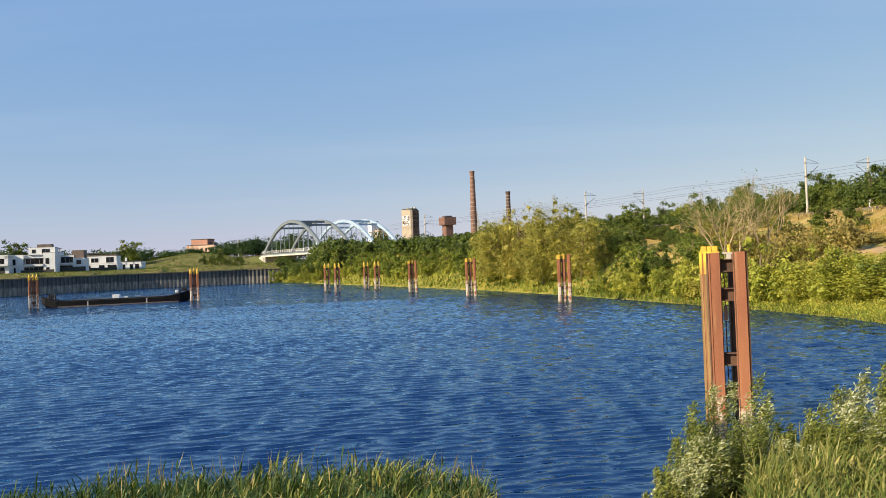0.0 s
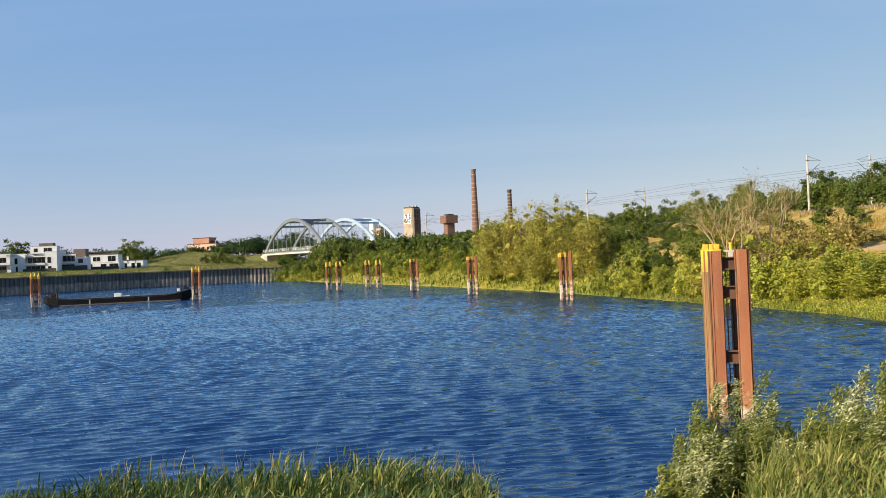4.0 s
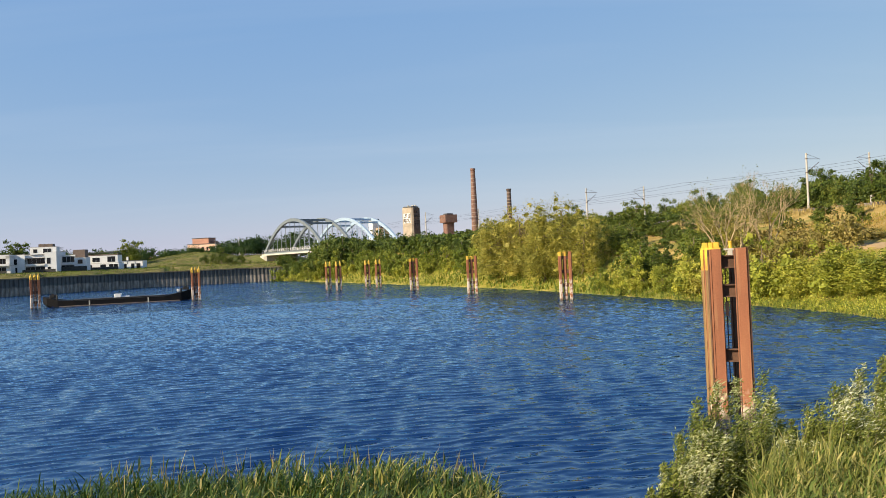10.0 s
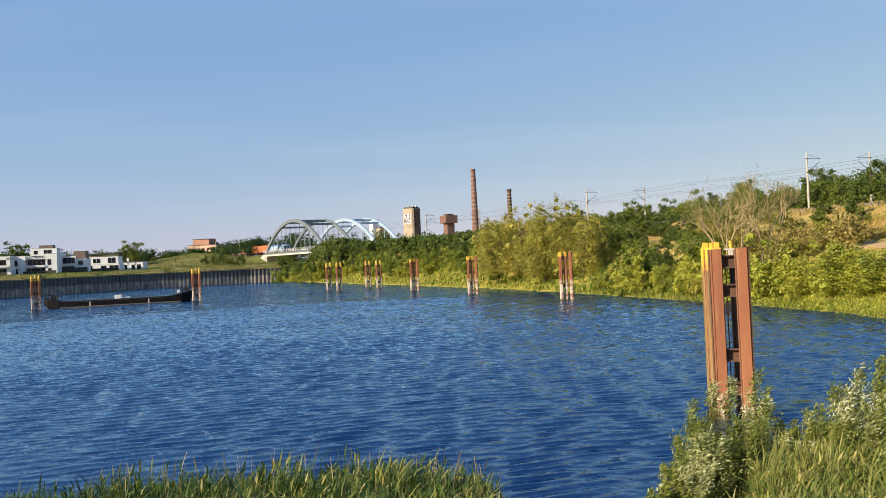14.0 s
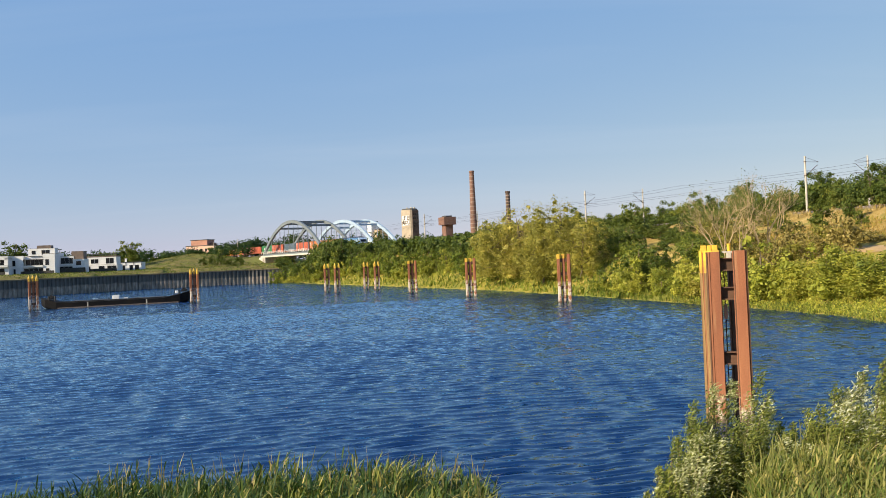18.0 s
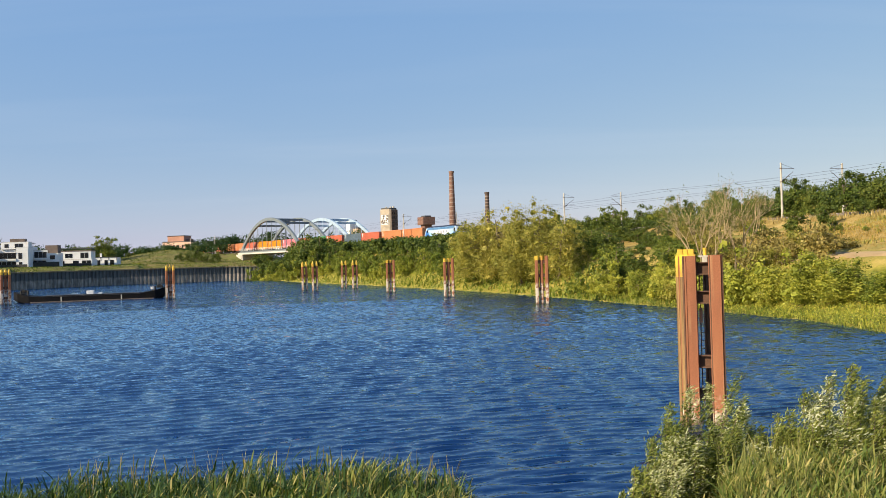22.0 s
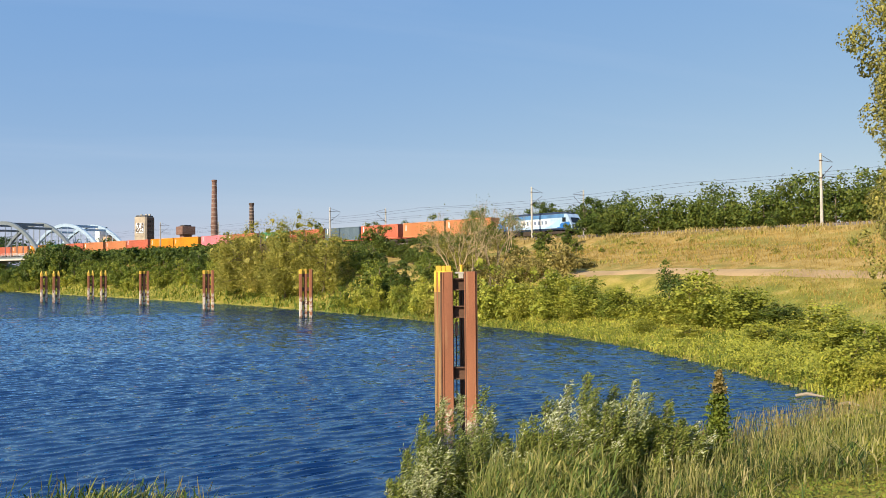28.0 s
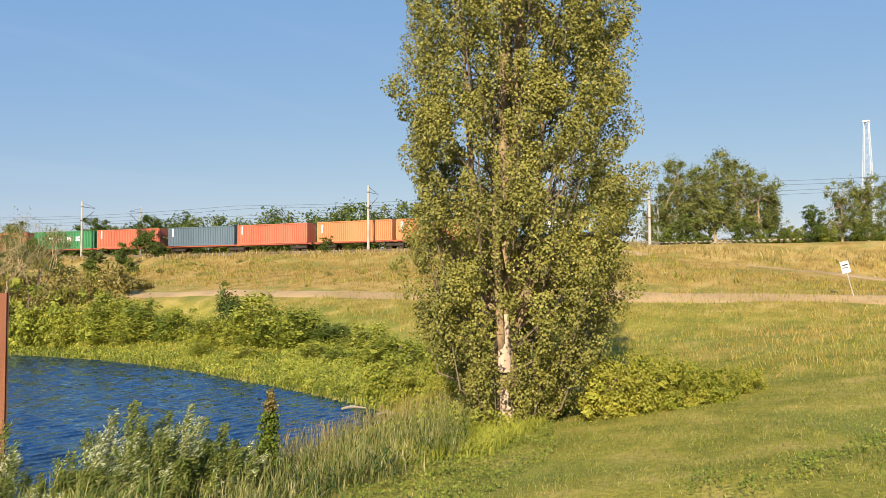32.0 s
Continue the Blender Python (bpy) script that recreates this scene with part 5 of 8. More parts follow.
OLIVE_TREES = Nursery([tree("willow_tree", "broad olive-green willow on the bank with many stems", "tree", 40 + k, 13, 12.0, 19000, 0.26, M_LEAF["olive"], group="willows on the bank", clumps=110, base=0.0, trunk=0.22, limbs=30, lobes=9, spread=0.042, shell=0.35, tall=1.7, aspect=0.4) for k in range(2)])
SHRUBS = Nursery([tree("shrub", "bright green leafy shrub on the water's edge", "shrub", 50 + k, 4, 4.2, 1900, 0.2, M_LEAF["bright"], group="shrubs along the shore", clumps=21, base=0.0, trunk=0.06, limbs=8) for k in range(5)])
DEEP_SHRUBS = Nursery([tree("shrub", "dense mid-green shrub on the bank", "shrub", 60 + k, 4, 4.2, 2100, 0.21, M_LEAF["mid"], group="shrubs along the shore", clumps=21, base=0.0, trunk=0.06, limbs=8) for k in range(3)])
LOW_SHRUBS = Nursery([tree("low_bush", "low dark bush on the dry slope", "bush", 70 + k, 1.8, 2.6, 700, 0.15, M_LEAF["mid" if k else "olive"], group="bushes on the railway slope", clumps=18, base=0.0, trunk=0.03, limbs=4) for k in range(3)])


def put_polar(nur, az, d, scale, zs=None):
    x, y, _ = polar(az, d)
    return nur.put(R1, x, y, scale, zs)


def rail_d(az):
    s = rail_s(az)
    p, _ = rail_at(s)
    return math.hypot(p.x, p.y)


def top_scale(az, d, el, h):
    """Scale that lets a plant of height h reach the elevation el (degrees) as seen from the path."""
    x, y, _ = polar(az, d)
    return max(0.35, (6 + d * math.tan(radians(el)) - gz(x, y)) / h)


# bank wood between the water and the line, beyond the big willows
def shore_d(az):
    return float(np.interp(az, [-12, -11.3, -7.9, -3.4, 4.5, 12.2], [300, 298, 249, 201, 146, 109]))


BANK_WOOD = []
for k in range(150):
    az_ = -11.4 + 16.6 * ((k * 0.618034) % 1.0)
    u_ = ((k * 0.7548) % 1.0)
    ds_ = shore_d(az_)
    d_ = ds_ + 6 + u_ * 0.7 * (rail_d(az_) - ds_ - 12)
    lim = np.interp(az_, [-11.4, -9.4, -8.9, -8.5, -7, -6.6, -4, 0, 3, 5.2], [0.1, 0.3, 0.8, 1.9, 2.0, 1.5, 1.45, 1.6, 1.9, 2.6]) * R1.uniform(0.75, 1.02)
    lim = lim * (0.55 + 0.45 * min(1, u_ * 2.2))
    sc = top_scale(az_, d_, lim, 7.6)
    if u_ < 0.4:
        put_polar(DARK_TREES if u_ > 0.15 else MID_TREES, az_, d_, min(max(0.75, sc), 1.5), sc)
    else:
        x_, y_, _ = polar(az_, d_)
        BANK_WOOD.append((x_, y_, 7.8 * sc, 7.0 * min(max(0.85, sc), 1.5)))
# bushes at the very edge of that bank
for k in range(34):
    az_ = -11.2 + 20 * k / 33 + R1.uniform(-0.2, 0.2)
    ds_ = shore_d(az_)
    put_polar(SHRUBS if k % 3 else DEEP_SHRUBS, az_, ds_ + R1.uniform(3, 9), R1.uniform(0.7, 1.25))
put_polar(SHRUBS, -10.9, 301, 1.5)
put_polar(SHRUBS, -10.3, 298, 1.35)
put_polar(DEEP_SHRUBS, -9.7, 292, 1.2)
# the big willows
for az_, d_, sc in ((5.7, 147, 1.1), (8.2, 137, 1.04), (3.7, 158, 0.86), (9.6, 130, 0.8), (7.0, 138, 0.8), (4.6, 151, 0.95)):
    put_polar(OLIVE_TREES, az_, d_, sc * 1.08, sc * 0.98)
# dark trees on the near side of the line
for az_, d_, el in ((10.6, 140, 2.6), (12.0, 148, 2.9), (13.2, 150, 3.3), (14.4, 146, 2.4), (15.6, 142, 2.0), (16.8, 140, 1.9), (11.3, 135, 1.6), (17.6, 132, 1.7), (26.6, 124, 3.3)):
    put_polar(DARK_TREES, az_, d_, top_scale(az_, d_, el, 8.2))
for k in range(44):
    az_ = 9.8 + 9.6 * ((k * 0.618034) % 1.0)
    u_ = (k * 0.7548) % 1.0
    ds_ = float(np.interp(az_, [9.8, 12, 16, 20], [122, 113, 98, 84]))
    d_ = ds_ + 10 + u_ * (rail_d(az_) - ds_ - 24)
    el = np.interp(az_, [9.8, 12, 14, 17, 19.5], [2.0, 2.2, 2.2, 1.7, 1.1]) * (0.35 + 0.65 * u_) * R1.uniform(0.8, 1.0)
    sc = top_scale(az_, d_, el, 7.8)
    put_polar(DARK_TREES if u_ > 0.2 else MID_TREES, az_, d_, min(max(0.6, sc), 1.3), max(0.45, sc))
SCRUB = Nursery([tree("scrub_bush", "tangled olive-brown scrub on the slope", "bush", 130 + k, 3, 4.5, 1300, 0.23, M_LEAF["scrub" if k else "olive"], M_DRY_TWIG, group="scrub below the railway", clumps=30, base=0.0, trunk=0.05, limbs=14) for k in range(3)])
for az_, d_, el in ((13.3, 112, 0.5), (14.3, 110, 0.7), (15.2, 112, 0.9), (16.0, 110, 0.5), (16.9, 108, 0.9), (17.7, 106, 0.6), (13.8, 122, 1.4), (15.0, 124, 1.5), (16.3, 122, 1.4), (17.5, 120, 1.3), (22.6, 118, 2.6), (23.6, 119, 2.5), (25.0, 118, 2.7), (27.2, 116, 2.7)):
    put_polar(DARK_TREES, az_, d_, top_scale(az_, d_, el, 7.8) * 0.95)
for az_, d_ in ((20.2, 97), (21.9, 98), (23.4, 99), (25.0, 97), (20.8, 93), (22.2, 94), (23.0, 93), (24.2, 95), (26.2, 93)):
    put_polar(SCRUB, az_, d_, R1.uniform(0.8, 1.1), R1.uniform(0.9, 1.25))
for k in range(40):
    az_ = 17.5 + 11 * ((k * 0.618034) % 1.0)
    u_ = (k * 0.7548) % 1.0
    if az_ > 22.8 and u_ > 0.25:
        continue
    d_ = 96 + u_ * (rail_d(az_) - 96 - 14)
    put_polar(SCRUB, az_, d_, R1.uniform(0.7, 1.15), R1.uniform(0.5, 0.95) * np.interp(az_, [17, 22, 27], [1.3, 1.0, 0.6]))
# young trees in front of the line
for az_, off_, sc_ in ((27.9, 7.0, 0.9), (28.9, 8.0, 0.6), (40.0, 8.0, 0.3), (21.5, 8.5, 0.7), (20.6, 9, 0.6)):
    put_polar(DARK_TREES, az_, rail_d(az_) - off_, sc_)
# row behind the line: tops rise and fall, with two gaps of sky
for k in range(104):
    az_ = -8.5 + 67.5 * ((k * 0.618034) % 1.0)
    d_ = rail_d(az_) + R1.uniform(14, 40)
    el = np.interp(az_, [-8.5, -5, 0, 3, 8, 12, 16, 20, 24, 30, 36, 44, 58], [1.8, 2.2, 2.3, 2.75, 3.35, 3.95, 3.95, 4.35, 5.0, 5.0, 5.0, 5.3, 5.5])
    el *= (0.9 + 0.13 * math.sin(az_ * 1.9 + 0.6) * math.sin(az_ * 0.7)) * R1.uniform(0.74, 1.12) * (1 - 0.2 * math.exp(-((az_ - 32.4) / 0.9) ** 2) - 0.13 * math.exp(-((az_ - 43.8) / 0.8) ** 2))
    sc = top_scale(az_, d_, el, 8.9)
    put_polar(BACK_TREES, az_, d_, min(max(0.75, sc * 0.95), 1.4), sc)
for k in range(15):
    az_ = 20.5 + 10.5 * k / 14 + R1.uniform(-0.3, 0.3)
    d_ = rail_d(az_) + R1.uniform(12, 20)
    sc = top_scale(az_, d_, np.interp(az_, [20, 23, 25, 27.5, 31], [4.1, 4.6, 5.1, 5.5, 5.0]) * R1.uniform(0.86, 1.0), 8.9)
    put_polar(BACK_TREES, az_, d_, min(sc * 0.95, 1.4), sc)
# tall crowns that stand out of that row, and the low trees below the ballast
for az_, el in ((7.6, 3.0), (9.3, 3.4), (10.1, 3.0), (10.9, 3.3), (11.8, 3.9), (12.4, 3.5), (13.2, 3.5), (14.1, 3.3), (14.9, 3.3), (15.8, 4.0), (16.5, 4.2), (17.3, 4.0), (18.4, 4.1), (20.4, 4.4), (22.3, 4.8), (23.4, 4.6), (24.5, 4.8), (25.3, 5.2), (26.1, 5.2), (26.9, 5.6), (27.6, 5.2),
                (28.5, 5.0), (29.6, 5.0), (30.8, 4.7), (33.9, 5.0), (34.6, 4.9), (36.2, 4.8), (37.6, 5.1), (38.8, 5.2), (40.2, 5.2), (41.6, 4.9), (42.6, 5.3), (45.2, 5.6), (46.6, 5.2), (48.4, 5.4)):
    d_ = rail_d(az_) + 14 + 6 * ((az_ * 7.3) % 1.0)
    sc = top_scale(az_, d_, el, 8.7)
    put_polar(BACK_TREES, az_, d_, min(1.25, sc * 1.05), sc)
for k in range(11):
    az_ = 10.4 + 0.66 * k
    d_ = rail_d(az_) - 15 - 5 * (k % 3)
    put_polar(DARK_TREES, az_, d_, 0.62, top_scale(az_, d_, (1.75, 2.1, 1.5)[k % 3], 7.7))
# shrubs along the near shore of the railway side
for k in range(62):
    az_ = 10.5 + 31.5 * ((k * 0.618) % 1.0)
    if az_ > 23:
        continue
    x_, y_, _ = polar(az_, 1.0)
    dist = np.arange(35.0, 160.0, 0.5)
    sd_ = shore_distance(dist * x_, dist * y_)
    edge = dist[np.argmax((sd_ > 0) & (dist > 36))]
    back = R1.random()
    d_ = edge + 2.5 + back * np.interp(az_, [10, 20, 30, 42], [26, 16, 12, 6])
    el = np.interp(az_, [10, 16, 20, 28, 33, 36, 40, 43], [-0.2, 0.2, -0.1, -0.5, -0.7, -1.5, -2.6, -3.6]) * 1.0 + R1.uniform(-1.7, 0.45)
    sc = min(1.5, top_scale(az_, d_, el, 4.1))
    pick_ = R1.random()
    put_polar(SHRUBS if pick_ < 0.6 else DEEP_SHRUBS if pick_ < 0.85 else LOW_SHRUBS, az_, d_, max(0.55, sc * R1.uniform(0.75, 1.1)), sc)
R2 = random.Random(23)
for k in range(24):
    az_ = 10.6 + 12.6 * (k + R2.uniform(0, 0.8)) / 24
    x_, y_, _ = polar(az_, 1.0)
    dist = np.arange(35.0, 160.0, 0.5)
    edge = dist[np.argmax((shore_distance(dist * x_, dist * y_) > 0) & (dist > 36))]
    rise_ = float(np.interp(az_, [10, 20, 28, 34, 42], [0.95, 0.95, 0.85, 0.6, 0.32])) * R2.uniform(0.45, 1.3)
    (SHRUBS if R2.random() < 0.72 else DEEP_SHRUBS).put(R2, x_ * (edge + R2.uniform(2.5, 7.0)), y_ * (edge + R2.uniform(2.5, 7.0)), rise_ * R2.uniform(0.8, 1.05), rise_)
# single upright shrubs along the top of the near bank
UPRIGHT = {c: Nursery([tree("bank_shrub", lab, "shrub", 200 + 7 * i + k, 4, 3.4, 4200, 0.15, M_LEAF[c if k else {"dark": "mid"}.get(c, "bright")], group="upright shrubs on the bank", clumps=24, base=0.0, trunk=0.05, limbs=14, lobes=5, spread=0.075, shell=0.4, tall=1.5) for k in range(3)])
           for i, (c, lab) in enumerate((("bright", "upright yellow-green shrub on the sunny bank"), ("mid", "upright mid-green shrub on the sunny bank"), ("dark", "dense dark green shrub on the bank")))}
for az_, d_, el, wid_, c_ in ((23.4, 86, -0.9, 1.2, "mid"), (24.0, 84, -0.9, 1.25, "bright"), (25.2, 82, -0.06, 1.3, "bright"), (26.0, 84, -0.3, 1.1, "mid"), (26.8, 81, -0.4, 1.2, "bright"), (27.5, 79, -1.3, 0.9, "bright"),
                              (28.2, 79.5, -0.6, 1.15, "dark"), (29.7, 76, -1.5, 0.95, "mid"), (30.3, 76, -1.7, 0.7, "bright"), (32.2, 71.5, -1.5, 0.7, "mid"), (32.8, 71, -2.0, 0.6, "bright"), (33.4, 71, 0.3, 0.95, "dark"), (34.2, 69.5, -2.0, 0.6, "bright"),
                              (35.2, 68, -1.0, 0.95, "bright"), (36.0, 67, -1.5, 0.8, "mid"), (36.7, 66, -1.2, 0.95, "mid"), (37.4, 66, -1.7, 0.8, "bright"), (38.0, 64, -0.7, 0.9, "mid"), (38.6, 64, -2.0, 0.6, "dark"),
                              (39.5, 63.5, -2.8, 0.75, "dark"), (40.4, 63, -2.5, 0.85, "dark"), (41.3, 62, -2.3, 0.85, "dark"), (42.2, 60, -3.3, 0.7, "bright"), (43.4, 54, -3.0, 0.75, "bright"), (44.2, 52.5, -3.4, 0.7, "bright"),
                              (44.9, 51, -3.3, 0.75, "bright"), (46.0, 47.5, -4.2, 0.6, "bright"), (31.7, 67, -3.9, 0.45, "bright"), (34.6, 62.5, -4.1, 0.5, "bright"), (39.0, 56.5, -4.7, 0.5, "bright"), (40.9, 54.5, -4.9, 0.45, "mid")):
    put_polar(UPRIGHT[c_], az_, d_, wid_ * 1.25, top_scale(az_, d_, el, 3.85))
for k in range(7):
    put_polar(SHRUBS, R1.uniform(44.0, 50.0), R1.uniform(36.5, 45), R1.uniform(0.4, 0.75), R1.uniform(0.3, 0.62))
# dry slope bushes
for az_, d_, w_, h_ in ((40.1, 92, 0.95, 1.15), (33.1, 92, 0.9, 0.8), (33.4, 90, 0.6, 0.5), (30.2, 118, 1.1, 0.75), (31.0, 118, 1.1, 0.7), (31.7, 117, 1.0, 0.7), (29.6, 109, 0.8, 0.8), (28.9, 112, 0.9, 0.8), (34.1, 115, 1.1, 0.8), (34.9, 113, 0.9, 0.7),
                         (44.7, 93, 1.0, 1.1), (45.3, 94, 0.8, 0.8), (37.3, 85, 0.55, 0.35), (38.7, 84.5, 0.6, 0.35), (39.6, 96, 0.9, 0.5), (42.4, 92, 0.9, 0.5), (31.5, 106, 0.6, 0.5), (27.5, 112, 1.1, 0.8), (25.5, 112, 1.2, 0.9), (23.5, 115, 1.2, 0.8), (22, 112, 1.0, 0.7), (20.5, 116, 1.1, 0.8)):
    put_polar(LOW_SHRUBS, az_, d_, w_, h_)


for k in range(7):
    put_polar(LOW_SHRUBS, R1.uniform(-19.5, -14), R1.uniform(325, 362), R1.uniform(0.7, 1.5))
for k in range(22):
    put_polar(LOW_SHRUBS, -28.5 + 9.5 * k / 21 + R1.uniform(-0.2, 0.2), R1.uniform(309, 316), R1.uniform(0.3, 0.7))


def sparse_tree():
    """A half-bare tree: many thin pale branches with few leaves."""
    rng = np.random.default_rng(91)
    t = thing("half_bare_tree", "half-dead pale-branched tree with sparse dry leaves", "tree")
    g = Geo()
    tips = []

    def grow(p, d, L, r, depth):
        q = p + d * L
        g.path([p, p.lerp(q, 0.5) + Vector(rng.normal(size=3) * 0.04 * L), q], [r, r * 0.8, r * 0.55], 5)
        if depth == 0:
            tips.append(q)
            tips.append(p.lerp(q, 0.5))
            return
        for _ in range(3 if depth > 1 else 4):
            nd = (d + Vector(rng.normal(size=3)) * 0.34 + Vector((0, 0, 0.2))).normalized()
            grow(q, nd, L * rng.uniform(0.55, 0.8), max(0.014, r * 0.58), depth - 1)

    for k in range(5):
        a = 2 * math.pi * k / 5 + 0.3
        grow(Vector((0, 0, -0.3)), Vector((math.cos(a) * 0.4, math.sin(a) * 0.4, 1)).normalized(), 4.2, 0.14, 4 if k < 3 else 3)
    part("trunk", g, M_DRY_TWIG, t, "pale bare branches")
    tp = np.array([p[:] for p in tips])
    k = rng.integers(0, len(tp), 11500)
    p = tp[k] + rng.normal(size=(11500, 3)) * 0.5
    low = rng.uniform(0, 1, 11500) < np.clip(1.3 - p[:, 2] / 9.5, 0.16, 1)
    p = p[low]
    v, q = leaf_quads(rng, p, np.zeros_like(p), 0.2, 0.6)
    part("crown", np_mesh("crown", v, q), M_LEAF["knoll"], t, "sparse dry olive leaves")
    x, y, _ = polar(19.3, 99)
    plant(t, x, y, 0.93, 0, True)
    x, y, _ = polar(21.6, 101)
    plant(t, x, y, 0.88, 100)


sparse_tree()


def poplar():
    """A tall columnar poplar with several steep limbs and leafy plumes down to the ground."""
    rng = np.random.default_rng(7)
    x, y, _ = polar(52.6, 30.5)
    t = thing("poplar_tree", "tall columnar poplar with pale scarred trunk and dense leaves", "tree", pose(x, y, gz(x, y) - 0.2))
    H = 25.0
    g = Geo()
    g.path([(0.1, 0, -0.5), (0.05, 0, 0.8), (0, 0, 3.5), (0.15, 0.1, 9), (0.3, 0, 16), (0.2, 0, 23)], [0.62, 0.46, 0.4, 0.32, 0.2, 0.05], 12)
    for a_, z0_, r_, z1_ in ((200, 2.0, 1.0, 12), (250, 4.5, 0.8, 17), (310, 3.0, 1.3, 15), (20, 2.5, 1.5, 14), (100, 3.5, 1.4, 16), (285, 7.5, 0.7, 20)):
        ca, sa = math.cos(radians(a_)), math.sin(radians(a_))
        g.path([(0, 0, z0_), (ca * r_ * 0.6, sa * r_ * 0.6, z0_ + 1.6), (ca * r_, sa * r_, (z0_ + z1_) / 2), (ca * r_ * 1.3, sa * r_ * 1.3, z1_)], [0.2, 0.17, 0.12, 0.03], 8)
    part("trunk", g, M_PALE_BARK, t)
    wound = Geo()
    wound.prism([(math.cos(a) * 0.34, math.sin(a) * 0.18) for a in np.linspace(0, 2 * math.pi, 10)[:-1]], 0, 1.3, (-0.42, -0.3, 0.3), -53, 0.45)
    wound.prism([(math.cos(a) * 0.26, math.sin(a) * 0.16) for a in np.linspace(0, 2 * math.pi, 10)[:-1]], 0, 2.1, (-0.36, -0.24, 2.2), -53, 0.7)
    part("bare_wood", wound, M_BARE_WOOD, t, "pale stripped wood on the trunk")
    limb = Geo()
    n = 1350
    th = rng.uniform(0, 2 * math.pi, n)
    z = np.where(rng.uniform(0, 1, n) < 0.86, 17.5 * rng.uniform(0, 1, n) ** 0.9, rng.uniform(17, 24.5, n)) + 0.35
    wide = np.interp(z, [0.3, 1.2, 2.2, 3.6, 5.2, 8, 16, 21, 25], [1.3, 1.9, 2.6, 3.5, 4.0, 4.2, 4.0, 3.2, 1.0])
    wide = wide * (1.02 + 0.045 * np.sin(3 * th + 0.5 * z) + 0.055 * np.sin(1.9 * z + 3 * th + 1) + 0.055 * np.sin(6 * th - 1.1 * z))
    rho = wide * np.where(rng.uniform(0, 1, n) < 0.72, rng.uniform(0.72, 1.0, n), np.sqrt(rng.uniform(0.02, 0.6, n)))
    cx, cy = 0.27 * np.minimum(1, z / 3), -0.36 * np.minimum(1, z / 3)
    tip = np.stack([cx + np.cos(th) * rho, cy + np.sin(th) * rho, z], 1)
    out_ = np.stack([np.cos(th), np.sin(th), np.zeros(n)], 1)
    axis = np.array([0, 0, 1.0]) + out_ * rng.uniform(0.1, 0.75, n)[:, None] + rng.normal(size=(n, 3)) * 0.2
    axis /= np.linalg.norm(axis, axis=1, keepdims=True)
    long_ = rng.uniform(0.5, 1.25, n)
    for k in range(0, n, 8):
        zb = max(0.2, z[k] - rng.uniform(2.5, 5.0))
        a = Vector((0.1, 0.0, zb))
        e = Vector(tip[k])
        m_ = a.lerp(e, 0.55) + Vector((math.cos(th[k]) * rho[k] * 0.22, math.sin(th[k]) * rho[k] * 0.22, -0.6))
        limb.path([a, m_, e, e + Vector(axis[k]) * long_[k] * 0.8], [0.05, 0.034, 0.016, 0.006], 5)
    per = 235
    k = np.repeat(np.arange(n), per)
    u = rng.uniform(-1, 1, n * per)
    d = rng.normal(size=(n * per, 3))
    d -= axis[k] * np.sum(d * axis[k], 1, keepdims=True)
    d /= np.linalg.norm(d, axis=1, keepdims=True) + 1e-9
    girth = (0.32 * rng.uniform(0.6, 1.5, n))[k] * np.sqrt(np.clip(1.05 - u ** 2, 0, 1)) * rng.uniform(0.3, 1.4, n * per) ** 0.7
    p = tip[k] + axis[k] * (u * long_[k] * 0.7)[:, None] + d * girth[:, None]
    o = d * 0.8 + out_[k] * 0.35 + axis[k] * np.clip(u, -0.2, 1)[:, None] * 0.5
    keep = p[:, 2] > 0.25
    toward = (p[:, 0] * -x + p[:, 1] * -y) / math.hypot(x, y)
    side = np.abs(p[:, 0] * y - p[:, 1] * x) / math.hypot(x, y)
    gaps = ((0.9, 0.9), (3.3, 1.1), (6.4, 0.6), (9.6, 1.3), (13.6, 0.5))
    hole = np.min([np.abs(p[:, 2] - zc) / zh for zc, zh in gaps], 0)
    girth_ = np.interp(p[:, 2], [0, 5, 6], [0.3, 0.26, 0.1])
    keep &= ~((toward > 0.1) & (side < girth_ * np.sqrt(np.clip(1.05 - hole ** 2, 0, 1)) + rng.normal(size=len(p)) * 0.05))
    # the evening sun reaches the bare trunk between the sprays
    zs = p[:, 2] - toward * math.tan(radians(SUN_EL))
    ss = np.abs((p[:, 0] * y - p[:, 1] * x) / math.hypot(x, y) + 0.133 * toward)
    lit = np.min([np.abs(zs - zc) / zh for zc, zh in gaps], 0)
    keep &= ~((toward > 0.1) & (lit < 1) & (ss < 0.2) & (rng.uniform(0, 1, len(p)) < 0.85))
    p, o = p[keep], o[keep]
    tagged(part("limb_tangle", limb, M_BARK, t), kind="stuff")
    v, q = leaf_quads(rng, p, o, 0.088, 0.85, 0.0, 0.55)
    part("crown", np_mesh("crown", v, q), M_LEAF["poplar"], t)


poplar()

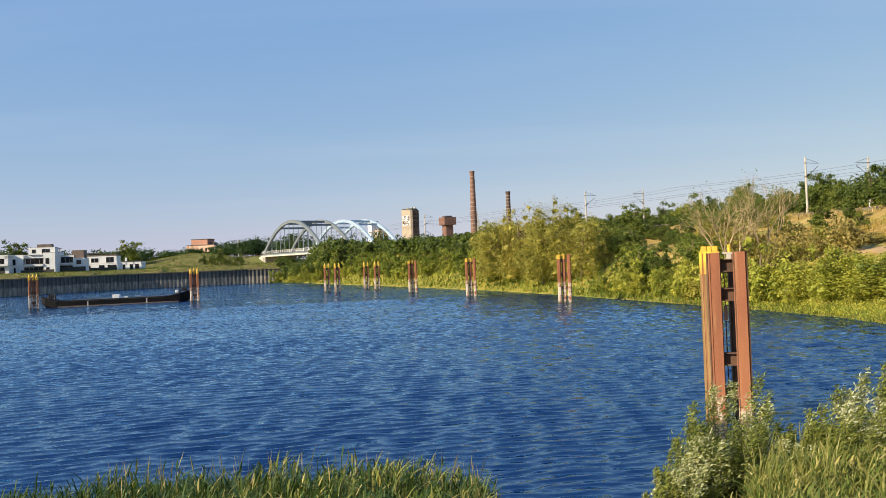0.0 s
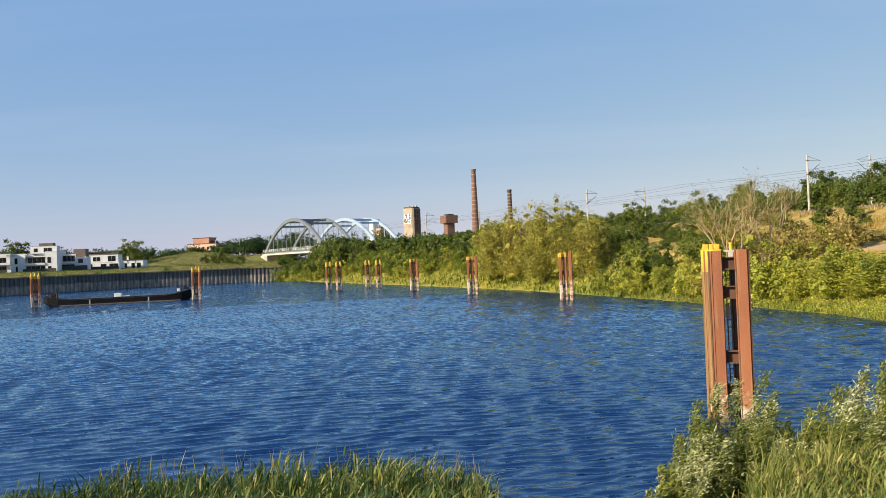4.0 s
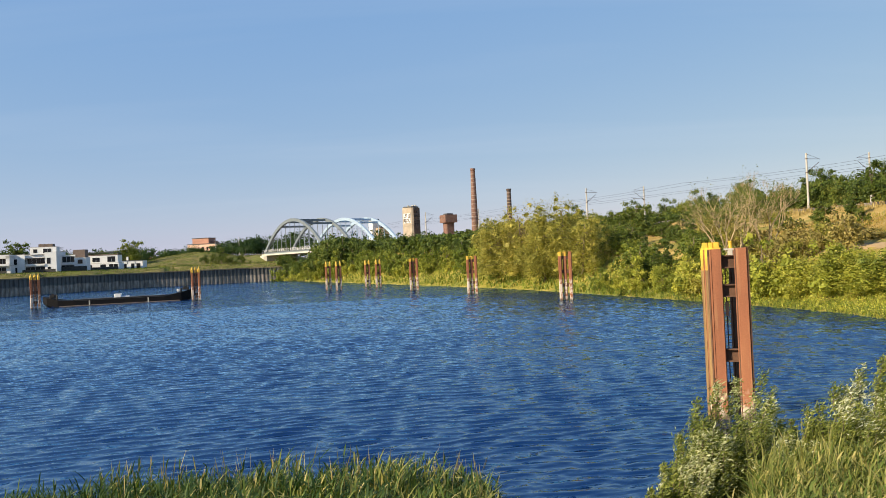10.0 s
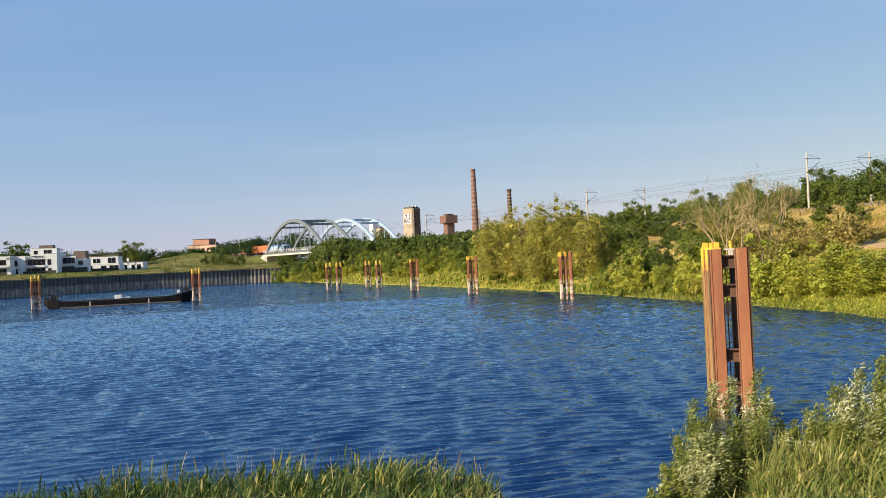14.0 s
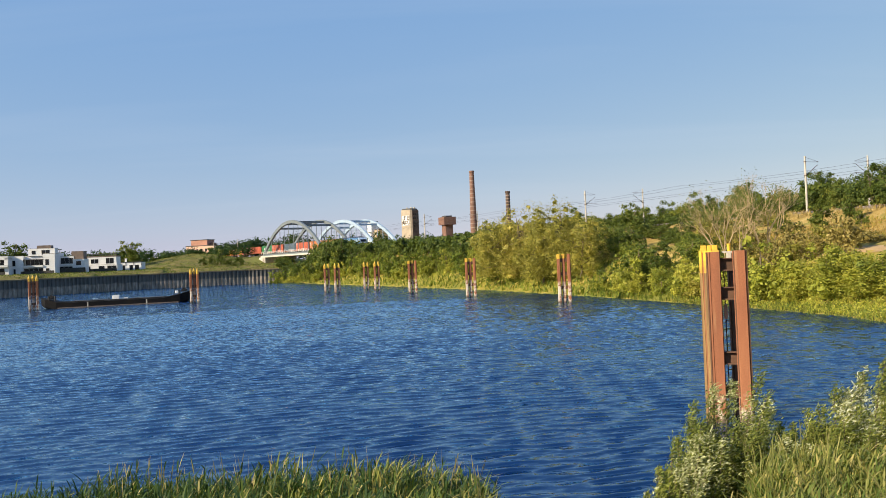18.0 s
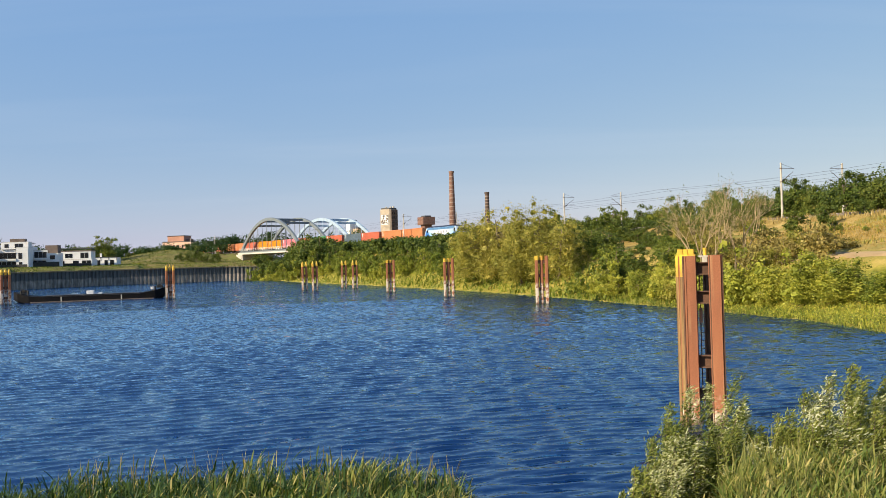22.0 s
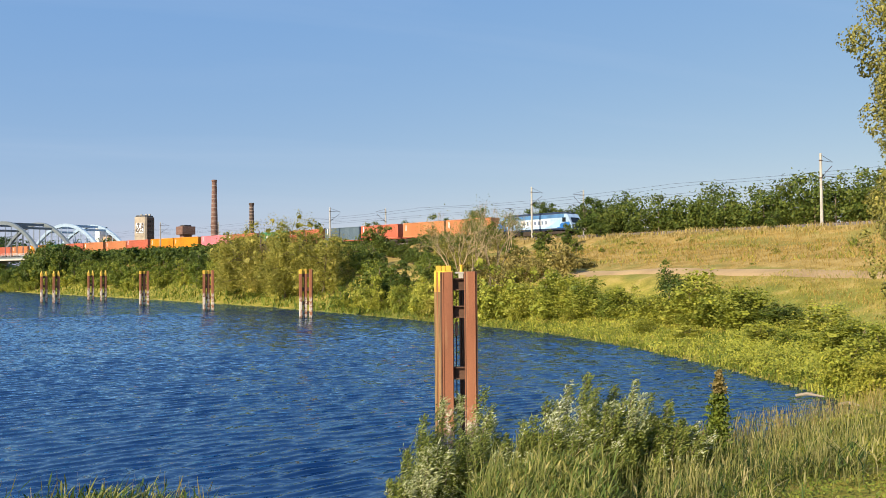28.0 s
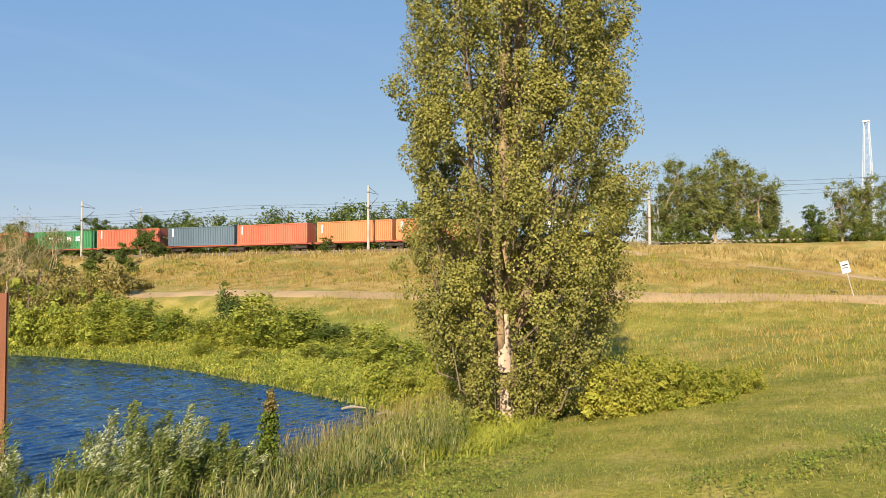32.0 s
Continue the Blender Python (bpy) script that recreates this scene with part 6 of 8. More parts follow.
# trees on the knoll to the side of the line
KNOLL = Nursery([tree("broadleaf_tree", "tall airy olive-green tree on the dry knoll", "tree", 80 + k, 12, 8.2, 8000, 0.22, M_LEAF["knoll"], M_DRY_TWIG, group="trees on the knoll", clumps=56, base=0.07, trunk=0.18, limbs=34, shell=0.25, lobes=9, spread=0.05, tall=1.2) for k in range(3)])
KNOLL_BUSHES = Nursery([tree("thicket_bush", "dark green thicket bush below the knoll trees", "bush", 86 + k, 5, 4.5, 3600, 0.2, M_LEAF["dark" if k else "mid"], group="thicket on the knoll", clumps=40, base=0.0, trunk=0.08, limbs=12, spread=0.055) for k in range(2)])
for az_, d_, el in ((64.0, 111, 8.9), (65.3, 110, 8.3), (66.5, 110, 9.5), (67.8, 111, 9.0), (69.2, 110, 8.8), (69.9, 113, 6.6), (63.2, 114, 6.6), (74.1, 108, 7.9), (75.6, 108, 6.9), (77.5, 108, 7.2), (80, 108, 7.0), (62.4, 128, 5.6)):
    put_polar(KNOLL, az_, d_, min(1.05, top_scale(az_, d_, el, 12.2)), top_scale(az_, d_, el, 12.2))
for az_, d_, el in ((63.4, 108, 4.2), (64.5, 107, 4.8), (65.7, 107, 4.2), (68.2, 107, 4.6), (69.4, 107, 4.4), (70.4, 107, 3.9), (71.6, 106, 4.6), (72.4, 106, 5.3), (73.2, 105, 4.4), (75.2, 104, 4.0), (76.4, 103, 4.2), (78.5, 103, 4.2), (70.9, 112, 4.4), (81, 103, 4.5)):
    put_polar(KNOLL_BUSHES, az_, d_, max(0.8, top_scale(az_, d_, el, 4.6)), top_scale(az_, d_, el, 4.6))
# distance: woods on the horizon, behind the houses and round the bridge
for az_, d_, el in ((-29.3, 372, 2.0), (-28.4, 368, 2.1), (-27.6, 366, 2.3), (-26.9, 368, 2.2), (-25.0, 378, 1.4), (-21.35, 372, 2.25), (-20.95, 372, 2.15), (-21.8, 376, 1.8), (-22.6, 372, 1.6), (-19.5, 385, 1.4)):
    put_polar(DARK_TREES, az_, d_, top_scale(az_, d_, el, 8.2))


# dark trees on the flank of the quay mound and before the brick building
for az_, d_, el in ((-16.3, 352, 0.9), (-15.8, 350, 1.3), (-15.2, 348, 1.5), (-14.5, 346, 1.35), (-13.9, 345, 0.95), (-15.5, 342, 0.95), (-14.9, 341, 1.0), (-14.3, 340, 0.8), (-17.8, 470, 1.35), (-17.2, 480, 1.5), (-16.7, 475, 1.4), (-16.1, 480, 1.5), (-15.5, 470, 1.55)):
    sc = top_scale(az_, d_, el, 7.9)
    put_polar(DARK_TREES, az_, d_, max(0.6, min(sc, 1.2)), sc)


def wood(name, label, spots, stops, seed, leaf=0.95, per=520):
    """A far wood as one mass: many uneven leafy crowns with bare stems below."""
    rng = np.random.default_rng(seed)
    vs, n, g = [], 0, Geo()
    for x, y, h, w in spots:
        z = gz(x, y)
        c = np.array([x, y, z + h * 0.56])
        p, o, _ = crown_points(rng, per, 30, c, np.array([w * 0.45, w * 0.45, h * 0.42]), w * 0.085, 0.5)
        v, _ = leaf_quads(rng, p, o, leaf, 0.7)
        vs.append(v)
        g.tube((x, y, z - 0.3), (x, y, z + h * 0.6), 0.16, 0.08, 5)
    v = np.concatenate(vs)
    t = thing(name, label, "wood", kind="stuff")
    part("crowns", np_mesh(name, v, np.arange(len(v)).reshape(-1, 4)), M_LEAF[stops], t)
    part("stems", g, M_BARK, t)


def spot(az, d, el, w):
    x, y, _ = polar(az, d)
    return x, y, max(3.0, 6 + d * math.tan(radians(el)) - gz(x, y)), w


wood("bank_wood", "dense dark green wood on the bank below the railway", BANK_WOOD, "dark", 206, 0.66, 900)
far_ = []
for k in range(60):
    az_ = -31 + 21.5 * k / 59 + R1.uniform(-0.3, 0.3)
    el = 1.12 * np.interp(az_, [-30, -27, -24, -21.5, -19, -17.6, -15.3, -14.6, -13.4, -11, -9], [1.8, 1.7, 1.4, 1.6, 1.25, 1.1, 1.1, 1.6, 1.9, 2.2, 2.3]) * R1.uniform(0.8, 1.05)
    far_.append(spot(az_, R1.uniform(395, 470), el, R1.uniform(8, 13)))
wood("distant_wood", "dark green woods on the horizon behind the houses", far_, "lush", 201, 0.8, 700)
far_ = []
for k in range(24):
    az_ = -17.5 + 4.7 * k / 23
    far_.append(spot(az_, R1.uniform(388, 430), np.interp(az_, [-17.5, -15.7, -15, -13], [0.75, 1.1, 1.8, 2.1]) * R1.uniform(0.8, 1.05), R1.uniform(8, 11)))
wood("bridge_thicket", "green thicket beside the bridge ramp", far_, "lush", 202, 0.7, 600)
far_ = []
for k in range(34):
    az_ = -11 + 18 * k / 33
    far_.append(spot(az_, R1.uniform(400, 460), R1.uniform(1.7, 2.35), R1.uniform(9, 14)))
wood("distant_wood", "dark woods in front of the factory chimneys", far_, "lush", 203)
far_ = []
for k in range(110):
    az_ = -6 + 66 * k / 109
    d_ = rail_d(az_) + R1.uniform(13, 17)
    x_, y_, _ = polar(az_, d_)
    tall_ = float(np.interp(az_, [20, 28, 56], [1.0, 2.4, 2.6]))
    far_.append((x_, y_, R1.uniform(2.4, 4.2) * tall_, R1.uniform(3.5, 5.5) * (0.4 + 0.6 * tall_)))
wood("trackside_scrub", "dense green scrub along the far side of the railway", far_[:61], "dark", 205, 0.42, 1050)
wood("trackside_scrub", "dense dark scrub along the far side of the railway", far_[61:], "dark", 207, 0.42, 1050)
far_ = []
for k in range(70):
    az_ = 84 + 242 * k / 69
    d_ = R1.uniform(150, 260)
    far_.append(spot(az_, d_, R1.uniform(1.5, 3.5), R1.uniform(9, 14)))
wood("distant_wood", "green woods closing the horizon behind the meadow", far_, "mid", 204, 1.4, 200)


# ---------------------------------------------------------------- near willows, reeds, grass
def clump_noise(p):
    """A smooth uneven field, 0 to 1, over points in space."""
    x, y, z = p[:, 0], p[:, 1], p[:, 2]
    return 0.5 + 0.27 * np.sin(2.1 * x + 0.8 * z + 1.3 * np.sin(1.7 * y)) + 0.23 * np.sin(2.6 * z - 1.4 * x + 2.0 * np.sin(1.3 * x + y))


def willow_bush(seed, az, d, h, w, n=16000, label="silvery-green willow bush tossing in the wind at the water's edge"):
    rng = np.random.default_rng(seed)
    x, y, _ = polar(az, d)
    t = thing("willow_bush", label, "bush", pose(x, y, gz(x, y) - 0.1), "willow bushes on the near bank")
    g = Geo()
    pts, outs = [], []
    stems = 64
    dirs, tips = [], []
    for k in range(stems):
        a = rng.uniform(0, 2 * math.pi)
        r = w / 2 * math.sqrt(rng.uniform(0.02, 1))
        hh = h * (1 - 0.42 * (2 * r / w) ** 2) * rng.uniform(0.5, 1.08)
        p0 = np.array([math.cos(a) * r * 0.35, math.sin(a) * r * 0.35, -0.1])
        p2 = np.array([math.cos(a) * r + 0.1 * hh, math.sin(a) * r - 0.03 * hh, hh])
        p1 = np.array([math.cos(a) * r * 0.8, math.sin(a) * r * 0.8, hh * 0.6])
        u = np.linspace(0, 1, 6)[:, None]
        cv = (1 - u) ** 2 * p0 + 2 * u * (1 - u) * p1 + u ** 2 * p2
        g.path([Vector(c) for c in cv], list(np.linspace(0.02, 0.005, 6)), 4)
        m = int(2.5 * n) // stems
        uu = rng.uniform(0.12, 1.02, m)[:, None] ** 0.8
        c = (1 - uu) ** 2 * p0 + 2 * uu * (1 - uu) * p1 + uu ** 2 * p2
        s = (0.13 * (1.05 - uu) + 0.035) * h / 2.4
        tips.append(uu[:, 0])
        tan = 2 * (1 - uu) * (p1 - p0) + 2 * uu * (p2 - p1)
        dirs.append(tan / np.linalg.norm(tan, axis=1, keepdims=True))
        pts.append(c + rng.normal(size=(m, 3)) * s)
        outs.append(np.repeat(np.array([[math.cos(a) + 0.6, math.sin(a), 0.3]]), m, 0))
    p, o = np.concatenate(pts), np.concatenate(outs)
    u = np.concatenate(dirs) * 0.5 + np.array([0.55, -0.25, 0.0]) + rng.normal(size=p.shape) * 0.42
    u /= np.linalg.norm(u, axis=1, keepdims=True)
    wv = np.cross(u, rng.normal(size=p.shape) + o * 0.4)
    wv /= np.linalg.norm(wv, axis=1, keepdims=True) + 1e-9
    ls = (0.09 * rng.uniform(0.6, 1.35, len(p)))[:, None]
    v = np.stack([p, p + u * ls * 0.45 - wv * ls * 0.15, p + u * ls, p + u * ls * 0.45 + wv * ls * 0.15], 1).reshape(-1, 3)
    blown = clump_noise(p * 1.4 + seed)
    turned = (rng.uniform(0, 1, len(p)) < np.clip((blown - 0.48) * 4.4, 0, 0.85) * np.clip(p[:, 2] / h * 1.8 - 0.45, 0, 1))
    q = np.arange(len(v)).reshape(-1, 4)
    vp = v.reshape(-1, 4, 3)[turned].reshape(-1, 3)
    v = v.reshape(-1, 4, 3)[~turned].reshape(-1, 3)
    q = np.arange(len(v)).reshape(-1, 4)
    part("turned_foliage", np_mesh("turned_foliage", vp, np.arange(len(vp)).reshape(-1, 4)), M_LEAF["silver"], t, "pale leaf undersides turned by the wind")
    tagged(part("stem_tangle", g, M_BARK, t), kind="stuff")
    part("crown", np_mesh("crown", v, q), M_LEAF["willow"], t)
    return t


NEAR_BUSHES = [
    willow_bush(1, 18.6, 20.2, 3.3, 3.1, 16000),
    willow_bush(2, 27.0, 20.4, 3.15, 3.0, 16000),
    willow_bush(3, 22.6, 20.0, 2.1, 2.4, 11000),
    willow_bush(4, 29.9, 20.4, 2.75, 3.0, 15000),
    willow_bush(5, 32.9, 21.0, 2.2, 2.3, 11000),
    willow_bush(6, 15.6, 18.6, 1.95, 2.0, 8000),
    willow_bush(7, 24.4, 18.4, 1.65, 2.2, 8000),
]


def blades(rng, xy, height, width, bend, z=None, segs=3):
    """Tapered bent blades rooted at xy."""
    n = len(xy)
    zz = ground_z(xy[:, 0], xy[:, 1]) if z is None else z
    a = rng.uniform(0, 2 * math.pi, n)
    lean = np.stack([np.cos(a), np.sin(a)], 1) * (bend * rng.uniform(0.2, 1, n) * height)[:, None]
    lean[:, 0] += 0.08 * height * rng.uniform(0, 1.6, n)
    b = rng.uniform(0, math.pi, n)
    wv = np.stack([np.cos(b), np.sin(b)], 1) * (width * rng.uniform(0.6, 1.3, n))[:, None] * 0.5
    rows = []
    for i in range(segs + 1):
        u = i / segs
        c = xy + lean * u ** 2
        zc = zz - 0.05 + height * (u - 0.34 * bend * u ** 3)
        k = (1 - u) ** 0.7 + 0.04
        rows.append(np.concatenate([c - wv * k, zc[:, None]], 1))
        rows.append(np.concatenate([c + wv * k, zc[:, None]], 1))
    v = np.stack(rows, 1).reshape(-1, 3)
    m = 2 * (segs + 1)
    base = np.arange(n)[:, None] * m
    q = np.concatenate([base + np.array([[2 * i, 2 * i + 1, 2 * i + 3, 2 * i + 2]]) for i in range(segs)], 0)
    return v, q


def stalks(rng, xy, height):
    """Thin stalks that end in a feathery seed head."""
    n = len(xy)
    zz = ground_z(xy[:, 0], xy[:, 1])
    a = rng.uniform(0, 2 * math.pi, n)
    lean = np.stack([np.cos(a), np.sin(a)], 1) * (0.14 * height)[:, None]
    lean[:, 0] += 0.06 * height
    b = rng.uniform(0, math.pi, n)
    w = np.stack([np.cos(b), np.sin(b)], 1)
    rows = []
    for u, k in ((0.0, 0.005), (0.84, 0.004), (0.9, 0.009), (1.0, 0.002)):
        c = xy + lean * u ** 2
        z = (zz + height * u)[:, None]
        rows += [np.concatenate([c - w * k, z], 1), np.concatenate([c + w * k, z], 1)]
    v = np.stack(rows, 1).reshape(-1, 3)
    base = np.arange(n)[:, None] * 8
    q = np.concatenate([base + np.array([[2 * i, 2 * i + 1, 2 * i + 3, 2 * i + 2]]) for i in range(3)], 0)
    return v, q


def scatter(rng, n, az0, az1, d0, d1, sd0, sd1):
    az = np.radians(rng.uniform(az0, az1, n))
    d = np.sqrt(rng.uniform(d0 ** 2, d1 ** 2, n))
    xy = np.stack([d * np.sin(az), d * np.cos(az)], 1)
    sd = shore_distance(xy[:, 0], xy[:, 1])
    return xy[(sd > sd0) & (sd < sd1)]


def field(name, label, category, v, q, mat):
    return tagged(part(name, np_mesh(name, v, q), mat), label, category, kind="stuff")


def reeds(rng, xy, height, leaves=6, width=0.04, length=0.6):
    """Reed plants: thin stems with arching leaves set up them at all angles."""
    n = len(xy)
    zz = ground_z(xy[:, 0], xy[:, 1]) - 0.05
    lean = rng.normal(size=(n, 2)) * 0.1 + np.array([0.1, -0.02])
    w = rng.normal(size=(n, 2))
    w *= 0.006 / np.linalg.norm(w, axis=1, keepdims=True)
    rows = []
    for u in (0.0, 0.55, 1.0):
        c = xy + lean * (height * u ** 1.7)[:, None]
        z = (zz + height * u)[:, None]
        rows += [np.concatenate([c - w, z], 1), np.concatenate([c + w, z], 1)]
    vs = [np.stack(rows, 1).reshape(-1, 3)]
    qs = [np.concatenate([np.arange(n)[:, None] * 6 + np.array([[0, 1, 3, 2]]) + 2 * i for i in range(2)])]
    total = len(vs[0])
    for j in range(leaves):
        u = 0.18 + 0.8 * (j + rng.uniform(0, 1, n)) / leaves
        base = np.concatenate([xy + lean * (height * u ** 1.7)[:, None], (zz + height * u)[:, None]], 1)
        a = rng.uniform(0, 2 * math.pi, n)
        h = np.stack([np.cos(a) + 0.45, np.sin(a)], 1)
        h /= np.linalg.norm(h, axis=1, keepdims=True)
        e0 = np.radians(rng.uniform(38, 78, n))
        L = length * rng.uniform(0.6, 1.25, n) * (1.1 - 0.35 * u)
        dr = rng.uniform(0.2, 0.95, n)
        ww = (width * rng.uniform(0.65, 1.3, n) * 0.5)[:, None]
        side = np.stack([-h[:, 1], h[:, 0], np.zeros(n)], 1)
        rows = []
        for sft, k in ((0.0, 0.45), (0.35, 1.0), (0.7, 0.75), (1.0, 0.06)):
            c = base + np.concatenate([h * (L * sft * np.cos(e0) * (1 + 0.25 * sft))[:, None], (L * (sft * np.sin(e0) - 0.55 * dr * sft ** 2))[:, None]], 1)
            rows += [c - side * ww * k, c + side * ww * k]
        vs.append(np.stack(rows, 1).reshape(-1, 3))
        qs += [np.arange(n)[:, None] * 8 + np.array([[0, 1, 3, 2]]) + 2 * i + total for i in range(3)]
        total += 8 * n
    return np.concatenate(vs), np.concatenate(qs)


def carpet(rng, xy, top, size):
    """Broad leaves of low herbs and creepers, heaped in uneven mounds over the ground."""
    z = ground_z(xy[:, 0], xy[:, 1]) + 0.03 + top * rng.uniform(0, 1, len(xy)) ** 0.7
    p = np.concatenate([xy, z[:, None]], 1)
    return leaf_quads(rng, p, np.tile(np.array([[-0.25, -0.35, 0.5]]), (len(xy), 1)), size, 0.75, 0.0, 0.6)


TRACK = [polar(a, d)[:2] for a, d in ((15, 112), (20, 103), (25, 96), (30, 90), (36, 83), (42, 77), (48, 72), (54, 69), (60, 67), (68, 66), (76, 66), (84, 66))]
RAMP = [polar(a, d)[:2] for a, d in ((59, 96), (62, 92), (66, 88), (70, 85), (74, 82), (80, 80), (86, 80))]


def trodden(xy):
    """How freely grass grows near the tracks: 0 on them, 1 well away."""
    best = np.full(len(xy), 1e9)
    for line in (TRACK, RAMP):
        for (ax, ay), (bx, by) in zip(line, line[1:]):
            dx, dy = bx - ax, by - ay
            k = np.clip(((xy[:, 0] - ax) * dx + (xy[:, 1] - ay) * dy) / (dx * dx + dy * dy), 0, 1)
            best = np.minimum(best, np.hypot(xy[:, 0] - ax - k * dx, xy[:, 1] - ay - k * dy))
    return np.clip((best - 1.6) / 7.0, 0, 1)


RNG = np.random.default_rng(3)


def clumpy(xy, scale=0.9):
    """Uneven growth without rows, 0 to 1."""
    x, y = xy[:, 0] * scale, xy[:, 1] * scale
    x, y = x + 1.3 * np.sin(0.61 * y + 0.4) + 0.7 * np.sin(1.37 * y - 0.5 * x), y + 1.4 * np.sin(0.53 * x + 1.1) + 0.6 * np.sin(1.19 * x + 0.7 * y)
    return 0.5 + 0.25 * np.sin(1.7 * x + 0.6 * y) * np.sin(1.3 * y - 0.4 * x) + 0.25 * np.sin(4.1 * x - 2.3 * y + 1.0) * np.sin(3.3 * y + 1.9 * x)


xy_ = scatter(RNG, 8600, -31, 2.3, 9.5, 20, -0.3, 6.5)
sd_ = shore_distance(xy_[:, 0], xy_[:, 1])
cl_ = clumpy(xy_)
hh_ = RNG.uniform(1.2, 1.75, len(xy_)) * np.interp(sd_, [-0.3, 2, 6.5], [1.12, 1.08, 0.85]) * (0.74 + 0.46 * cl_)
hh_ *= np.interp(np.degrees(np.arctan2(xy_[:, 0], xy_[:, 1])), [-30, -27, -20, -8, 1, 2.3], [0.78, 0.88, 1.0, 1.04, 1.02, 0.72])
lush_ = RNG.uniform(0, 1, len(xy_)) < np.clip(1.35 - 0.9 * cl_ - 0.085 * (xy_[:, 0] + 5.5), 0.2, 0.95)
field("tall_grass", "tall lush dark green reeds along the near bank", "grass", *reeds(RNG, xy_[lush_], hh_[lush_] * 0.9, 8, 0.031, 0.58), M_LEAF["lush"])
field("tall_grass", "tall yellow-green reeds along the near bank", "grass", *reeds(RNG, xy_[~lush_], hh_[~lush_] * 0.86, 8, 0.031, 0.56), M_LEAF["reed"])
xy_ = scatter(RNG, 330, -24, 2.3, 13, 20, -0.3, 3.0)
field("seed_stalks", "thin brown seed stalks above the reeds", "grass", *stalks(RNG, xy_, RNG.uniform(1.5, 2.15, len(xy_))), M_LEAF["straw"])
xy_ = scatter(RNG, 12500, 14, 50, 12, 36, -0.2, 8.0)
cl_ = clumpy(xy_)
keep_ = shore_distance(xy_[:, 0], xy_[:, 1]) < 3.0 + 3.6 * cl_ + RNG.normal(size=len(xy_)) * 0.5
xy_, cl_ = xy_[keep_], cl_[keep_]
hh_ = RNG.uniform(0.32, 0.92, len(xy_)) * (0.4 + 0.95 * cl_)
pick_ = RNG.uniform(0, 1, len(xy_)) + 0.5 * (clumpy(xy_, 0.55) - 0.5)
for lab_, key_, sel_ in (("green reeds between the willow bushes", "lush", pick_ < 0.2), ("yellow-green reeds behind the bushes", "reed", (pick_ >= 0.2) & (pick_ < 0.52)),
                         ("straw-coloured sedge behind the bushes", "sedge", pick_ >= 0.52)):
    field("tall_grass", lab_, "grass", *reeds(RNG, xy_[sel_], hh_[sel_], 5, 0.026, 0.5), M_LEAF[key_])
xy_ = scatter(RNG, 52000, 20, 56, 12, 34, 3.2, 9.0)
xy_ = xy_[clumpy(xy_, 0.7) + RNG.normal(size=len(xy_)) * 0.12 > 0.42]
field("low_herbs", "low green herbs along the edge of the meadow", "herbs", *carpet(RNG, xy_, 0.08 + 0.5 * clumpy(xy_, 1.3) ** 2, 0.07), M_LEAF["mid"])
xy_ = scatter(RNG, 14000, 28, 50, 17, 36, -0.2, 5.0)
edge_ = (shore_distance(xy_[:, 0], xy_[:, 1]) < 2.2) & (RNG.uniform(0, 1, len(xy_)) < 0.4)
field("seed_stalks", "pale feathery reed tufts at the water's edge", "grass", *stalks(RNG, xy_[edge_], RNG.uniform(0.9, 1.5, int(edge_.sum()))), M_LEAF["straw"])
xy_ = xy_[~edge_][::2]
field("seed_stalks", "pale straw reed stalks by the water", "grass", *stalks(RNG, xy_, RNG.uniform(0.7, 1.3, len(xy_))), M_LEAF["sedge"])
xy_ = scatter(RNG, 60000, 46, 82, 9, 44, 3.5, 60)
cl_ = clumpy(xy_, 0.45)
hh_ = RNG.uniform(0.1, 0.26, len(xy_)) * (0.5 + cl_)
dry_ = RNG.uniform(0, 1, len(xy_)) < 0.15 + 0.45 * clumpy(xy_, 0.16)
field("meadow_grass", "pale dry stalks in the mown meadow", "grass", *blades(RNG, xy_[dry_], hh_[dry_], 0.016, 0.9, None, 2), M_LEAF["sedge"])
field("meadow_grass", "green blades in the mown meadow", "grass", *blades(RNG, xy_[~dry_], hh_[~dry_] * 0.85, 0.022, 0.9, None, 2), M_LEAF["mid"])
xy_ = scatter(RNG, 34000, 46, 80, 7, 36, 3.0, 60)
field("meadow_grass", "short mown meadow grass", "grass", *blades(RNG, xy_, RNG.uniform(0.05, 0.17, len(xy_)), 0.022, 0.7, None, 2), M_LEAF["lawn"])
xy_ = scatter(RNG, 64000, 18, 80, 60, 125, 14, 120)
free_ = trodden(xy_)
keep_ = (rail_distance(xy_[:, 0], xy_[:, 1]) > 9) & (free_ > 0)
xy_, free_ = xy_[keep_], free_[keep_]
field("dry_grass", "long dry golden grass on the slope", "grass", *blades(RNG, xy_, RNG.uniform(0.25, 0.72, len(xy_)) * (0.25 + 0.75 * free_) * (0.6 + 0.8 * clumpy(xy_, 0.3)), 0.06, 0.8, None, 2), M_LEAF["gold"])
xy_ = scatter(RNG, 66000, 8, 47, 28, 115, -0.1, 9.0)
mix_ = clumpy(xy_, 0.5) + RNG.normal(size=len(xy_)) * 0.15 > 0.5
far_ = np.degrees(np.arctan2(xy_[:, 0], xy_[:, 1])) < 23 + RNG.normal(size=len(xy_)) * 3
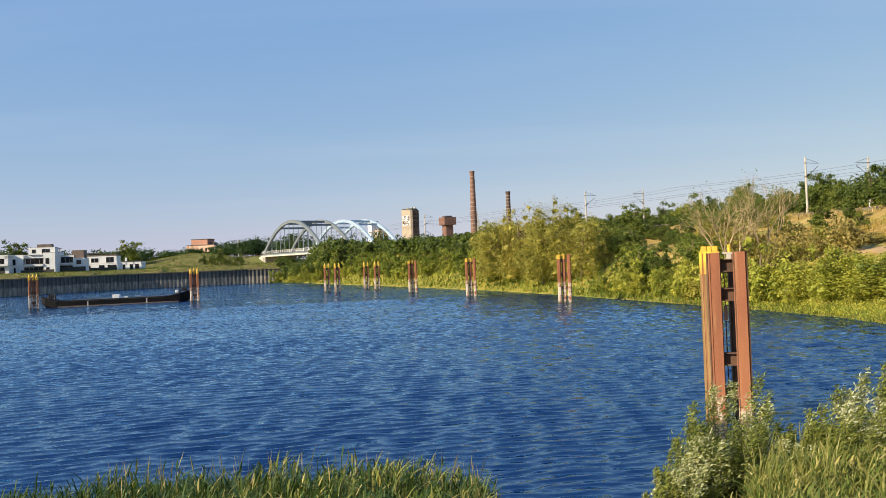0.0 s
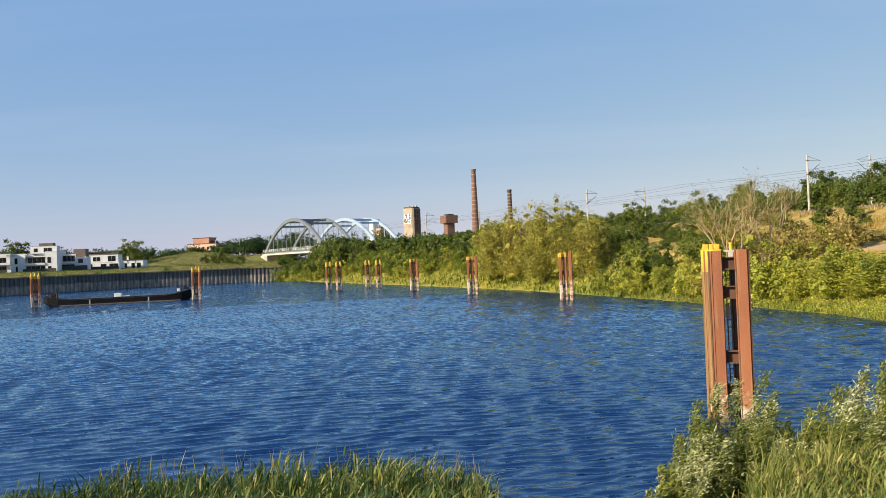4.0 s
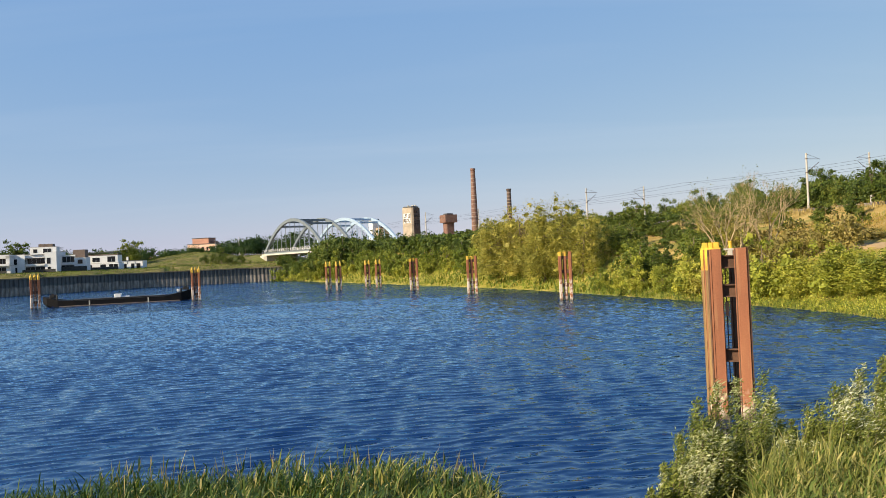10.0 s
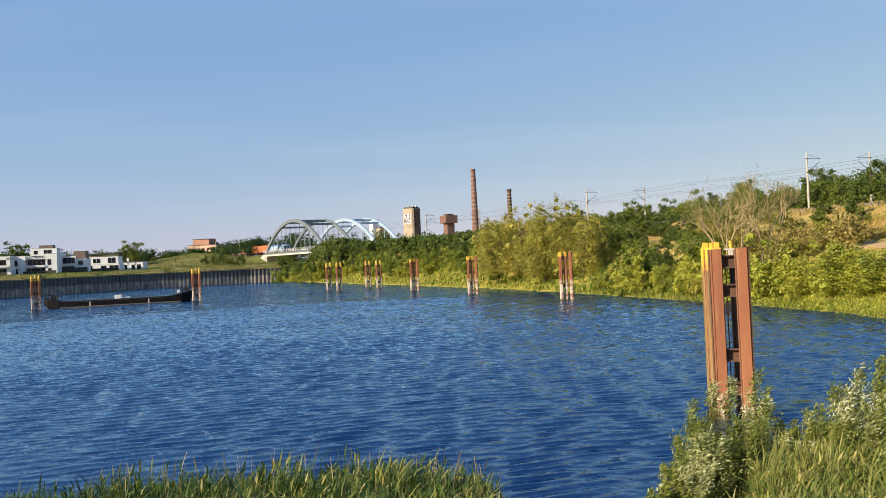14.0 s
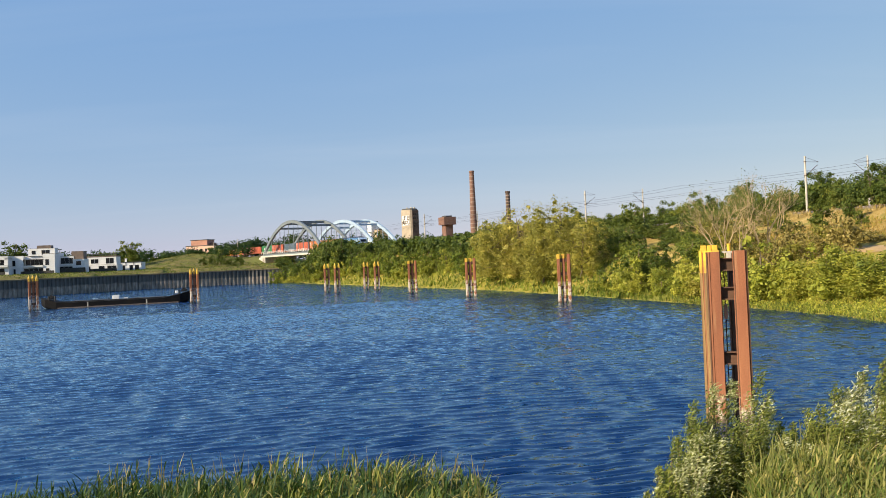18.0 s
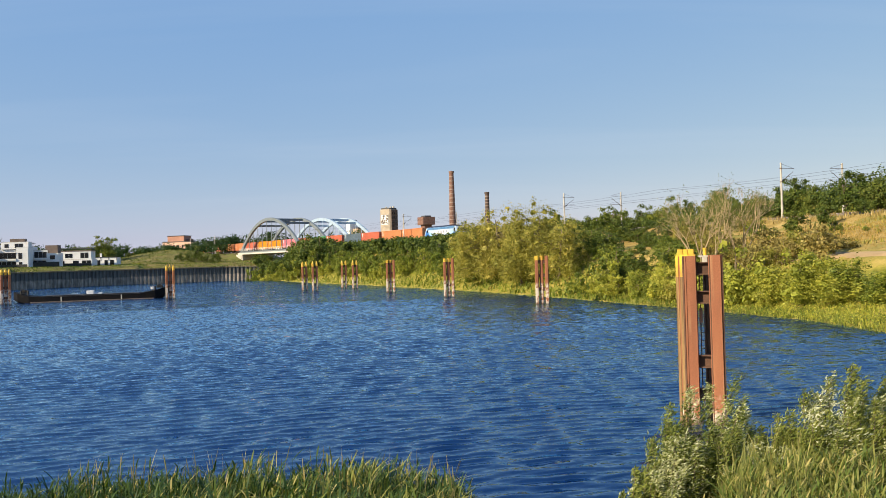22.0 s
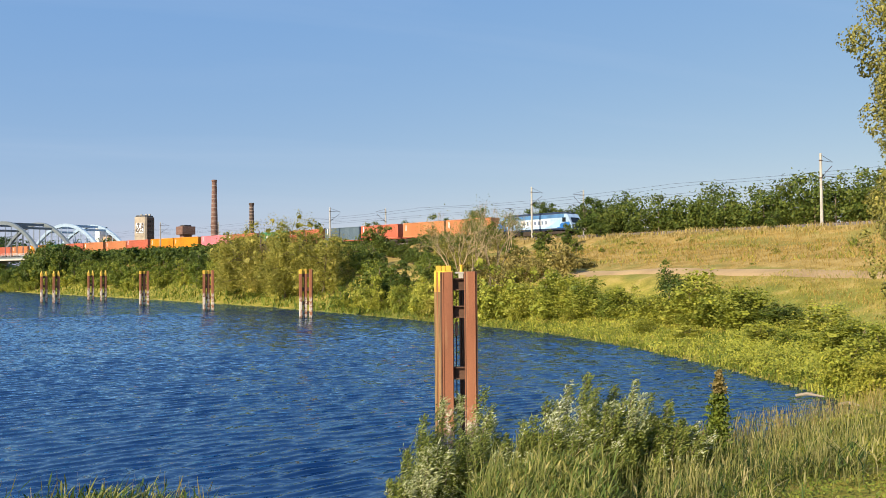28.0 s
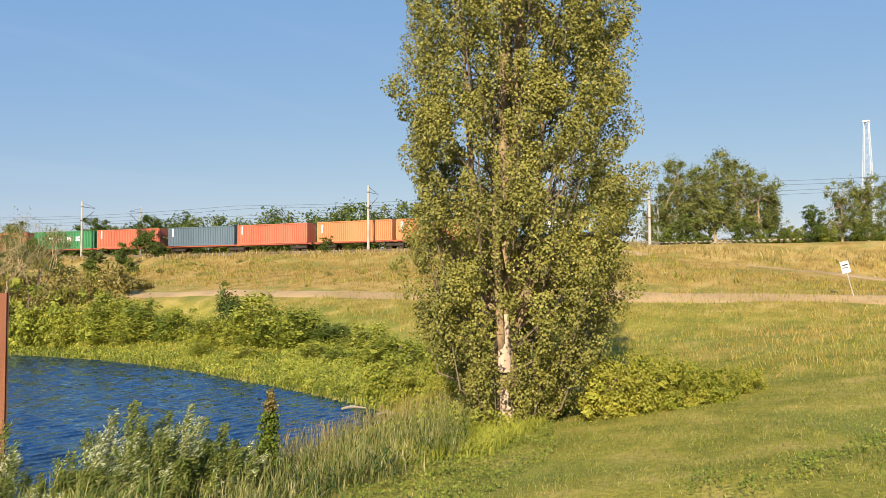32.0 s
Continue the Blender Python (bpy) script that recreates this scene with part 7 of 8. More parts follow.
for lab_, key_, sel_, top_ in (("bright yellow-green herbs creeping down the bank", "bright", mix_ & ~far_, 0.85), ("fresh green herbs creeping down the bank", "mid", mix_ == far_, 0.95), ("deeper green herbs creeping down the bank", "dark", ~mix_ & far_, 1.0)):
    field("bank_herbs", lab_, "herbs", *blades(RNG, xy_[sel_], RNG.uniform(0.3, top_, int(sel_.sum())), 0.09, 0.9, None, 2), M_LEAF[key_])
xy_ = scatter(RNG, 60000, 37, 53, 28, 62, 0.3, 10.5)
field("creepers", "tall yellow-green vines heaped over the bank by the poplar", "creepers", *carpet(RNG, xy_, 0.3 + 1.0 * clumpy(xy_, 0.7) ** 1.5, 0.12), M_LEAF["bright"])
xy_ = scatter(RNG, 60000, 16, 50, 26, 100, -0.5, 0.35)
field("waterside_grass", "dark green grass hanging over the water's edge", "grass", *blades(RNG, xy_, RNG.uniform(0.25, 0.7, len(xy_)), 0.05, 1.2, None, 2), M_LEAF["dark"])
xy_ = scatter(RNG, 150000, 17, 50, 30, 100, 0.05, 9.5)
mix_ = clumpy(xy_, 0.45) + RNG.normal(size=len(xy_)) * 0.12 > 0.42
field("creepers", "bright yellow-green creepers heaped over the bank", "creepers", *carpet(RNG, xy_[mix_], 0.12 + 0.6 * clumpy(xy_[mix_], 0.9) ** 2, 0.13), M_LEAF["bright"])
field("creepers", "darker green creepers heaped over the bank", "creepers", *carpet(RNG, xy_[~mix_], 0.1 + 0.5 * clumpy(xy_[~mix_], 0.9) ** 2, 0.13), M_LEAF["mid"])
xy_ = scatter(RNG, 60000, -11.6, 14, 95, 315, 0.0, 16.0)
mix_ = clumpy(xy_, 0.2) + RNG.normal(size=len(xy_)) * 0.2 > 0.5
field("bank_herbs", "yellow-green herbs and reeds on the far bank", "herbs", *blades(RNG, xy_[mix_], RNG.uniform(0.4, 1.3, int(mix_.sum())), 0.26, 0.9, None, 2), M_LEAF["mid"])
field("bank_herbs", "green herbs and reeds on the far bank", "herbs", *blades(RNG, xy_[~mix_], RNG.uniform(0.5, 1.6, int((~mix_).sum())), 0.26, 0.9, None, 2), M_LEAF["mid"])
xy_ = scatter(RNG, 26000, 40, 58, 24, 40, 0.0, 7.0)
field("bank_herbs", "lush green herbs round the foot of the poplar", "herbs", *blades(RNG, xy_, RNG.uniform(0.3, 0.8, len(xy_)), 0.05, 0.7, None, 2), M_LEAF["bright"])
xy_ = scatter(RNG, 62000, 18, 80, 36, 78, 10, 90)
cl_ = clumpy(xy_, 0.35)
gold_ = RNG.uniform(0, 1, len(xy_)) < np.clip(2.2 * clumpy(xy_, 0.09) - 0.65, 0.1, 0.85)
hh_ = RNG.uniform(0.15, 0.6, len(xy_)) * (0.4 + cl_)
field("meadow_grass", "longer pale green meadow grass in uneven patches", "grass", *blades(RNG, xy_[~gold_], hh_[~gold_], 0.04, 0.8, None, 2), M_LEAF["lawn"])
field("meadow_grass", "long golden grass in uneven patches", "grass", *blades(RNG, xy_[gold_], hh_[gold_] * 1.1, 0.035, 0.8, None, 2), M_LEAF["gold"])
xy_ = scatter(RNG, 26000, 18, 84, 70, 125, 12, 120)
xy_ = xy_[(rail_distance(xy_[:, 0], xy_[:, 1]) > 8) & (clumpy(xy_, 0.22) > 0.55) & (trodden(xy_) > 0.6)]
field("weeds", "green weeds in patches on the dry slope", "weeds", *blades(RNG, xy_, RNG.uniform(0.2, 0.8, len(xy_)), 0.16, 0.8, None, 2), M_LEAF["olive"])
xy_ = scatter(RNG, 24000, -30, -11.5, 300, 400, 6.0, 200)
cl_ = clumpy(xy_, 0.12) + RNG.normal(size=len(xy_)) * 0.1
az2_ = np.degrees(np.arctan2(xy_[:, 0], xy_[:, 1]))
cl_ = np.where((az2_ < -19.4) & (RNG.uniform(0, 1, len(xy_)) < 0.75), 2.0, cl_)
for lab_, key_, sel_ in (("dry olive verge on the quay", "dark", cl_ == 2.0), ("rough olive-green grass on the quay mound", "knoll", cl_ < 0.5), ("dark green herbs on the quay mound", "dark", (cl_ >= 0.38) & (cl_ < 2.0))):
    field("mound_grass", lab_, "grass", *blades(RNG, xy_[sel_], RNG.uniform(0.2, 0.6, int(sel_.sum())), 0.3, 0.8, None, 2), M_LEAF[key_])
xy_ = scatter(RNG, 60000, 44, 84, 9, 60, 3.5, 80)
xy_ = xy_[clumpy(xy_, 0.8) + RNG.normal(size=len(xy_)) * 0.08 > 0.68]
field("meadow_grass", "pale tufts of longer grass in the meadow", "grass", *blades(RNG, xy_, RNG.uniform(0.08, 0.22, len(xy_)), 0.02, 0.8, None, 2), M_LEAF["lawn"])
xy_ = scatter(RNG, 90000, 14, 86, 60, 150, 6, 200)
rd_ = rail_distance(xy_[:, 0], xy_[:, 1])
near_ = (rd_ > 5.6) & (rd_ < 10) & (xy_[:, 0] < rail_x(xy_[:, 1])) & (clumpy(xy_, 0.3) > 0.35)
xy_ = xy_[near_]
field("verge_grass", "tall dry grass along the edge of the railway", "grass", *blades(RNG, xy_, RNG.uniform(0.4, 1.05, len(xy_)), 0.12, 0.7, None, 2), M_LEAF["straw"])
xy_ = scatter(RNG, 1500, 18.5, 29, 14.0, 18.6, 0.0, 8.0)
field("tall_grass", "yellow-green arching reeds in front of the willow bushes", "grass", *reeds(RNG, xy_, RNG.uniform(0.9, 1.55, len(xy_)), 8, 0.034, 0.6), M_LEAF["reed"])
xy_ = scatter(RNG, 150, 20, 25, 15.5, 18.6, 0.0, 8.0)
field("seed_stalks", "pale dead reed stalks among the bushes", "grass", *stalks(RNG, xy_, RNG.uniform(1.5, 2.2, len(xy_))), M_LEAF["sedge"])
for az_, d_, n_ in ((72.0, 18.2, 260), (73.0, 18.9, 180), (75.9, 22.0, 300), (75.0, 20.4, 160), (66.2, 17.6, 200), (69.0, 17.0, 120)):
    px_, py_, _ = polar(az_, d_)
    xy_ = np.array([px_, py_]) + RNG.normal(size=(n_, 2)) * np.array([0.45, 0.22])
    field("weeds", "dark green broad-leaved weeds in the mown meadow", "weeds", *carpet(RNG, xy_, 0.22 * np.exp(-((xy_ - np.array([px_, py_])) ** 2).sum(1) / 0.4) + 0.04, 0.06), M_LEAF["mid"])


# ---------------------------------------------------------------- train
def container_mat(name, c):
    return surface(name, c, 0.45, coarse=0.4, fine=9, var=0.14, relief=0.05, stretch=(1, 1, 0.4))


C = {k: container_mat("container_" + k, v) for k, v in dict(orange=(0.6, 0.25, 0.11), red=(0.55, 0.16, 0.095), rust=(0.4, 0.1, 0.05), blue=(0.12, 0.17, 0.22),
     green=(0.06, 0.24, 0.1), pink=(0.72, 0.24, 0.28), yellow=(0.75, 0.3, 0.015), grey=(0.3, 0.33, 0.36)).items()}
M_BOGIE = surface("bogie_steel", (0.05, 0.036, 0.028), 0.8, 0.2, var=0.4)
CL, CW, CH = 12.19, 2.44, 2.9


def container_mesh():
    """Corrugated shell of a forty-foot box."""
    g = Geo()
    n = 38
    pts = []
    for i in range(n):
        for du, o in ((0.0, 0.0), (0.34, 0.0), (0.48, 0.1), (0.84, 0.1)):
            pts.append((-CL / 2 + 0.14 + (i + du) * (CL - 0.28) / n, o))
    pts.append((CL / 2 - 0.14, 0.0))
    for sgn in (-1, 1):
        y = sgn * CW / 2
        vs = [(x, y - sgn * (0.05 + o), z) for x, o in pts for z in (0.16, CH - 0.1)]
        g.add(vs, [(2 * i, 2 * i + 2, 2 * i + 3, 2 * i + 1) for i in range(len(pts) - 1)])
    g.box(0, 0, CH - 0.06, CL - 0.1, CW - 0.1, 0.05)
    g.box(0, 0, 0.12, CL - 0.1, CW - 0.1, 0.1)
    return g.mesh("corrugated_shell")


def frame_geo():
    g = Geo()
    for sx in (-1, 1):
        for sy in (-1, 1):
            g.box(sx * (CL / 2 - 0.08), sy * (CW / 2 - 0.08), CH / 2, 0.16, 0.16, CH)
        g.box(sx * (CL / 2 - 0.06), 0, CH - 0.08, 0.1, CW, 0.16)
        g.box(sx * (CL / 2 - 0.06), 0, 0.08, 0.1, CW, 0.16)
    for sy in (-1, 1):
        g.box(0, sy * (CW / 2 - 0.05), CH - 0.06, CL, 0.08, 0.12)
        g.box(0, sy * (CW / 2 - 0.05), 0.08, CL, 0.08, 0.16)
    return g


SIDE = {k: container_mesh() for k in C}
FRAME = {k: frame_geo().mesh("corner_frame") for k in C}
DOOR = {}
for k_ in C:
    d_ = Geo()
    for sy in (-1, 1):
        d_.box(-CL / 2 + 0.05, sy * 0.57, CH / 2, 0.06, 1.08, CH - 0.3)
        for o in (0.2, 0.85):
            d_.tube((-CL / 2 - 0.0, sy * o, 0.15), (-CL / 2 - 0.0, sy * o, CH - 0.15), 0.025, 0.025, 6)
    DOOR[k_] = d_.mesh("door")
END = {k: Geo().box(CL / 2 - 0.05, 0, CH / 2, 0.05, CW - 0.2, CH - 0.25).mesh("end_wall") for k in C}
WORDS = {"orange": "orange corrugated steel shipping container", "red": "red corrugated steel shipping container", "rust": "rust-red corrugated shipping container",
         "blue": "slate-blue corrugated shipping container", "green": "green shipping container with white lettering blocks", "pink": "magenta-pink shipping container",
         "yellow": "amber-yellow shipping container", "grey": "pale grey shipping container"}


def container(col, marks):
    t = thing("shipping_container", WORDS[col] + " on a flat wagon", "container", None, "containers on the freight train")
    part("corrugated_shell", SIDE[col], C[col], t)
    part("corner_frame", FRAME[col], C[col], t)
    part("door", DOOR[col], C[col], t)
    part("end_wall", END[col], C[col], t)
    for sy in (-1, 1):
        if col == "green":
            for k in range(4):
                part("lettering_block", Geo().box(-2.6 + 1.8 * k, sy * (CW / 2 + 0.0), 1.6, 0.8, 0.03, 0.75), M_WHITE, t, "white letter-sized block")
        else:
            part("code_plate", Geo().box(sy * 5.2, sy * (CW / 2 + 0.0), 1.9 + 0.2 * (marks % 2), 0.28, 0.03, 1.2), M_WHITE, t, "white marking strip")
    return t


def wagon():
    t = thing("flat_wagon", "long dark flat container wagon on bogies", "rail wagon", None, "wagons of the freight train")
    W = 26.1
    part("frame", Geo().box(0, 0, 1.06, W, 0.9, 0.22).box(0, -1.1, 1.08, W, 0.16, 0.18).box(0, 1.1, 1.08, W, 0.16, 0.18), C["rust"], t, "rusty red steel underframe")
    for bx in (-W / 2 + 2.2, 0, W / 2 - 2.2):
        b = part("bogie", Geo().box(bx, -0.95, 0.55, 2.7, 0.14, 0.34, 0, 0.05).box(bx, 0.95, 0.55, 2.7, 0.14, 0.34, 0, 0.05).box(bx, 0, 0.6, 0.5, 1.9, 0.3), M_BOGIE, t)
        for wx in (-0.9, 0.9):
            for sy in (-0.75, 0.75):
                part("wheel", Geo().tube((bx + wx, sy - 0.065, 0.46), (bx + wx, sy + 0.065, 0.46), 0.46, 0.46, 16), M_BOGIE, b)
    for sx in (-1, 1):
        for sy in (-0.87, 0.87):
            part("buffer", Geo().tube((sx * W / 2, sy, 1.05), (sx * (W / 2 + 0.4), sy, 1.05), 0.1, 0.1, 10).tube((sx * (W / 2 + 0.4), sy, 1.05), (sx * (W / 2 + 0.44), sy, 1.05), 0.22, 0.22, 12), M_BOGIE, t)
    return t


def locomotive():
    t = thing("locomotive", "white and blue four-axle electric locomotive with dark roof", "locomotive")
    M_LW = surface("white_loco_paint", (0.4, 0.53, 0.72), 0.35, coarse=0.5, var=0.3)
    M_LB = surface("blue_loco_paint", (0.02, 0.13, 0.42), 0.35, var=0.1)
    M_LD = surface("navy_loco_paint", (0.02, 0.035, 0.08), 0.4, var=0.1)
    M_LS = surface("sky_blue_loco_paint", (0.3, 0.5, 0.75), 0.35)
    L = 17.9
    prof = [(-L / 2, 1.2), (-L / 2 + 0.1, 1.9), (-L / 2 + 0.75, 3.2), (-L / 2 + 1.2, 3.75), (L / 2 - 1.2, 3.75), (L / 2 - 0.75, 3.2), (L / 2 - 0.1, 1.9), (L / 2, 1.2)]
    g = Geo()
    n = len(prof)
    vs = [(x, s * 1.48, z) for s in (-1, 1) for x, z in prof]
    g.add(vs, [tuple(range(n)), tuple(range(n, 2 * n))[::-1]] + [(i, n + i, n + (i + 1) % n, (i + 1) % n) for i in range(n)])
    part("body", g, M_LW, t)
    part("roof", Geo().box(0, 0, 3.86, L - 3.0, 2.6, 0.3, 0, 0.2).box(0, 0, 4.05, L - 7, 1.8, 0.25, 0, 0.2), M_LD, t, "dark blue roof")
    for k, (px, s) in enumerate(((-6.2, 1), (6.2, -1))):
        pg = Geo().tube((px - 0.9, -0.6, 4.1), (px + 0.9, -0.6, 4.25), 0.04, 0.04, 6).tube((px - 0.9, 0.6, 4.1), (px + 0.9, 0.6, 4.25), 0.04, 0.04, 6).tube((px + 0.9, -0.9, 4.28), (px + 0.9, 0.9, 4.28), 0.05, 0.05, 6)
        if s == 1:
            pg = Geo().tube((px - 1, 0, 4.1), (px + 0.4, 0, 4.9), 0.05, 0.04, 6).tube((px + 0.4, 0, 4.9), (px - 0.9, 0, 5.55), 0.04, 0.03, 6).tube((px - 0.9, -0.9, 5.57), (px - 0.9, 0.9, 5.57), 0.04, 0.04, 6)
        part("pantograph", pg, M_BOGIE, t, "dark pantograph")
    part("skirt", Geo().box(0, 0, 1.12, L - 1.2, 2.7, 0.16), M_LD, t)
    part("transformer_box", Geo().box(0, 0, 0.6, 5.2, 2.5, 0.75, 0, 0.1), M_BOGIE, t)
    for sy in (-1, 1):
        y = sy * 1.492
        for shape in ([(-L / 2 + 0.2, y, 1.25), (-L / 2 + 3.2, y, 1.25), (-L / 2 + 1.9, y, 2.6), (-L / 2 + 0.9, y, 2.9)],
                      [(L / 2 - 0.2, y, 1.25), (L / 2 - 3.6, y, 1.25), (L / 2 - 2.3, y, 2.2), (L / 2 - 0.6, y, 2.4)]):
            part("blue_livery", Geo().add(shape, [(0, 1, 2, 3)]), M_LB, t, "blue livery swoosh")
        part("roof_band", Geo().box(0, sy * 1.485, 3.42, L - 3.4, 0.03, 0.62), surface("slate_loco_paint", (0.08, 0.2, 0.4), 0.4, coarse=0.6, var=0.35), t, "mid-blue upper band")
        part("sole_bar", Geo().box(0, sy * 1.485, 1.28, L - 1.0, 0.03, 0.16), M_LD, t, "navy sole bar")
        part("name_plate", Geo().box(0.6 * -sy, sy * 1.487, 2.4, 6.8, 0.03, 1.15), M_WHITE, t, "white name panel")
        for k in range(7):
            part("name_bar", Geo().box(0.6 * -sy + (k - 3) * 0.86, sy * 1.494, 2.4, 0.42, 0.03, 0.66), surface("slate_lettering", (0.14, 0.18, 0.27), 0.4) if k == 0 and sy < 0 else bpy.data.materials["slate_lettering"], t, "slate-blue letter-sized bar")
        for shape in ([(-L / 2 + 2.4, y, 1.5), (-L / 2 + 6.2, y, 1.4), (-L / 2 + 4.8, y, 1.9), (-L / 2 + 2.2, y, 2.7)],
                      [(L / 2 - 2.6, y, 1.5), (L / 2 - 6.4, y, 1.4), (L / 2 - 5.0, y, 1.75), (L / 2 - 2.6, y, 2.9)]):
            part("sky_blue_livery", Geo().add(shape, [(0, 1, 2, 3)]), M_LS, t, "sky-blue livery patch")
        for sx in (-1, 1):
            part("cab_window", Geo().box(sx * (L / 2 - 1.75), sy * 1.49, 2.75, 0.75, 0.03, 0.75), M_GLASS, t)
    for sx in (-1, 1):
        w = Geo()
        x0, x1 = sx * (L / 2 - 0.2), sx * (L / 2 - 0.66)
        w.add([(x0 + sx * 0.02, -1.2, 2.2), (x0 + sx * 0.02, 1.2, 2.2), (x1 + sx * 0.03, 1.1, 3.1), (x1 + sx * 0.03, -1.1, 3.1)], [(0, 1, 2, 3)])
        part("windscreen", w, M_GLASS, t)
        nx = sx * (L / 2 + 0.015)
        part("nose_panel", Geo().add([(nx, -1.3, 1.25), (nx, 1.3, 1.25), (nx - sx * 0.1, 1.3, 1.88), (nx - sx * 0.1, -1.3, 1.88)], [(0, 1, 2, 3)]), M_LD, t, "dark nose panel")
        for sy in (-0.9, 0.9):
            part("headlight", Geo().tube((sx * (L / 2 - 0.1), sy, 1.55), (sx * (L / 2 + 0.02), sy, 1.55), 0.13, 0.13, 12), M_WHITE, t)
            part("buffer", Geo().tube((sx * L / 2, sy, 1.05), (sx * (L / 2 + 0.45), sy, 1.05), 0.12, 0.22, 12), M_BOGIE, t)
    for bx in (-5.2, 5.2):
        b = part("bogie", Geo().box(bx, -1.05, 0.62, 3.9, 0.18, 0.4, 0, 0.05).box(bx, 1.05, 0.62, 3.9, 0.18, 0.4, 0, 0.05).box(bx, 0, 0.65, 0.8, 2, 0.4), M_BOGIE, t)
        for wx in (-1.3, 1.3):
            for sy in (-0.75, 0.75):
                part("wheel", Geo().tube((bx + wx, sy - 0.07, 0.62), (bx + wx, sy + 0.07, 0.62), 0.62, 0.62, 18), M_BOGIE, b)
    return t


ORDER = [("orange", "orange"), ("red", "blue"), ("red", "green"), ("red", "pink"), ("yellow", "yellow"), ("red", "orange"), ("orange", "red"), ("green", "yellow"),
         ("orange", "red"), ("rust", "blue"), ("orange", "orange"), ("red", "grey"), ("orange", "red"), ("yellow", "orange")]
TRAIN = []
LOCO = locomotive()
TRAIN.append((LOCO, 10.4, 8.5, 0.0))
proto_w = wagon()
proto_c = {}
pos_ = 20.2
for i_, (front_, back_) in enumerate(ORDER):
    w_ = proto_w if i_ == 0 else copy_thing(proto_w, Matrix())
    mid_ = pos_ + 13.4
    TRAIN.append((w_, mid_, 11.0, 0.0))
    for col_, dx_ in ((front_, -6.4), (back_, 6.4)):
        if col_ not in proto_c:
            proto_c[col_] = container(col_, i_)
            c_ = proto_c[col_]
        else:
            c_ = copy_thing(proto_c[col_], Matrix())
        TRAIN.append((c_, mid_ + dx_, 6.1, 1.18))
    pos_ += 26.7


# ---------------------------------------------------------------- small things on land
def ribbon(name, label, category, pts, width, material, lift=0.06):
    """A strip of track laid on the ground along a smooth line."""
    pts = np.array(pts, float)
    d = np.concatenate([[0], np.cumsum(np.hypot(*np.diff(pts, axis=0).T))])
    s = np.arange(0, d[-1], 1.2)
    X, Y = np.interp(s, d, pts[:, 0]), np.interp(s, d, pts[:, 1])
    k = np.ones(9) / 9
    Xs, Ys = np.convolve(np.pad(X, 4, mode="edge"), k, "valid"), np.convolve(np.pad(Y, 4, mode="edge"), k, "valid")
    tx, ty = np.gradient(Xs), np.gradient(Ys)
    n = np.hypot(tx, ty)
    nx, ny = -ty / n, tx / n
    rows = []
    offs = np.linspace(-width / 2, width / 2, 6)
    rng = np.random.default_rng(1)
    wob = np.convolve(rng.normal(size=len(s) + 8), k, "valid") * 0.8
    for o in offs:
        f = o * (1 + 0.35 * wob * (abs(o) > width * 0.4))
        x, y = Xs + nx * f, Ys + ny * f
        rows.append(np.stack([x, y, ground_z(x, y) + lift * (1 if abs(o) < width * 0.4 else -0.6)], -1))
    v = np.stack(rows, 1)
    m = len(offs)
    idx = np.arange(len(s) * m).reshape(-1, m)
    q = np.stack([idx[:-1, :-1], idx[1:, :-1], idx[1:, 1:], idx[:-1, 1:]], -1).reshape(-1, 4)
    ob = part(name, np_mesh(name, v.reshape(-1, 3), q), material, smooth=True)
    return tagged(ob, label, category, kind="structure")


ribbon("dirt_track", "sandy dirt track along the foot of the railway slope", "track",
       TRACK, 3.6, M_SAND)
ribbon("ramp_road", "narrow worn road climbing the knoll to the railway", "road",
       RAMP, 3.0, M_SAND)


def sign():
    x, y, _ = polar(74.7, 66.0)
    t = thing("sign_post", "white notice board on a leaning post", "sign", pose(x, y, gz(x, y), 0, -13, -74) @ Matrix.Scale(0.9, 4))
    part("post", Geo().tube((0, 0, -0.3), (0, 0, 2.9), 0.045, 0.04, 8), M_CONCRETE, t)
    part("board", Geo().box(0, -0.06, 2.45, 0.62, 0.04, 0.95), M_WHITE, t, "white board")
    part("text_bar", Geo().box(0, -0.085, 2.62, 0.42, 0.01, 0.1).box(0, -0.085, 2.4, 0.46, 0.01, 0.07), M_STEEL_DARK, t, "unreadable dark text bars")


sign()


def lattice_mast():
    x, y, _ = polar(75.6, 190)
    z = gz(x, y)
    t = thing("lattice_mast", "tall white steel lattice mast behind the trees", "mast", pose(x, y, z))
    H = 6 + 190 * math.tan(radians(10.1)) - z
    g, b = Geo(), Geo()
    for sx, sy in ((-1, -1), (1, -1), (1, 1), (-1, 1)):
        g.tube((sx * 1.3, sy * 1.3, -0.3), (sx * 0.45, sy * 0.45, H), 0.06, 0.045, 6)
    n = 16
    for k in range(n):
        for a in range(4):
            c = [(-1, -1), (1, -1), (1, 1), (-1, 1)]
            w0, w1 = 1.3 - 0.85 * k / n, 1.3 - 0.85 * (k + 1) / n
            p, q = c[a], c[(a + 1) % 4]
            b.tube((p[0] * w0, p[1] * w0, H * k / n), (q[0] * w1, q[1] * w1, H * (k + 1) / n), 0.028, 0.028, 4)
            b.tube((p[0] * w1, p[1] * w1, H * (k + 1) / n), (q[0] * w1, q[1] * w1, H * (k + 1) / n), 0.026, 0.026, 4)
    part("leg_frame", g, M_WHITE, t)
    part("bracing", b, M_WHITE, t)
    part("top_platform", Geo().box(0, 0, H, 1.2, 1.2, 0.3), M_WHITE, t)


lattice_mast()


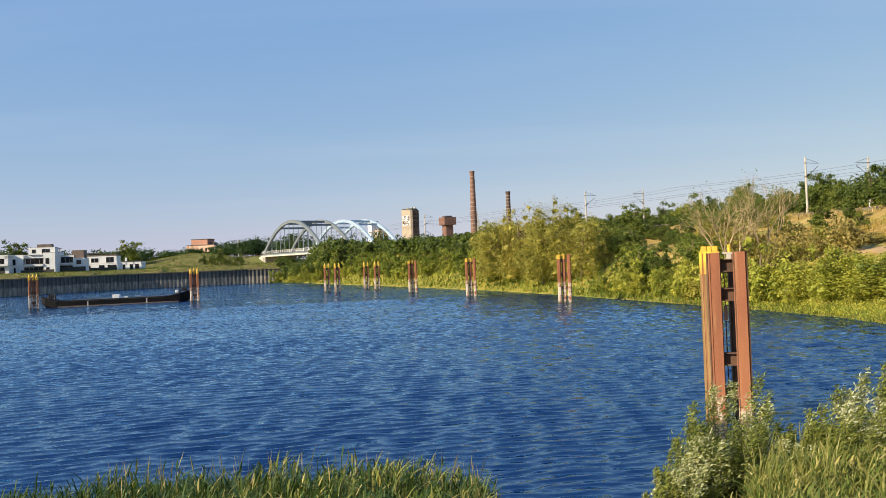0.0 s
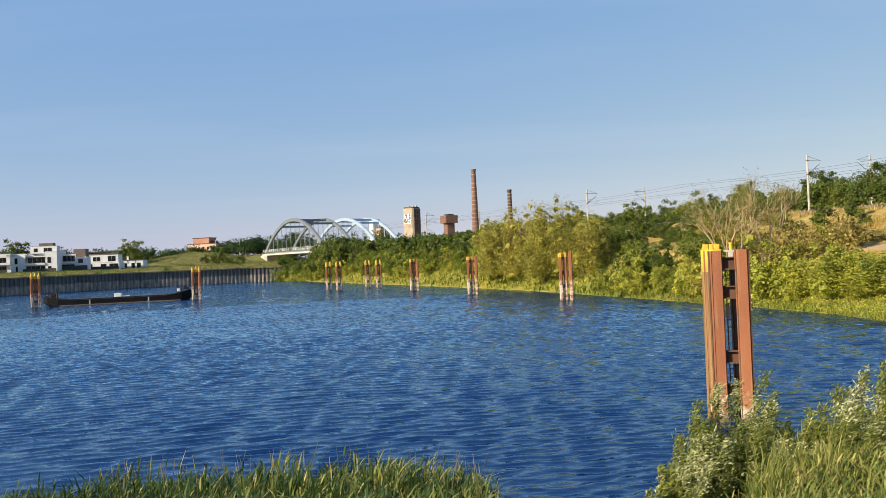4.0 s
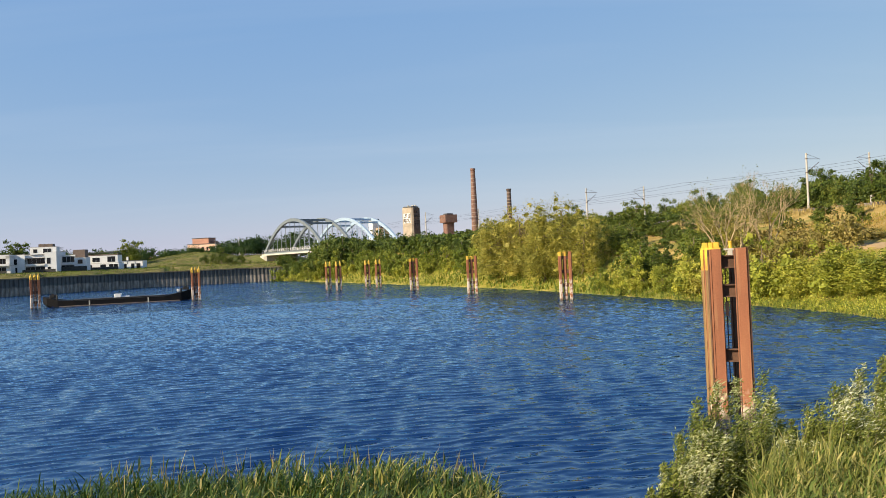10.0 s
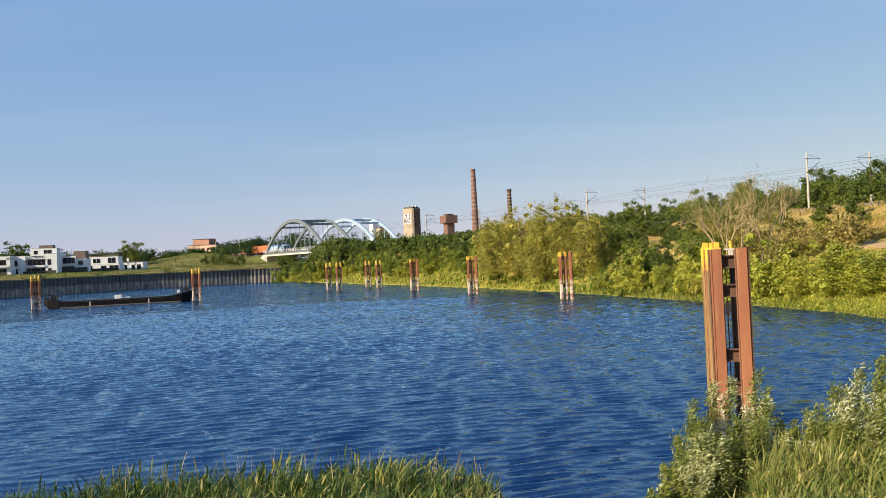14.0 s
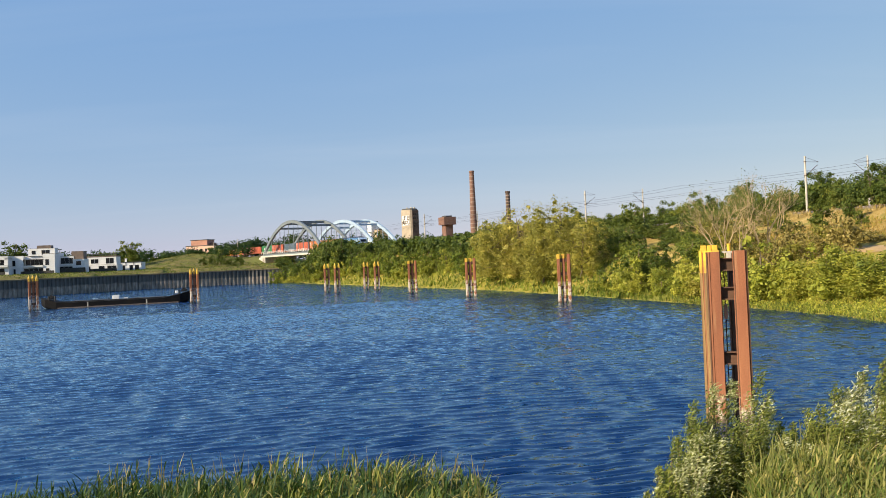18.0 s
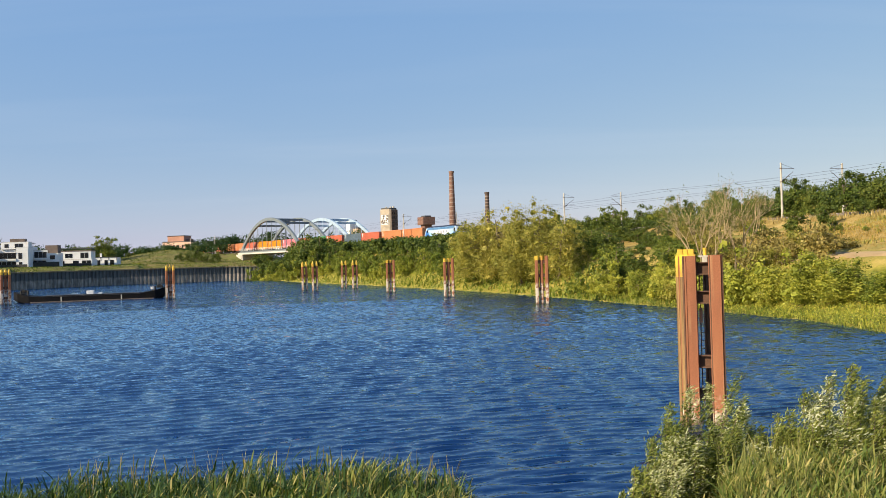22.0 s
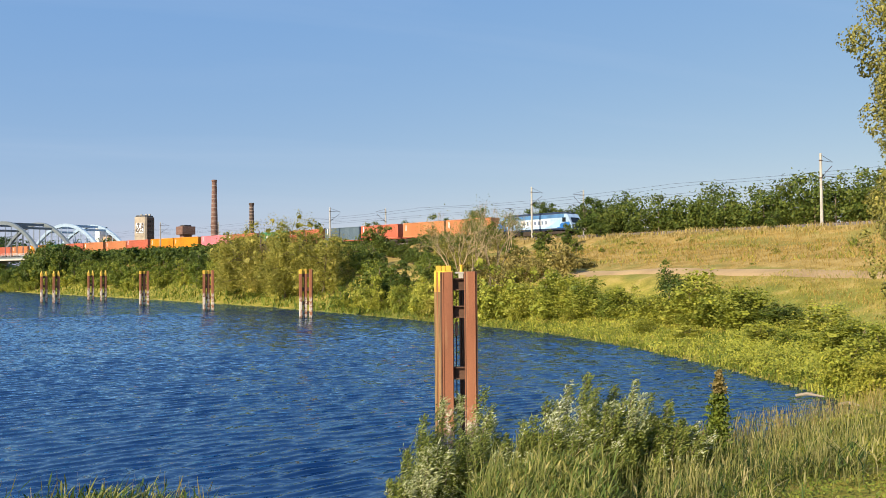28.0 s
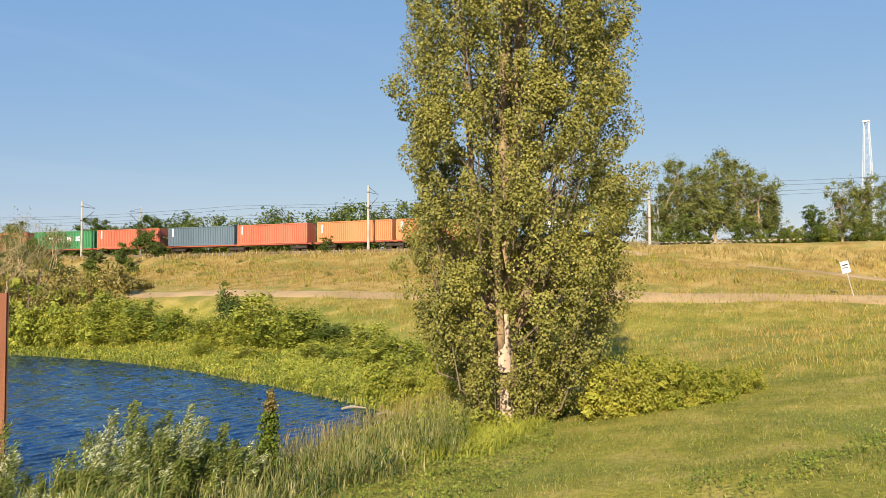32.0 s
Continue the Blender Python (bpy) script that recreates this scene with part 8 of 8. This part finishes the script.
def driftwood(az, d, L, rz):
    x, y, _ = polar(az, d)
    t = part("driftwood_log", Geo().path([(-L / 2, 0, 0.02), (-L * 0.1, 0.08, 0.12), (L / 2, 0, 0.05)], [0.06, 0.08, 0.035], 8).tube((-L * 0.1, 0.05, 0.1), (L * 0.1, 0.25, 0.2), 0.03, 0.015, 6), M_TIMBER)
    t.matrix_basis = pose(x, y, 0.05, 0, 0, rz)
    tagged(t, "bleached driftwood log lying at the water's edge", "log", "driftwood logs")


driftwood(42.0, 40.6, 1.2, -46)
driftwood(44.3, 38.6, 0.9, -62)


def spire_bush():
    rng = np.random.default_rng(17)
    x, y, _ = polar(36.4, 22.5)
    t = thing("young_poplar", "slim young poplar with rust-tinged top among the reeds", "tree", pose(x, y, gz(x, y) - 0.1))
    H = 6 - 22.5 * math.tan(radians(6.9)) - gz(x, y) + 0.1
    part("trunk", Geo().path([(0, 0, 0), (0.05, 0, H * 0.5), (0.12, 0, H)], [0.035, 0.025, 0.008], 6), M_BARK, t)
    z = rng.uniform(0.12, 1, 3600)
    r = np.interp(z, [0, 0.3, 0.7, 1], [0.16, 0.3, 0.2, 0.05])
    p = np.stack([rng.normal(size=3600) * r * 0.6 + 0.12 * z ** 2, rng.normal(size=3600) * r * 0.6, z * H], 1)
    v, q = leaf_quads(rng, p, np.zeros_like(p), 0.09, 0.7)
    k = z > 0.8
    part("crown", np_mesh("crown", v.reshape(-1, 4, 3)[~k].reshape(-1, 3), np.arange(4 * (~k).sum()).reshape(-1, 4)), M_LEAF["mid"], t)
    part("top_leaves", np_mesh("top_leaves", v.reshape(-1, 4, 3)[k].reshape(-1, 3), np.arange(4 * k.sum()).reshape(-1, 4)), M_LEAF["straw"], t, "brownish young top leaves")


spire_bush()
HEDGE = Nursery([tree("yellow_green_bush", "yellow-green low bush in full sun on the meadow", "bush", 95 + k, 1.9, 3.2, 9000, 0.085, M_LEAF["yellow"], group="bushes beside the poplar", clumps=34, base=0.0, trunk=0.04, limbs=8) for k in range(2)])
for az_, d_, sc in ((60.2, 29.6, 1.1), (61.6, 29.8, 1.1), (63.0, 30.2, 0.95), (64.4, 30.6, 0.85), (66.2, 31.5, 0.75), (68.2, 33.5, 0.6), (60.6, 32, 1.1), (63.5, 33, 0.9), (46.5, 40, 1.0), (44.0, 43, 1.0), (48.4, 37, 0.9)):
    put_polar(HEDGE, az_, d_, sc)


# ---------------------------------------------------------------- what moves
def motions():
    s0 = rail_s(-12.38) + 1.6
    ts = [0.5 * k for k in range(65)]

    def front(t):
        u = t - 12.5
        return s0 + 18.0 * u + 0.05 * u * abs(u)

    for ob, back, half, z in TRAIN:
        rows = []
        for t in ts:
            a, _ = rail_at(front(t) - back - half, 0, z)
            b, _ = rail_at(front(t) - back + half, 0, z)
            m, _ = rail_at(front(t) - back, 0, z)
            rows.append((t, pose(m.x, m.y, m.z, 0, 0, math.degrees(math.atan2(b.y - a.y, b.x - a.x)))))
        walk(ob, rows)
    # ripples drift with the wind
    walk(water, [(t, pose(0.55 * t, -0.25 * t, 0)) for t in (0, 8, 16, 24, 32)])
    # willow bushes toss in the wind
    for k, ob in enumerate(NEAR_BUSHES):
        m = ob.matrix_basis.copy()
        rows = []
        for i in range(65):
            t = 0.5 * i
            a = 1.4 * math.sin(2.1 * t + k) + 0.7 * math.sin(4.7 * t + 2.3 * k)
            b = 0.9 * math.sin(1.7 * t + 2 * k)
            rows.append((t, m @ pose(0, 0, 0, b, a, 0)))
        walk(ob, rows)


motions()
